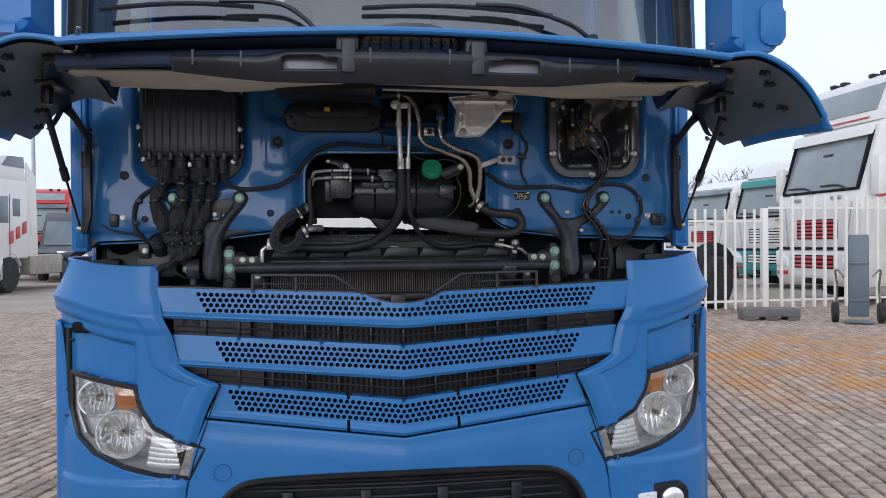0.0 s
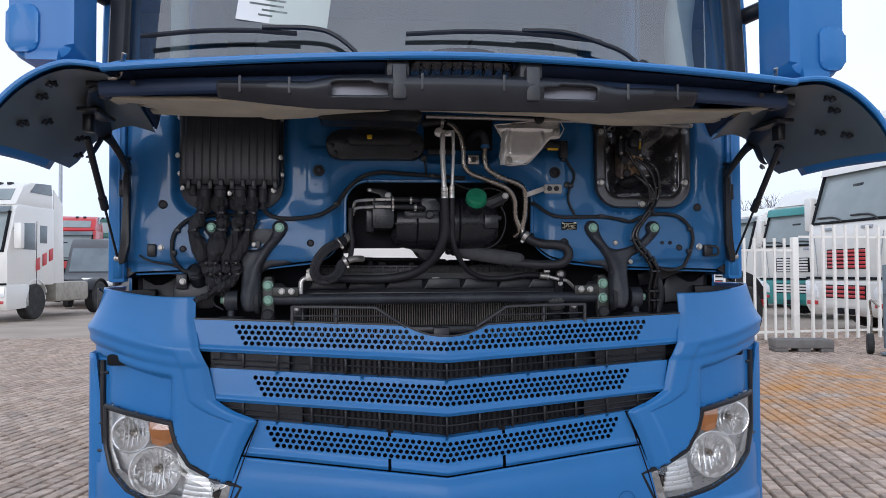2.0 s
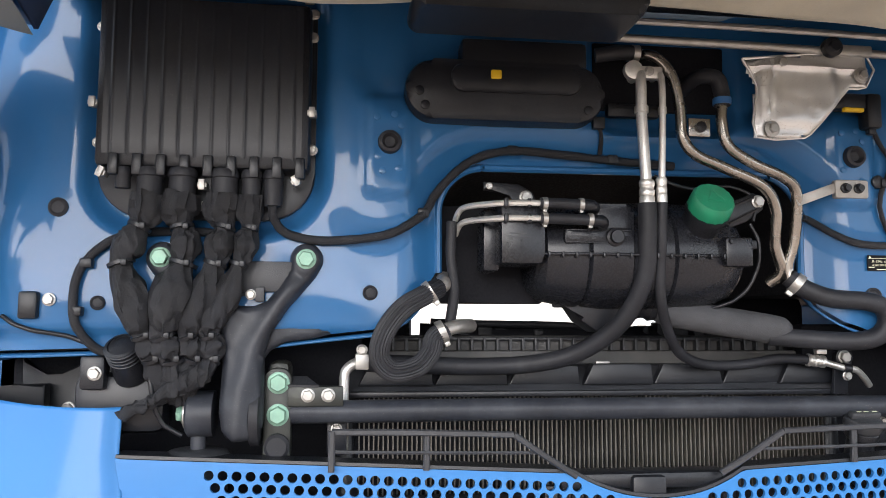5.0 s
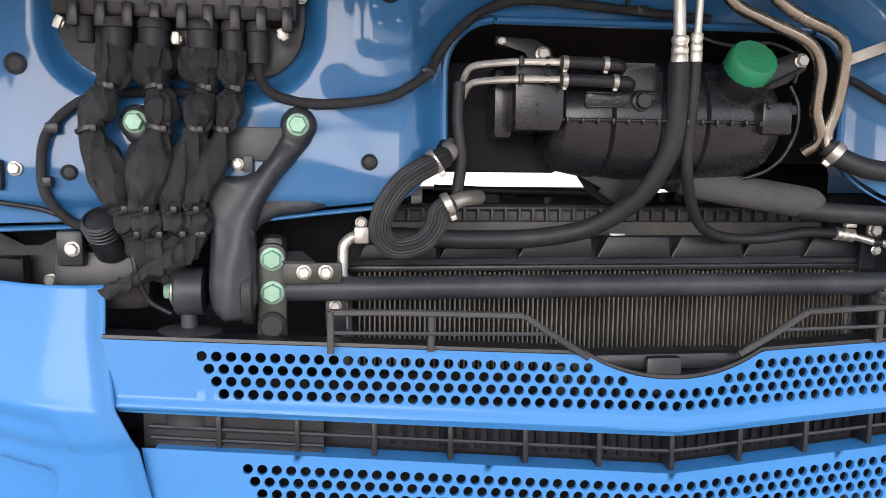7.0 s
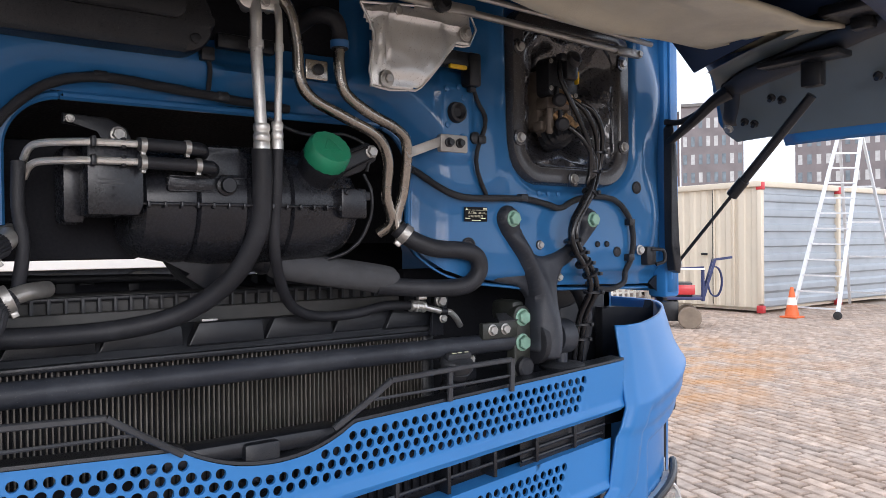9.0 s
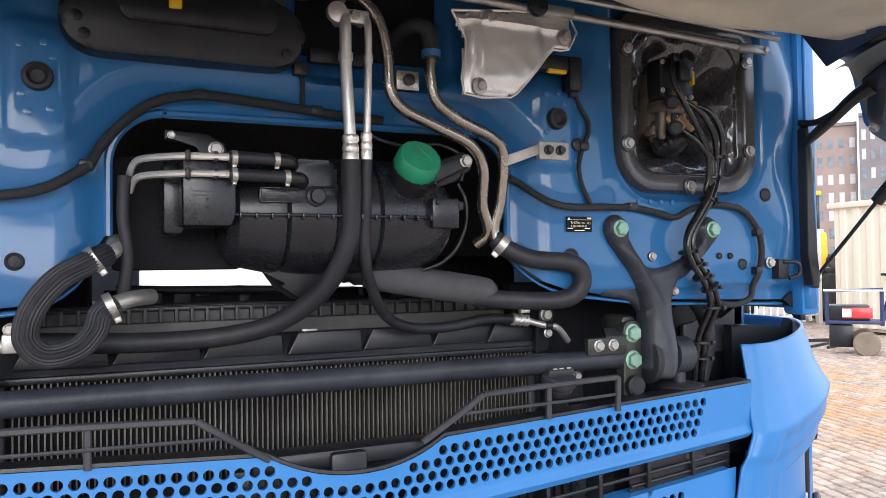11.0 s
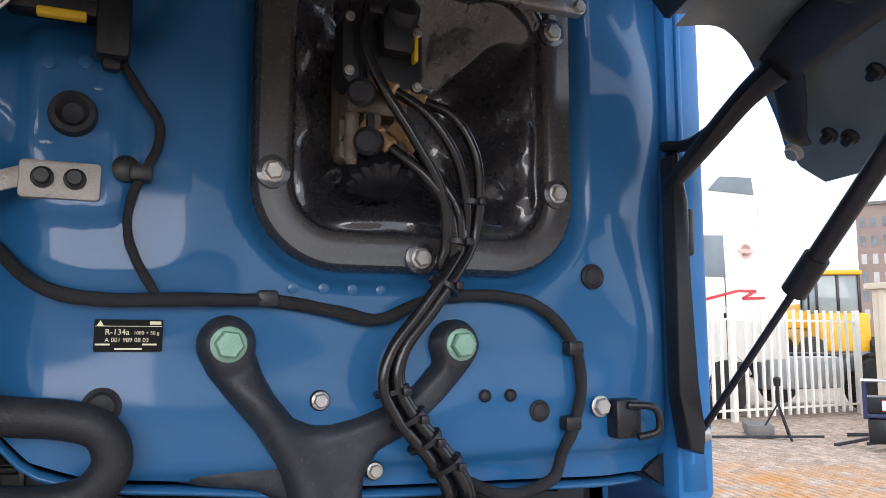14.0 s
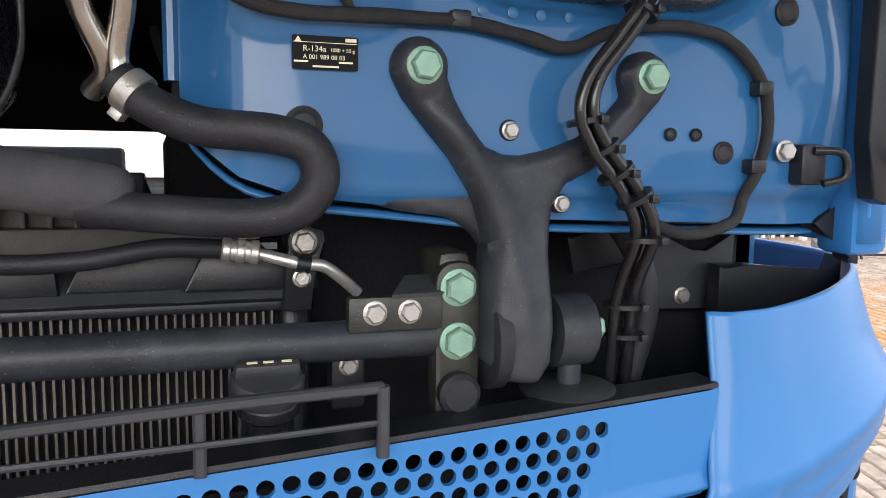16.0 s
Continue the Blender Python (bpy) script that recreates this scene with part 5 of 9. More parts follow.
def arm_front(x, z):
    mid = lerp(z, [1.21, 1.30, 1.365, 1.425, 1.475, 1.507], [0.680, 0.672, 0.655, 0.618, 0.588, 0.572])
    ridge = 0.011 * math.exp(-((x - mid) / 0.020) ** 2) * ease(z, 1.49, 1.45)
    lobe = 0.004 * ease(min(math.hypot(x - 0.572, z - 1.507), math.hypot(x - 0.808, z - 1.507)), 0.030, 0.022)
    return 0.366 - ridge - lobe - 0.014 * ease(z, 1.36, 1.25)


def cab_mount(s):
    X = lambda x: s * x
    bm = casting(ARM, arm_front, 0.030, 0.013, s)
    arm = part("cab_mount_console", bm, CAST, truck, "black cast cab mounting arm", 60)
    part("side_web", casting(WEB, lambda x, z: 0.387, 0.012, 0.008, s), CAST, arm, "", 60)
    for x, z, r in ((0.721, 1.381, 0.0065), (0.664, 1.452, 0.0070)):
        part("bolt_tab", turned([(0, r * 1.5), (0.010, r * 1.5), (0.012, r * 1.3)], (X(x), 0.392, z), (0, -1, 0), 18), CAST, arm)
        bolt_on((X(x), 0.380, z), r, arm, ZINC)
    part("bolt_tab", bbox((min(X(0.664), X(0.712)), 0.384, 1.428), (max(X(0.664), X(0.712)), 0.394, 1.458), 0.004), CAST, arm)
    bm = turned([(-0.030, 0.030), (-0.028, 0.038), (0.024, 0.038), (0.027, 0.034)], (X(0.674), 0.392, 1.247), (s, 0, 0), 28)
    part("arm_eye", bm, CAST, arm, "cast eye with rubber bush")
    bm = turned([(-0.01, 0.046), (-0.008, 0.050), (0.006, 0.050), (0.008, 0.046)], (X(0.652), 0.392, 1.246), (s, 0, 0), 26)
    part("bush", bm, RUBBER, arm, "rubber bush")
    for x in (0.572, 0.808):
        bolt_on((X(x), 0.3625, 1.507), 0.0132, arm, GREENBOLT, label="green-passivated hexagon bolt", turn=0.35 + x)
    bm = prism([(X(x), z) for x, z in rounded(0.593, 0.639, 1.170, 1.325, 0.010, 4, 0.020)], 0.386, 0.41, 0.004)
    clampp = part("stabiliser_clamp", bm, OLIVE, truck, "cast clamp plate with four bolts")
    part("side_plate", bbox((min(X(0.507), X(0.60)), 0.384, 1.260), (max(X(0.507), X(0.60)), 0.398, 1.294), 0.003), OLIVE, clampp)
    gus = bmesh.new()
    gv = [gus.verts.new(v) for v in ((X(0.548), 0.382, 1.296), (X(0.600), 0.382, 1.297), (X(0.596), 0.418, 1.309), (X(0.570), 0.418, 1.309))]
    gus.faces.new(gv)
    thicken(part("gusset", gus, PLASTIC_GREY, clampp, "dark sloping gusset plate", 0), 0.004)
    part("clamp_body", bbox((min(X(0.597), X(0.634)), 0.395, 1.29), (max(X(0.597), X(0.634)), 0.47, 1.335), 0.012), OLIVE, clampp)
    for z in (1.300, 1.247):
        bolt_on((X(0.615), 0.386, z), 0.0145, clampp, GREENBOLT, label="green hexagon bolt", turn=0.5)
    for x in (0.532, 0.566):
        bolt_on((X(x), 0.384, 1.279), 0.0092, clampp, ZINC, label="zinc hexagon bolt")
    part("rubber_stop", turned([(0, 0.021), (0.012, 0.021), (0.016, 0.016)], (X(0.615), 0.386, 1.196), (0, -1, 0), 20), RUBBER, clampp, "round rubber stop")
    bm = turned([(-0.030, 0.030), (-0.028, 0.038), (0.012, 0.038), (0.016, 0.033)], (X(0.748), 0.40, 1.249), (s, 0, 0), 26)
    lathe(bm, [(0, 0.013), (0.075, 0.013)], (X(0.745), 0.40, 1.25), (0, 0, -1), 14)
    kn = part("damper_eye", bm, CAST, truck, "spring damper eye")
    part("eye_washer", turned([(0, 0.024), (0.004, 0.024), (0.006, 0.020)], (X(0.764), 0.40, 1.249), (s, 0, 0), 24), ZINC, kn, "pale steel washer")
    part("damper_cup", turned([(0, 0.05), (0.006, 0.052), (0.010, 0.045), (0.012, 0.02)], (X(0.745), 0.40, 1.180), (0, 0, 1), 26), PLASTIC_GREY, kn, "round spring cup")
    part("damper_boot", turned([(0, 0.045), (0.05, 0.05), (0.06, 0.045), (0.13, 0.05)], (X(0.745), 0.40, 1.174), (0, 0, -1), 22), RUBBER, kn, "rubber boot")
    bolt_on((X(0.770), 0.40, 1.249), 0.0125, kn, GREENBOLT, (s, 0, 0))
    return arm


cab_mount(1)
cab_mount(-1)
part("stabiliser_tube", sweep(bmesh.new(), [(-0.60, 0.405, 1.249), (-0.3, 0.405, 1.250), (0, 0.405, 1.250), (0.3, 0.405, 1.250), (0.60, 0.405, 1.249)], 0.0195, sides=20, steps=4), CAST, truck, "black stabiliser tube across the front")
fill = part("filler_neck", turned([(0, 0.024), (0.045, 0.024), (0.05, 0.029), (0.060, 0.029), (0.064, 0.026)], (0.432, 0.395, 1.150), (0, -0.30, 1), 22), PLASTIC, truck, "black filler neck with a dusty cap")
part("filler_elbow", hose([(0.432, 0.395, 1.165), (0.445, 0.41, 1.13), (0.49, 0.44, 1.10), (0.54, 0.46, 1.06)], 0.024, sides=14), PLASTIC, fill)
cap_m = Matrix.Translation((0.431, 0.376, 1.212)) @ Vector((0, -0.30, 1)).to_track_quat("Z", "Y").to_matrix().to_4x4()
bm = turned([(0, 0.032), (0.004, 0.0335), (0.016, 0.0335), (0.020, 0.031), (0.022, 0.026), (0.023, 0.010)], (0.431, 0.376, 1.212), (0, -0.30, 1), 36, 0.03)
fcap = part("filler_cap", bm, PLASTIC_GREY, fill, "dusty grey screw cap with a grip bar")
part("grip_bar", bbox((-0.029, -0.008, 0.018), (0.029, 0.008, 0.034), 0.005, cap_m), PLASTIC_GREY, fcap)
for x in (-0.018, -0.004, 0.012):
    part("cap_mark", bbox((x, -0.004, 0.0342), (x + 0.009, -0.001, 0.0348), 0, cap_m), LABELINK, fcap)
for s in (1, -1):
    bm = bbox((min(s * 0.50, s * 0.535), 0.44, 1.17), (max(s * 0.50, s * 0.535), 0.47, 1.235), 0.004)
    tab = part("radiator_bracket", bm, PLASTIC, truck, "small black radiator bracket")
    bolt_on((s * 0.518, 0.44, 1.215), 0.008, tab, ZINC)

# radiator pack
core = bmesh.new()
box(core, (-0.485, 0.535, 0.72), (0.46, 0.60, 1.262), 0.004)
rad = part("condenser", core, DARK, truck, "dusty condenser with fine vertical fins")
fin_rows = bmesh.new()
for k in range(104):
    x = -0.478 + k * 0.009
    box(fin_rows, (x, 0.524, 1.02), (x + 0.0026, 0.537, 1.262))
tagged(part("fin_pack", fin_rows, CORE, rad, "", 0), kind="stuff")
for x in (-0.50, 0.475):
    part("end_tank", turned([(0, 0.021), (0.55, 0.021), (0.56, 0.015)], (x, 0.55, 0.715), (0, 0, 1), 16), PLASTIC, rad, "black side tank")
bm = bmesh.new()
grid(bm, span(-0.50, 0.49, 66), span(0, 1, 8), lambda u, v: (u, 0.518 + 0.055 * v, 1.268 + 0.052 * v - 0.006 * (0.5 + 0.5 * math.sin(u * 48)) * (1 - v)))
thicken(part("radiator_shroud", bm, PLASTIC_GREY, rad, "dark plastic radiator shroud"), 0.006)
bm = bmesh.new()
box(bm, (-0.46, 0.590, 1.305), (0.44, 0.66, 1.345), 0.004)
box(bm, (-0.45, 0.615, 1.34), (0.425, 0.70, 1.374), 0.004)
part("radiator_top", bm, RIBGREY, rad, "black radiator top tank")
for k in range(33):
    x = -0.44 + k * 0.0265
    part("rib", bbox((x, 0.600, 1.338), (x + 0.006, 0.632, 1.370), 0.001), PLASTIC_GREY, rad)
part("rib_rail", bbox((-0.45, 0.604, 1.364), (0.425, 0.628, 1.372), 0.002), PLASTIC, rad)
for k, x in enumerate((-0.48, -0.335, -0.19, -0.045, 0.10, 0.245, 0.36)):
    bm = prism([(x, 1.282), (x + 0.142, 1.282), (x + 0.138, 1.318 + 0.004 * (k % 2)), (x + 0.02, 1.322)], 0.522 + 0.006 * (k % 3), 0.545, 0.004)
    part("shroud_flap", bm, PLASTIC, rad, "plastic shroud flap")
part("mounting_clip", bbox((-0.012, 0.548, 1.294), (0.018, 0.556, 1.326), 0.002), ZINC, rad, "small metal clip")
# flat near-black disc drawn for the shaded hole
part("clip_hole", turned([(0, 0.005), (0.001, 0.005)], (0.003, 0.548, 1.313), (0, -1, 0), 10), DARK, rad)
part("frame_bar", bbox((-0.50, 0.508, 1.262), (0.49, 0.53, 1.272), 0.002), PLASTIC, rad, "thin dark frame bar")
# radiator, duct and engine masses are coloured near-black to read as unlit
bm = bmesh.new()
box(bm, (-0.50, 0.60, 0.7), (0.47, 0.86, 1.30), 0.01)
part("radiator", bm, DARK, rad, "radiator block behind the condenser, blackened for shade")
part("intake_duct", sweep(bmesh.new(), [(-0.34, 0.80, 1.352), (-0.12, 0.78, 1.345), (0.0, 0.76, 1.348), (0.12, 0.76, 1.346), (0.30, 0.85, 1.350)], 0.048, sides=14, steps=4), DARK, truck, "intake duct over the engine, blackened for shade")
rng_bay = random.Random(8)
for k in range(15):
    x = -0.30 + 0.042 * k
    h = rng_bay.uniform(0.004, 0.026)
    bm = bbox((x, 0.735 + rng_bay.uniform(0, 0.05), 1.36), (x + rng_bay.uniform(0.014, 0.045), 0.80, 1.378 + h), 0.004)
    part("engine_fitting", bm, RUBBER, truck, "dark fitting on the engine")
part("engine_cover", bbox((-0.60, 0.80, 1.30), (-0.36, 1.0, 1.47), 0.03), DARK, truck, "engine cover blackened for shade")
part("engine_cover", bbox((0.335, 0.80, 1.30), (0.60, 1.0, 1.47), 0.03), DARK, truck, "engine cover blackened for shade")
# added box that cuts off the bright background seen through the tunnel
part("frame_box", bbox((-1.0, 4.85, 0.95), (-0.02, 5.05, 1.474), 0.03), DARK, truck, "dark box added behind the cab to block the bright gap")
part("engine", bbox((-0.40, 0.95, 0.55), (0.40, 2.2, 1.33), 0.05), DARK, truck, "engine under the cab, blackened for shade")
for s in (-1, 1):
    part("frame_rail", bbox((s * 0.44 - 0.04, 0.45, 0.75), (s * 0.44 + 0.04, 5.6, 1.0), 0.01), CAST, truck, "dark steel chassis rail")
    # bay wall and floor carry the bay's shade in their colour
    part("bay_wall", bbox((min(s * 0.47, s * 1.16), 0.62, 0.7), (max(s * 0.47, s * 1.16), 0.66, 1.40), 0.01), DARK, truck, "wheel arch wall blackened for shade")
    part("splash_panel", prism([(s * x, z) for x, z in ((0.94, 1.215), (0.976, 1.227), (1.10, 1.212), (1.105, 1.335), (1.06, 1.296), (1.03, 1.297), (0.995, 1.325), (0.955, 1.345), (0.935, 1.29))], 0.595, 0.608, 0.005), PLASTIC_GREY, truck, "dark plastic splash panel")
    bolt_on((s * 1.018, 0.594, 1.239), 0.0095, truck, ZINC)
    part("stay_plate", prism([(s * x, z) for x, z in ((0.79, 1.335), (0.90, 1.362), (1.05, 1.372), (1.05, 1.352), (0.93, 1.335), (0.88, 1.302), (0.80, 1.29))], 0.50, 0.515, 0.004), PLASTIC, truck, "black stay plate under the cab edge")
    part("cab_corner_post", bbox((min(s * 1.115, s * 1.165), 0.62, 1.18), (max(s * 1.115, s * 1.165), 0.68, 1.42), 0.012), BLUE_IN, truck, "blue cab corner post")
    part("corner_wedge", prism([(s * x, z) for x, z in ((1.075, 1.352), (1.12, 1.372), (1.158, 1.40), (1.158, 1.300), (1.140, 1.306), (1.115, 1.335))], 0.43, 0.45, 0.004), PLASTIC, truck, "black rubber wedge under the cab corner")
    part("inner_fender", prism([(s * x, z) for x, z in ((1.045, 1.15), (1.045, 1.287), (1.10, 1.286), (1.235, 1.268), (1.245, 1.295), (1.255, 1.292), (1.255, 1.15))], 0.55, 0.575, 0.006), PLASTIC, truck, "black plastic inner fender")
    part("bay_floor", bbox((min(s * 0.55, s * 1.18), 0.42, 1.02), (max(s * 0.55, s * 1.18), 0.66, 1.06), 0.01), DARK, truck, "bay floor blackened for shade")

# washer filler on the passenger side
bm = bbox((-0.95, 0.40, 1.215), (-0.80, 0.47, 1.315), 0.02)
box(bm, (-0.935, 0.385, 1.29), (-0.895, 0.42, 1.345), 0.006)
wash = part("washer_tank", bm, PLASTIC, truck, "black washer fluid tank")
bm = turned([(0, 0.030), (0.05, 0.026), (0.07, 0.026), (0.072, 0.0215), (0.04, 0.0205)], (-0.858, 0.415, 1.315), (-0.10, -0.72, 0.68), 22)
part("filler_tube", bm, PLASTIC, wash, "open threaded filler tube")
# near-black disc paints the shade inside the tube mouth
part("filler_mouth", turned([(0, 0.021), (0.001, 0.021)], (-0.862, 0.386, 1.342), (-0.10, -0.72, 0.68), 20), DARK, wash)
for k in range(4):
    part("thread", turned([(0, 0.0262), (0.0015, 0.0285), (0.003, 0.0285), (0.0045, 0.0262)], Vector((-0.858, 0.415, 1.315)) + (0.042 + 0.0075 * k) * Vector((-0.10, -0.72, 0.68)).normalized(), (-0.10, -0.72, 0.68), 22), PLASTIC, wash)
bolt_on((-0.910, 0.384, 1.317), 0.009, wash, ZINC)
cable([(-0.83, 0.378, 1.345), (-0.82, 0.370, 1.31), (-0.812, 0.372, 1.27), (-0.80, 0.385, 1.235), (-0.77, 0.39, 1.215)], 0.004, "thin black cable", PLASTIC)

# coolant tank
prof = [(-0.176, 0.045), (-0.171, 0.068), (-0.155, 0.085), (-0.10, 0.096), (-0.084, 0.096), (-0.080, 0.090), (-0.076, 0.096), (-0.04, 0.100), (-0.004, 0.100), (0.0, 0.095), (0.004, 0.100), (0.04, 0.101), (0.071, 0.101), (0.075, 0.095), (0.079, 0.101), (0.13, 0.099), (0.175, 0.093), (0.205, 0.080), (0.222, 0.060), (0.226, 0.03)]
bm = turned([(0.3 + a, r) for a, r in prof], (-0.3, 0.450, 1.527), (1, 0, 0), 48)
tank = part("coolant_tank", bm, TANKBLACK, truck, "black ribbed coolant tank with a green cap", 30)
bm = bmesh.new()
grid(bm, span(0, 1, 30), span(0, 1, 2), lambda u, v: (-0.172 + 0.345 * u, 0.352 - 0.008 * math.sin(math.pi * u) + 0.03 * v, 1.524 + 0.003 * v))
thicken(part("tank_seam", bm, TANKBLACK, tank, "moulded seam"), 0.005)
for k in range(14):
    x = -0.160 + k * 0.0245
    part("seam_tooth", bbox((x, 0.342, 1.515), (x + 0.004, 0.375, 1.525), 0.001), TANKBLACK, tank)
bm = prism([(-0.243, 1.612), (-0.243, 1.503), (-0.172, 1.503), (-0.165, 1.520), (-0.165, 1.600), (-0.180, 1.612)], 0.342, 0.44, 0.005)
cover = part("tank_cover", bm, TANKBLACK, tank, "square black cover block")
# small near-black discs painted as shaded holes
for z in (1.543, 1.531):
    part("cover_hole", turned([(0, 0.0022), (0.0006, 0.0022)], (-0.208, 0.3418, z), (0, -1, 0), 10), DARK, cover)
for k in range(2):
    part("embossed_bar", bbox((-0.228, 0.3412, 1.548 + 0.006 * k), (-0.192 - 0.006 * k, 0.3425, 1.5502 + 0.006 * k)), PLASTIC_GREY, cover)
part("cover_side", bbox((-0.266, 0.392, 1.492), (-0.235, 0.46, 1.605), 0.008), TANKBLACK, tank)
# near-black filler for the shaded depth behind the tank
part("tank_back", bbox((-0.335, 0.50, 1.437), (-0.13, 0.53, 1.625), 0.008), DARK, tank, "shade-black filler behind the tank")
bm = prism(rounded(-0.078, 0.0, 1.538, 1.612, 0.014, 5), 0.360, 0.43, 0.008)
part("tank_shoulder", bm, TANKBLACK, tank, "raised tank shoulder")
plate = part("tank_plate", prism(rounded(-0.128, 0.0, 1.541, 1.566, 0.004, 4), 0.354, 0.40, 0.003), TANKBLACK, tank, "moulded data plate")
for z in (1.5425, 1.5645):
    part("plate_rim", bbox((-0.126, 0.3515, z - 0.0012), (-0.002, 0.3545, z + 0.0012), 0.0006), TANKBLACK, plate)
part("plate_rim", bbox((-0.127, 0.3515, 1.5425), (-0.1245, 0.3545, 1.5645), 0.0006), TANKBLACK, plate)
for x0, x1, z in ((-0.118, -0.096, 1.5575), (-0.118, -0.088, 1.553), (-0.118, -0.101, 1.5485), (-0.078, -0.069, 1.557), (-0.080, -0.072, 1.549)):
    part("embossed_bar", bbox((x0, 0.3534, z), (x1, 0.3545, z + 0.0022)), PLASTIC_GREY, plate)
part("tank_knob", turned([(0, 0.016), (0.008, 0.016), (0.010, 0.012), (0.018, 0.011)], (-0.038, 0.354, 1.552), (0, -1, 0), 18), PLASTIC, tank, "black sensor knob")
bm = bbox((0.163, 0.343, 1.503), (0.214, 0.41, 1.555), 0.004)
level = part("level_sensor", bm, TANKBLACK, tank, "square black level sensor")
part("sensor_peg", turned([(0, 0.004), (0.004, 0.004), (0.005, 0.003)], (0.172, 0.343, 1.547), (0, -1, 0), 12), PLASTIC, level)
part("sensor_plug", bbox((0.205, 0.350, 1.535), (0.226, 0.368, 1.551), 0.003), PLASTIC, level)
cap_axis = (0.03, -0.80, 0.60)
part("filler_neck", turned([(-0.05, 0.034), (0.0, 0.036), (0.002, 0.040), (0.012, 0.040)], (0.131, 0.352, 1.597), cap_axis, 26), PLASTIC, tank, "black filler neck")
bm = turned([(0, 0.0385), (0.004, 0.0395), (0.026, 0.0385), (0.031, 0.035), (0.032, 0.02)], (0.131, 0.344, 1.603), cap_axis, 32, 0.045)
cap = part("tank_cap", bm, GREENCAP, tank, "green screw cap with a moulded triangle", 50)
m = Matrix.Translation((0.131, 0.344, 1.603)) @ Vector(cap_axis).to_track_quat("Z", "Y").to_matrix().to_4x4()
bm = bmesh.new()
tri_ = [m @ Vector((0.019 * math.cos(radians(a)), 0.019 * math.sin(radians(a)), 0.0325)) for a in (90, 210, 330, 90)]
for a, b in zip(tri_, tri_[1:]):
    sweep(bm, [a, (a + b) / 2, b], 0.0011, sides=5, steps=1)
part("cap_mark", bm, GREENCAP, tank)
bm = prism([(0.15, 1.606), (0.241, 1.643), (0.262, 1.632), (0.258, 1.612), (0.225, 1.588), (0.18, 1.572)], 0.382, 0.392, 0.004)
arm_ = part("tank_bracket", bm, PLASTIC, tank, "black ribbed tank bracket")
for a, b in (((0.17, 1.605), (0.238, 1.634)), ((0.19, 1.585), (0.250, 1.614))):
    part("bracket_rib", sweep(bmesh.new(), [(a[0], 0.381, a[1]), ((a[0] + b[0]) / 2, 0.381, (a[1] + b[1]) / 2), (b[0], 0.381, b[1])], 0.003, sides=6, steps=2), PLASTIC, arm_)
bolt_on((0.247, 0.382, 1.626), 0.0095, tank, ZINC)
bm = prism([(-0.262, 1.655), (-0.198, 1.652), (-0.172, 1.638), (-0.158, 1.605), (-0.205, 1.605), (-0.212, 1.634), (-0.262, 1.640)], 0.405, 0.415, 0.004)
arm_ = part("tank_bracket", bm, PLASTIC, tank, "black tank bracket")
bolt_on((-0.185, 0.405, 1.628), 0.0095, tank, ZINC)
bolt_on((-0.252, 0.405, 1.647), 0.005, tank, ZINC)
part("tank_foot", prism([(-0.135, 1.47), (0.05, 1.47), (0.03, 1.425), (0.0, 1.388), (-0.045, 1.385), (-0.075, 1.405), (-0.10, 1.44)], 0.44, 0.50, 0.01), PLASTIC, tank, "moulded tank foot")
for z, x1, x2 in ((1.606, -0.172, -0.098), (1.580, -0.172, -0.082)):
    p = part("vent_pipe", hose([(-0.312, 0.418, z - 0.022), (-0.306, 0.404, z - 0.006), (-0.292, 0.386, z), (-0.25, 0.345, z), (-0.22, 0.333, z), (x1, 0.329, z)], 0.0056, sides=10), ALU, tank, "thin aluminium pipe")
    part("vent_hose", hose([(x1 - 0.006, 0.329, z), (x1 + 0.03, 0.328, z - 0.0005), (x2, 0.328, z - 0.002)], 0.0095, sides=12), RUBBER, tank, "short rubber hose")
    for x in (x1 + 0.002, x2 - 0.008):
        clamp_ring((x, 0.3285, z - 0.001), (1, 0, 0), 0.0102, tank, ZINC, 0.008)
    part("hose_elbow", hose([(x2 - 0.004, 0.328, z - 0.002), (x2 + 0.012, 0.330, z - 0.003), (x2 + 0.020, 0.345, z - 0.006), (x2 + 0.021, 0.375, z - 0.010)], 0.0105, sides=12), PLASTIC, tank)
    for x in (-0.240, -0.200):
        part("pipe_clip", bbox((x, 0.326, z - 0.008), (x + 0.007, 0.346, z + 0.008), 0.002), PLASTIC, tank)
part("drain_hose", hose([(-0.32, 0.405, 1.58), (-0.322, 0.40, 1.52), (-0.316, 0.40, 1.46), (-0.322, 0.41, 1.40)], 0.0095), RUBBER, tank, "upright rubber hose")
cable([(0.232, 0.385, 1.585), (0.245, 0.38, 1.55), (0.243, 0.385, 1.50), (0.215, 0.40, 1.45), (0.16, 0.43, 1.425)], 0.0032, "thin black cable", PLASTIC)
cable([(0.06, 0.41, 1.675), (0.10, 0.40, 1.655), (0.15, 0.40, 1.65), (0.20, 0.395, 1.655), (0.245, 0.385, 1.63), (0.235, 0.38, 1.59)], 0.003, "thin black cable", PLASTIC)

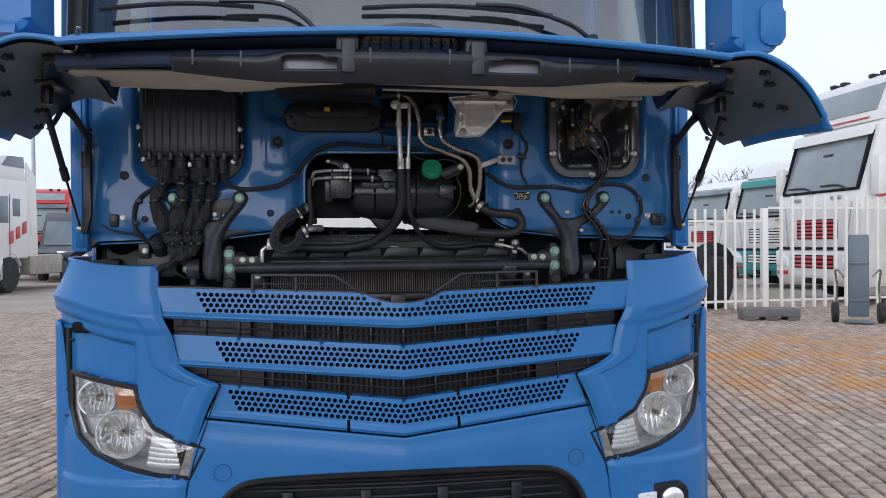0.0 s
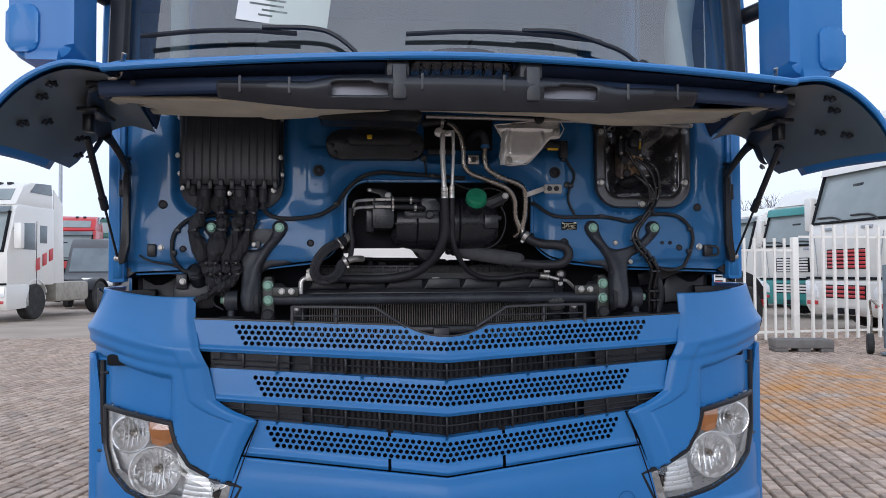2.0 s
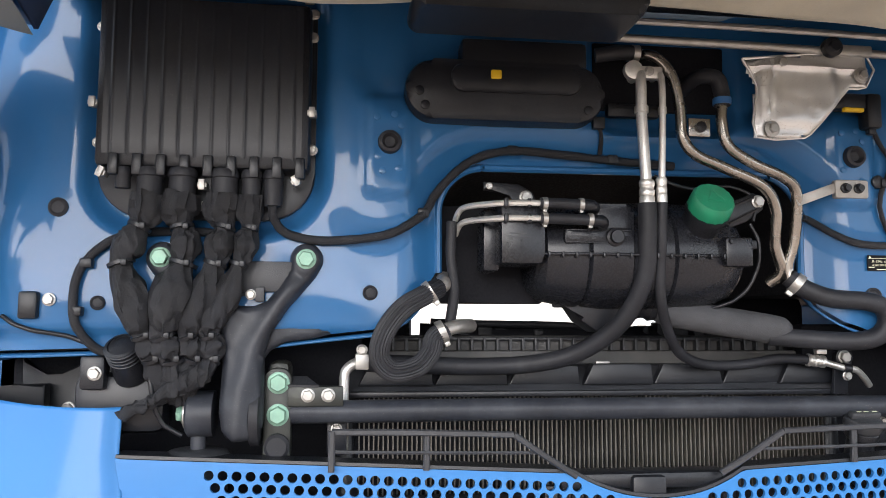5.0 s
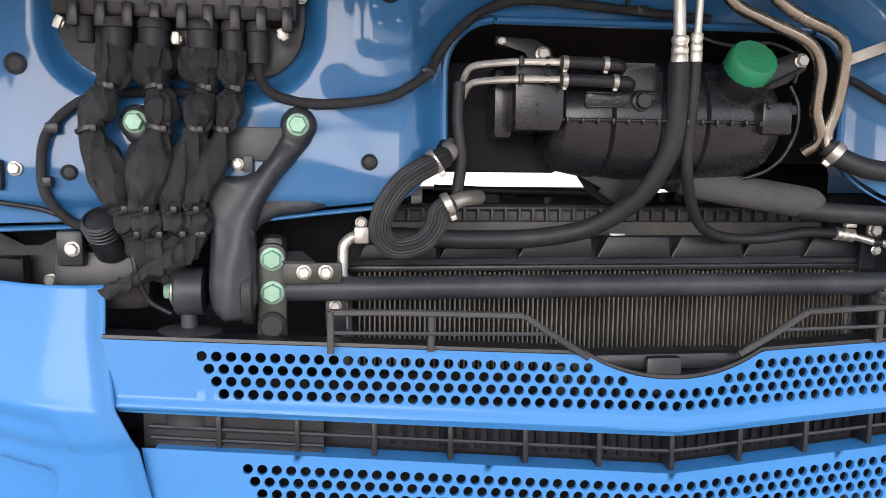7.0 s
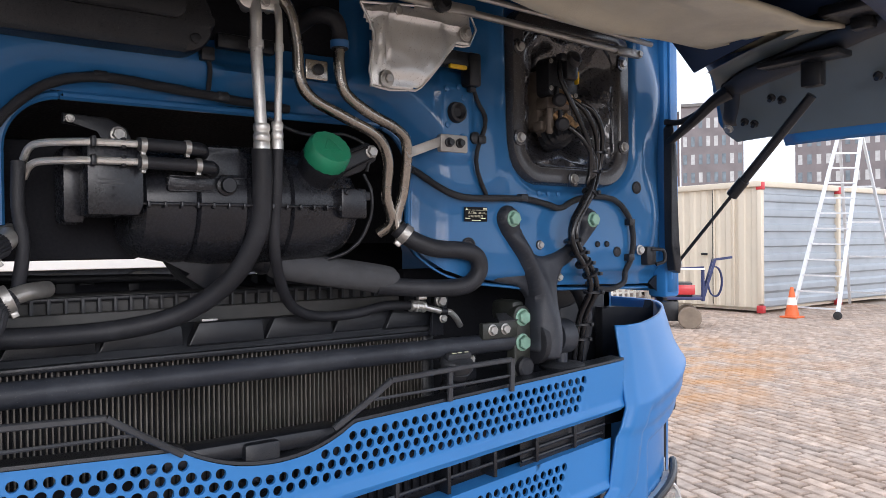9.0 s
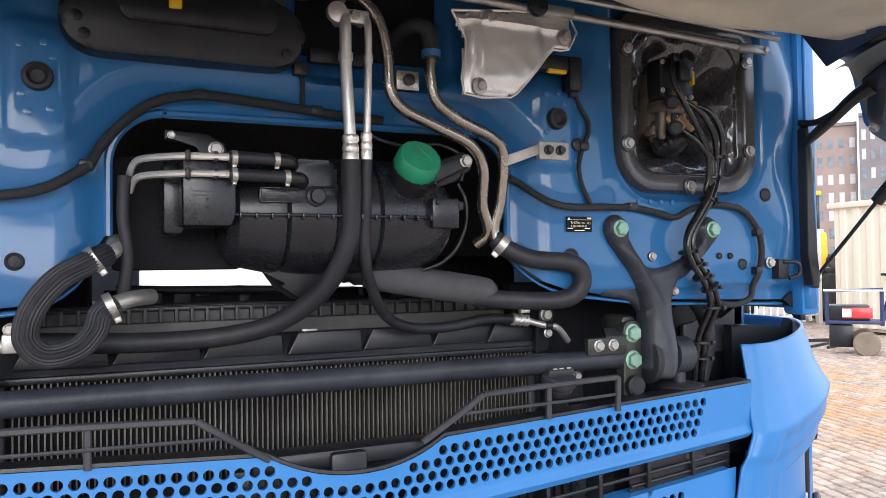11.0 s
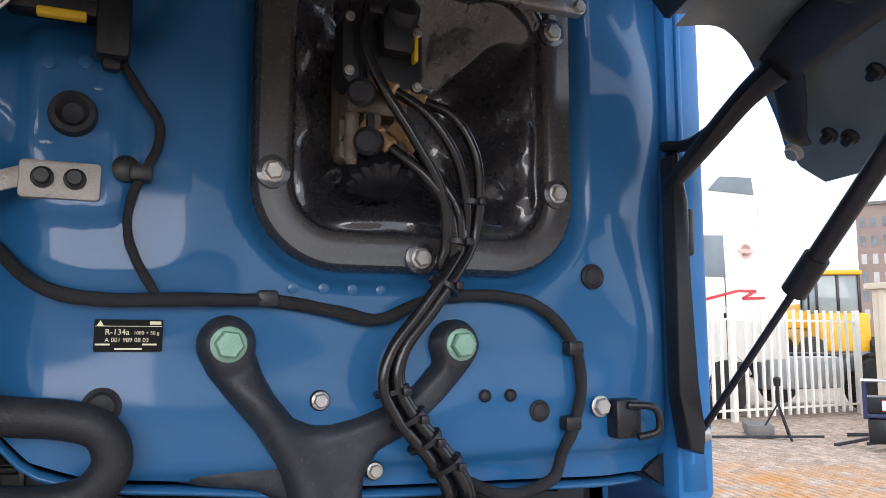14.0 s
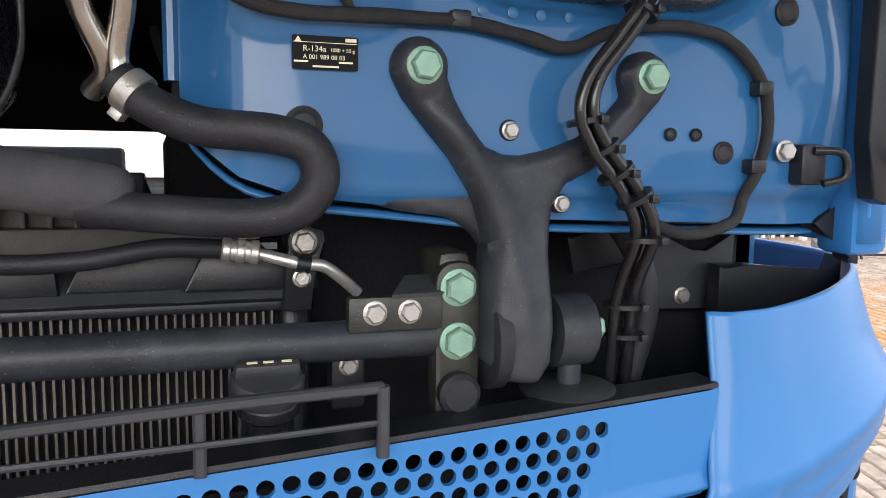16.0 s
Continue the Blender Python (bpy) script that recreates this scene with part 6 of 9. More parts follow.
# air-conditioning lines
for x, xb, r, rf, z0, label in ((0.010, 0.016, 0.0098, 0.0135, 1.607, "aluminium air-conditioning pipe"), (0.049, 0.043, 0.0062, 0.0098, 1.612, "thin aluminium air-conditioning pipe")):
    pipe = part("coolant_pipe", hose([(x, 0.385, 1.850), (x, 0.350, 1.848), (x, 0.340, 1.825), (x, 0.340, 1.77), ((x + xb) / 2, 0.338, 1.70), (xb, 0.337, 1.63)], r, sides=14), ALU, truck, label)
    part("ferrule", turned([(0, rf * 0.9), (0.003, rf), (0.010, rf), (0.012, rf * 0.9), (0.016, rf * 0.9), (0.018, rf), (0.026, rf), (0.028, rf * 0.9), (0.031, rf), (0.044, rf), (0.046, rf * 0.85)], (xb, 0.337, z0 + 0.045), (0, 0, -1), 18), ALU, pipe, "crimped aluminium ferrule")
    part("pipe_collar", turned([(0, r * 1.25), (0.012, r * 1.25)], (x, 0.340, 1.785), (0, 0, -1), 14), ALU, pipe)
bm = turned([(0, 0.017), (0.012, 0.017), (0.014, 0.012)], (-0.002, 0.352, 1.852), (0, -1, 0), 18)
box(bm, (-0.004, 0.345, 1.838), (0.055, 0.362, 1.862), 0.005)
pipe = part("pipe_block", bm, ALU, truck, "aluminium pipe connection block")
bolt_on((0.028, 0.345, 1.852), 0.007, pipe, ZINC)
part("line_hose", hose([(0.016, 0.337, 1.612), (0.018, 0.342, 1.55), (0.017, 0.36, 1.48), (-0.01, 0.40, 1.405), (-0.075, 0.45, 1.348), (-0.16, 0.48, 1.325), (-0.28, 0.49, 1.320), (-0.40, 0.49, 1.325), (-0.47, 0.485, 1.328)], 0.0165, sides=16), RUBBER, truck, "thick black rubber hose", 60)
part("line_hose", hose([(0.043, 0.337, 1.615), (0.044, 0.345, 1.55), (0.05, 0.37, 1.46), (0.078, 0.41, 1.395), (0.125, 0.46, 1.345), (0.19, 0.488, 1.322), (0.27, 0.492, 1.322), (0.34, 0.49, 1.333), (0.402, 0.489, 1.331)], 0.0098, sides=14), RUBBER, truck, "thin black rubber hose", 60)
pipe = part("line_end", hose([(-0.40, 0.49, 1.325), (-0.44, 0.485, 1.330), (-0.475, 0.478, 1.330), (-0.500, 0.472, 1.318), (-0.506, 0.472, 1.29), (-0.506, 0.472, 1.17)], 0.0095, sides=14), ALU, truck, "bent aluminium pipe end")
part("pipe_clip", bbox((-0.487, 0.458, 1.316), (-0.462, 0.48, 1.345), 0.003), ZINC, pipe)
bolt_on((-0.475, 0.46, 1.352), 0.008, pipe, ZINC)
pipe = part("line_end", hose([(0.385, 0.49, 1.332), (0.42, 0.488, 1.329), (0.455, 0.485, 1.320), (0.478, 0.484, 1.314), (0.500, 0.486, 1.311), (0.520, 0.492, 1.297), (0.540, 0.503, 1.279)], 0.0066, sides=14), ALU, truck, "bent aluminium pipe end")
part("ferrule", turned([(0, 0.0095), (0.002, 0.0125), (0.008, 0.0125), (0.010, 0.0108), (0.014, 0.0108), (0.016, 0.0125), (0.022, 0.0125), (0.024, 0.0108), (0.028, 0.0108), (0.030, 0.0125), (0.036, 0.0125), (0.038, 0.008)], (0.398, 0.489, 1.331), (1, -0.05, -0.12), 20), ALU, pipe, "crimped aluminium ferrule")
part("ferrule_tab", bbox((0.414, 0.478, 1.342), (0.436, 0.49, 1.352), 0.002), ALU, pipe)
part("clip_stay", prism([(0.458, 1.262), (0.492, 1.262), (0.490, 1.30), (0.506, 1.335), (0.503, 1.348), (0.484, 1.354), (0.465, 1.344), (0.464, 1.31)], 0.498, 0.506, 0.003), PLASTIC, pipe, "black steel stay")
part("pipe_clip", turned([(-0.007, 0.0075), (-0.007, 0.0105), (0.007, 0.0105), (0.007, 0.0075)], (0.479, 0.484, 1.314), (1, 0, -0.2), 16), PLASTIC, pipe, "black pipe clip")
part("washer", turned([(0, 0.017), (0.004, 0.017), (0.005, 0.013)], (0.482, 0.498, 1.336), (0, -1, 0), 20), PLASTIC, pipe)
bolt_on((0.482, 0.494, 1.336), 0.0105, pipe, ZINC)
bolt_on((0.477, 0.480, 1.300), 0.0075, pipe, ZINC)

# steel heater pipes and coolant hoses
P1 = [(0.000, 0.40, 1.892), (0.040, 0.365, 1.888), (0.072, 0.352, 1.850), (0.086, 0.350, 1.79), (0.090, 0.350, 1.735), (0.115, 0.352, 1.704), (0.176, 0.358, 1.681), (0.250, 0.366, 1.652), (0.280, 0.378, 1.610), (0.286, 0.395, 1.55), (0.305, 0.408, 1.500), (0.290, 0.43, 1.478)]
P2 = [(0.167, 0.352, 1.800), (0.165, 0.350, 1.765), (0.176, 0.350, 1.722), (0.222, 0.352, 1.692), (0.290, 0.362, 1.668), (0.318, 0.372, 1.640), (0.322, 0.39, 1.56), (0.314, 0.402, 1.51), (0.318, 0.402, 1.482)]
for pts in (P1, P2):
    part("heater_pipe", hose(pts, 0.0102, sides=14), STEEL, truck, "tarnished steel heater pipe", 60)
part("heater_hose", hose([(0.12, 0.42, 1.842), (0.135, 0.38, 1.855), (0.158, 0.356, 1.848), (0.167, 0.352, 1.82), (0.167, 0.351, 1.795)], 0.0145, sides=14), RUBBER, truck, "short black rubber elbow")
clamp_ring((0.167, 0.351, 1.803), (0, 0, 1), 0.0150, truck, mat("blue_clamp", (0.03, 0.12, 0.3), 0.4))
part("heater_hose", hose([(-0.06, 0.38, 1.888), (-0.02, 0.37, 1.892), (0.02, 0.368, 1.892)], 0.0135, sides=14), RUBBER, truck, "short black rubber hose")
clamp_ring((0.012, 0.370, 1.892), (1, 0, 0), 0.014, truck)
bm = bbox((0.104, 0.355, 1.738), (0.146, 0.360, 1.772), 0.002)
br = part("pipe_tab", bm, STEEL, truck, "small steel pipe tab")
part("nut", turned([(0, 0.010), (0.006, 0.010), (0.008, 0.006)], (0.126, 0.355, 1.755), (0, -1, 0), 12), PLASTIC, br)
part("coolant_hose", hose([(0.313, 0.400, 1.488), (0.335, 0.391, 1.468), (0.378, 0.374, 1.449), (0.438, 0.360, 1.443), (0.468, 0.356, 1.432), (0.477, 0.357, 1.405), (0.460, 0.362, 1.380), (0.425, 0.372, 1.371), (0.37, 0.39, 1.372), (0.28, 0.42, 1.378)], 0.0172, sides=16), RUBBER, truck, "bent black rubber coolant hose", 60)
clamp_ring((0.326, 0.395, 1.476), (0.72, -0.30, -0.62), 0.0185, truck, ZINC, 0.015)
foam = sweep(bmesh.new(), [(0.075, 0.45, 1.428, 0.022), (0.09, 0.447, 1.425, 0.027), (0.16, 0.44, 1.412, 0.0275), (0.25, 0.43, 1.398, 0.0275), (0.305, 0.422, 1.388, 0.027), (0.322, 0.42, 1.386, 0.018)], 0.026, sides=18, steps=5)
part("foam_sleeve", foam, FOAM, truck, "dark foam pipe sleeve", 60)
part("pipe_joint", turned([(0, 0.022), (0.01, 0.026), (0.02, 0.022), (0.03, 0.026), (0.045, 0.022)], (0.035, 0.46, 1.437), (1, -0.2, -0.2), 18), PLASTIC, truck)
hl = part("coolant_hose", hose([(-0.345, 0.390, 1.462), (-0.372, 0.366, 1.448), (-0.41, 0.352, 1.425), (-0.440, 0.350, 1.385), (-0.448, 0.354, 1.345), (-0.425, 0.358, 1.320), (-0.385, 0.362, 1.327), (-0.362, 0.368, 1.350), (-0.353, 0.376, 1.375), (-0.335, 0.385, 1.388)], 0.0178, sides=44, steps=10, flute=0.09), RUBBER, truck, "black coolant hose in a loop with lengthwise ribs", 18)
clamp_ring((-0.362, 0.374, 1.454), (0.8, -0.1, 0.55), 0.0185, hl)
clamp_ring((-0.340, 0.382, 1.386), (0.85, 0, 0.4), 0.0185, hl)
part("pipe_stub", hose([(-0.336, 0.385, 1.388), (-0.31, 0.40, 1.395), (-0.28, 0.44, 1.396)], 0.0125, sides=14), ZINC, hl, "metal pipe stub")
part("pipe_stub", hose([(-0.352, 0.384, 1.458), (-0.335, 0.40, 1.470), (-0.330, 0.44, 1.480)], 0.0145, sides=14), ZINC, hl, "metal pipe stub")
cable([(-0.32, 0.75, 1.402), (-0.2, 0.74, 1.398), (-0.05, 0.74, 1.396), (0.06, 0.72, 1.39)], 0.008, "black cable over the engine", RUBBER)

# blower housing and heat shield
bm = prism(rounded(-0.408, -0.055, 1.752, 1.858, 0.048, 8), 0.345, 0.41, 0.012)
hv = part("air_duct_cover", bm, PLASTIC, truck, "black moulded air duct cover with an orange tag")
part("duct_recess", prism(rounded(-0.33, -0.10, 1.80, 1.85, 0.02, 6), 0.338, 0.347, 0.006), PLASTIC, hv)
part("orange_tag", bbox((-0.262, 0.330, 1.822), (-0.243, 0.338, 1.838), 0.003), YELLOW, hv, "orange plastic tag")
for x, z in ((-0.385, 1.80), (-0.375, 1.775), (-0.085, 1.775)):
    part("duct_screw", turned([(0, 0.008), (0.003, 0.008), (0.004, 0.005)], (x, 0.345, z), (0, -1, 0), 14), PLASTIC, hv)
part("duct_neck", bbox((-0.31, 0.36, 1.85), (-0.08, 0.41, 1.905), 0.01), PLASTIC, hv)
bm = bbox((-0.04, 0.375, 1.775), (0.06, 0.395, 1.80), 0.005)
part("pipe_support", bm, PLASTIC, truck, "black pipe support")
# a near-black slab stands for the shaded opening here
part("bay_recess", bbox((-0.05, 0.425, 1.80), (0.21, 0.45, 1.93), 0.004), DARK, truck, "shade-black slab for the opening above the pipes")
cable(walled([(-0.058, 1.765), (-0.05, 1.745), (-0.044, 1.712)], 0.006), 0.004)
part("cable_clip", bbox((-0.066, 0.375, 1.752), (-0.044, 0.395, 1.774), 0.003), PLASTIC, firewall)

SH = [(0.208, 1.885), (0.47, 1.905), (0.468, 1.842), (0.43, 1.838), (0.395, 1.80), (0.345, 1.750), (0.315, 1.742), (0.232, 1.742), (0.232, 1.80), (0.236, 1.838)]
bm = bmesh.new()
grid(bm, span(0.2, 0.475, 44), span(1.735, 1.91, 28), lambda u, v: (u, 0.338 - 0.006 * ease(sd_round(u, v, 0.25, 0.40, 1.765, 1.88, 0.03), 0.012, -0.01) + 0.005 * ease(abs(u - 0.262 - 0.1 * (v - 1.8)), 0.006, 0.0) + 0.007 * ease(u, 0.245, 0.238) - 0.005 * ease(abs(v - 1.872), 0.008, 0.0) + 0.0016 * noise.noise(Vector((u * 40, 1, v * 40))), v), lambda u, v: inside(u, v, SH))
shield = part("heat_shield", bm, SHIELD, truck, "dented aluminium heat shield", 50)
thicken(shield, 0.002)
part("shield_edge", sweep(bmesh.new(), [(x, 0.338, z) for x, z in SH + SH[:1]], 0.0026, sides=6, steps=2), SHIELD, shield)
for x, z in ((0.262, 1.756), (0.455, 1.862), (0.285, 1.878)):
    part("washer", turned([(0, 0.015), (0.002, 0.015), (0.003, 0.011)], (x, 0.3325, z), (0, -1, 0), 20), ZINC, shield)
    bolt_on((x, 0.330, z), 0.0085, shield, ZINC)
for k in range(3):
    m = Matrix.Translation((0.333, 0.3305, 1.828 + 0.007 * k)) @ pose(0, 0, 0, 0, -10, 0)
    part("stamp_mark", bbox((0.0, 0, 0), (0.035, 0.001, 0.003), 0, m), PAPER, shield)
for ob in [shield] + list(shield.children):
    ob.data.transform(Matrix.Translation((0.251, 0, 1.751)) @ Matrix.Diagonal((0.922, 1, 1.0, 1)) @ Matrix.Translation((-0.262, 0, -1.756)))
rod = part("linkage_rod", hose([(-0.05, 0.335, 1.907), (0.3, 0.333, 1.902), (0.6, 0.338, 1.897), (0.95, 0.350, 1.890)], 0.0075, sides=12), ZINC, truck, "bright steel linkage rod")
part("rod_lever", bbox((0.345, 0.318, 1.889), (0.445, 0.330, 1.910), 0.005), ZINC, rod, "flat steel lever")
part("rod_end", turned([(0, 0.018), (0.012, 0.018), (0.014, 0.012), (0.02, 0.010)], (0.362, 0.322, 1.901), (0, -1, 0), 20), PLASTIC, rod)
part("rod_trim", hose([(-0.06, 0.30, 1.925), (0.3, 0.298, 1.921), (0.7, 0.302, 1.913), (0.95, 0.31, 1.906)], 0.006, sides=8), ZINC, rod, "bright steel trim strip")
part("rod_eye", bbox((0.87, 0.338, 1.881), (0.952, 0.354, 1.900), 0.004), ZINC, rod)
bolt_on((0.945, 0.340, 1.890), 0.007, rod, ZINC)

# ---- raised service flap ----


def flap_edge(x):
    a = abs(x)
    return -0.385 + 0.03 * (a / 0.95) ** 2, 1.928 - 0.042 * (a / 0.92) ** 1.6


def flap_skin(u, v):
    """u across, v from the front edge (0) back to the hinge (1)."""
    ye, ze = flap_edge(u)
    y = ye + (0.30 - ye) * v
    zh = 1.965
    z = ze + (zh - ze) * v + 0.045 * math.sin(math.pi * v) + 0.010 * math.sin(2 * math.pi * v)
    return u, y, z


bm = bmesh.new()
grid(bm, span(-0.955, 0.955, 60), span(0, 1, 16), flap_skin)
flap = thicken(part("service_flap", bm, BLUE, truck, "raised blue service flap with a dark inner side", 60), 0.012)
bm = sweep(bmesh.new(), [(x, flap_edge(x)[0], flap_edge(x)[1]) for x in span(-0.955, 0.955, 24)], 0.0095, sides=8, steps=2)
part("flap_edge", bm, BLUE, flap, "blue rolled edge")
bm = bmesh.new()
grid(bm, span(-0.95, 0.95, 60), span(0.03, 0.98, 20), lambda u, v: (u, flap_skin(u, v)[1], flap_skin(u, v)[2] - 0.018 - 0.014 * math.sin(math.pi * v)))
part("inner_panel", bm, BLUE_MATT, flap, "dark navy inner panel", 60)
# inner crossbar with slots


def crossbar_at(u, v):
    a = abs(u)
    low = lerp(a, [0, 0.30, 0.40, 0.52, 0.66], [1.786, 1.788, 1.792, 1.806, 1.826])
    top = lerp(a, [0, 0.34, 0.42, 0.52, 0.66], [1.872, 1.868, 1.850, 1.852, 1.852])
    z = low + (top - low) * v
    return u, -0.392 + 0.05 * (u / 0.66) ** 2 + 0.030 * (1 - v) ** 2 + 0.030 * ease(v, 0.75, 1.0), z


bm = bmesh.new()
grid(bm, span(-0.66, 0.66, 132), span(0, 1, 24), crossbar_at, lambda u, v: not (0.21 < abs(u) < 0.365 and 1.819 < crossbar_at(u, v)[2] < 1.847))
bar_ = thicken(part("crossbar", bm, LIDBLACK, flap, "dark grey plastic crossbar with two slots", 60), 0.012, 1)
for s in (-1, 1):
    part("slot_plate", bbox((min(s * 0.20, s * 0.38), -0.355, 1.80), (max(s * 0.20, s * 0.38), -0.350, 1.86), 0.002), SLOTGREY, bar_, "pale grey plate behind the slot")
for x in (-0.60, -0.47, -0.12, 0.1, 0.45, 0.60):
    p = crossbar_at(x, 0.75)
    part("crossbar_rib", bbox((x - 0.004, p[1] - 0.012, p[2] - 0.02), (x + 0.004, p[1], p[2] + 0.025), 0.002), PLASTIC_GREY, bar_)
for s in (-1, 1):
    bm = bbox((min(s * 0.160, s * 0.200), -0.398, 1.805), (max(s * 0.160, s * 0.200), -0.36, 1.90), 0.008)
    box(bm, (min(s * 0.150, s * 0.215), -0.36, 1.87), (max(s * 0.150, s * 0.215), -0.22, 1.925), 0.010)
    part("crossbar_post", bm, PLASTIC_GREY, flap, "grey plastic post")
    part("flap_tube", sweep(bmesh.new(), [(s * 0.20, -0.30, 1.872), (s * 0.5, -0.27, 1.868), (s * 0.8, -0.24, 1.864), (s * 1.0, -0.20, 1.862)], 0.022, sides=12, steps=4, square=0.5), BLUE_MATT, flap, "dark blue box rail along the flap")
    for x in (0.36, 0.55, 0.74, 0.90):
        part("rail_screw", turned([(0, 0.008), (0.003, 0.008), (0.004, 0.004)], (s * x, -0.285 + 0.03 * x, 1.866), (0, -1, -0.3), 12), PLASTIC, flap)
bm = bmesh.new()
lathe(bm, [(0, 0.15), (0.012, 0.15), (0.016, 0.14)], (0, -0.27, 1.925), (0, -0.25, -1), 36)
for v in bm.verts:
    v.co.y = -0.27 + (v.co.y + 0.27) * 0.5
part("sensor_cover", bm, GLOSSBLACK, flap, "oval black cover")
for k in range(9):
    x = -0.12 + k * 0.03
    part("cover_slat", bbox((x, -0.33, 1.904), (x + 0.005, -0.22, 1.912), 0.001), PLASTIC, flap)
# beige liner
bm = bmesh.new()


def liner(u, v):
    a = abs(u)
    y = -0.12 + 0.34 * v + 0.02 * math.sin(3 * u) + 0.03 * ease(a, 0.75, 0.95)
    z = 1.888 - 0.032 * ease(a, 0.05, 0.62) + 0.006 * math.sin(math.pi * v) + 0.055 * ease(v, 0.72, 1.0) + 0.008 * noise.noise(Vector((u * 5, v * 2.5, 0.3))) - 0.004 * math.cos(u * 9)
    z -= 0.014 * ease(sd_round(u, y, -0.60, -0.18, -0.06, 0.10, 0.05), 0.03, -0.02) - 0.012 * ease(sd_round(u, y, 0.30, 0.70, -0.02, 0.12, 0.05), 0.03, -0.02)
    return u, y, z + 0.012 * (a / 1.0) ** 3


bm2 = grid(bm, span(-1.03, 1.03, 110), span(0, 1, 26), liner, lambda u, v: not (any(sd_round(abs(u), liner(u, v)[1], 0.93, 1.0, y0, y0 + 0.045, 0.02) < 0 for y0 in (-0.02, 0.07))))
thicken(part("foam_liner", bm2, BEIGE, flap, "beige moulded foam liner", 60), 0.010)
part("foam_pad", prism(rounded(-0.42, -0.085, 1.834, 1.876, 0.018, 5), 0.06, 0.17, 0.01), PLASTIC, flap, "dark foam pad")
part("liner_strap", sweep(bmesh.new(), [(-0.63, -0.02, 1.875), (-0.5, -0.03, 1.868), (-0.42, -0.03, 1.873), (-0.3, -0.03, 1.866), (-0.16, -0.02, 1.872)], 0.0055, sides=8, steps=4), RUBBER, flap, "thin black strap")
# hinge strip behind
part("hinge_strip", bbox((-1.0, 0.27, 1.95), (1.0, 0.33, 1.99), 0.01), PLASTIC, flap, "black hinge strip")


WING = spline([(0.955, 1.895), (1.05, 1.902), (1.14, 1.862), (1.21, 1.795), (1.265, 1.712)], 6)
for s in (-1, 1):
    bm = bmesh.new()
    us = span(0, len(WING) - 1, len(WING) - 1)

    def wing_at(u, v, drop=0.0):
        x, z = WING[int(round(u))]
        k = u / (len(WING) - 1)
        yf = -0.335 - 0.015 * k + 0.05 * max(k - 0.8, 0)
        yb = lerp(k, [0, 0.25, 0.6, 0.9, 1.0], [0.20, 0.237, 0.30, 0.335, 0.31])
        return s * x, yf + (yb - yf) * v, z - drop - 0.068 * (1 - k) * v * v + 0.012 * k * v + 0.01 * math.sin(math.pi * v)
    grid(bm, us, span(0, 1, 14), wing_at)
    wing = part("flap_corner", bm, BLUE, flap, "curved blue corner of the service flap", 60)
    bm = bmesh.new()
    grid(bm, us, span(0.02, 0.98, 14), lambda u, v: wing_at(u, v, 0.020))
    part("corner_inside", bm, SKINBACK, flap, "grey unpainted inner side", 60)
    part("corner_edge", sweep(bmesh.new(), [wing_at(u, 0.0, 0.004) for u in us[::3]], 0.008, sides=8, steps=3), BLUE, flap, "blue rolled edge")
    bm = bmesh.new()
    grid(bm, span(0, 1, 4), span(0.0, 0.80, 12), lambda u, v: (wing_at(us[-1], v)[0] + s * 0.026 * u, wing_at(us[-1], v)[1], wing_at(us[-1], v)[2] - 0.040 * u))
    thicken(part("corner_flange", bm, BLUE, flap, "blue overhanging edge", 60), 0.008)
    bm = sweep(bmesh.new(), [(s * 1.02, -0.20, 1.862, 0.020), (s * 1.06, -0.08, 1.858, 0.026), (s * 1.10, 0.06, 1.840, 0.030), (s * 1.118, 0.16, 1.826, 0.030), (s * 1.128, 0.23, 1.806, 0.024)], 0.03, sides=12, steps=5, flat=0.28, up=(0.5 * s, 0, 0.8), square=0.7)
    sweep(bm, [(s * 1.128, 0.22, 1.810, 0.020), (s * 1.155, 0.24, 1.775, 0.018), (s * 1.180, 0.262, 1.748, 0.016), (s * 1.196, 0.268, 1.738, 0.014)], 0.02, sides=12, steps=4, flat=0.25, up=(0.7 * s, 0, 0.7))
    brk = part("hinge_bracket", bm, LIDBLACK, flap, "black pressed hinge bracket on the flap corner")
    bolt_on((s * 1.186, 0.268, 1.728), 0.009, brk, ZINC, (-0.75 * s, 0, -0.66))
    bm = bmesh.new()
    for k in range(14):
        va, vb = k / 14, (k + 1) / 14
        a0, b0 = Vector(flap_skin(s * 0.955, va)), Vector(flap_skin(s * 0.955, vb))
        a1, b1 = Vector(wing_at(0, va, 0.004)), Vector(wing_at(0, vb, 0.004))
        bm.faces.new([bm.verts.new(v) for v in (a0, b0, b1 + Vector((s * 0.004, 0, 0)), a1 + Vector((s * 0.004, 0, 0)))])
    bmesh.ops.remove_doubles(bm, verts=bm.verts, dist=0.0004)
    thicken(part("side_web", bm, BLUE_MATT, flap, "dark navy web between flap and corner", 60), 0.006)
    # hinge arm from the cab to the flap, gas strut
    arm = part("hinge_arm", sweep(bmesh.new(), [(s * 1.092, 0.372, 1.700, 0.009), (s * 1.092, 0.345, 1.716, 0.010), (s * 1.098, 0.30, 1.748, 0.0115), (s * 1.112, 0.26, 1.784, 0.013), (s * 1.122, 0.225, 1.804, 0.017)], 0.016, sides=12, steps=5, square=0.4), PLASTIC, truck, "black bent hinge arm")
    part("arm_link", hose([(s * 1.094, 0.385, 1.752), (s * 1.104, 0.345, 1.748), (s * 1.114, 0.29, 1.770), (s * 1.122, 0.24, 1.795)], 0.0075, sides=8), PLASTIC, arm)
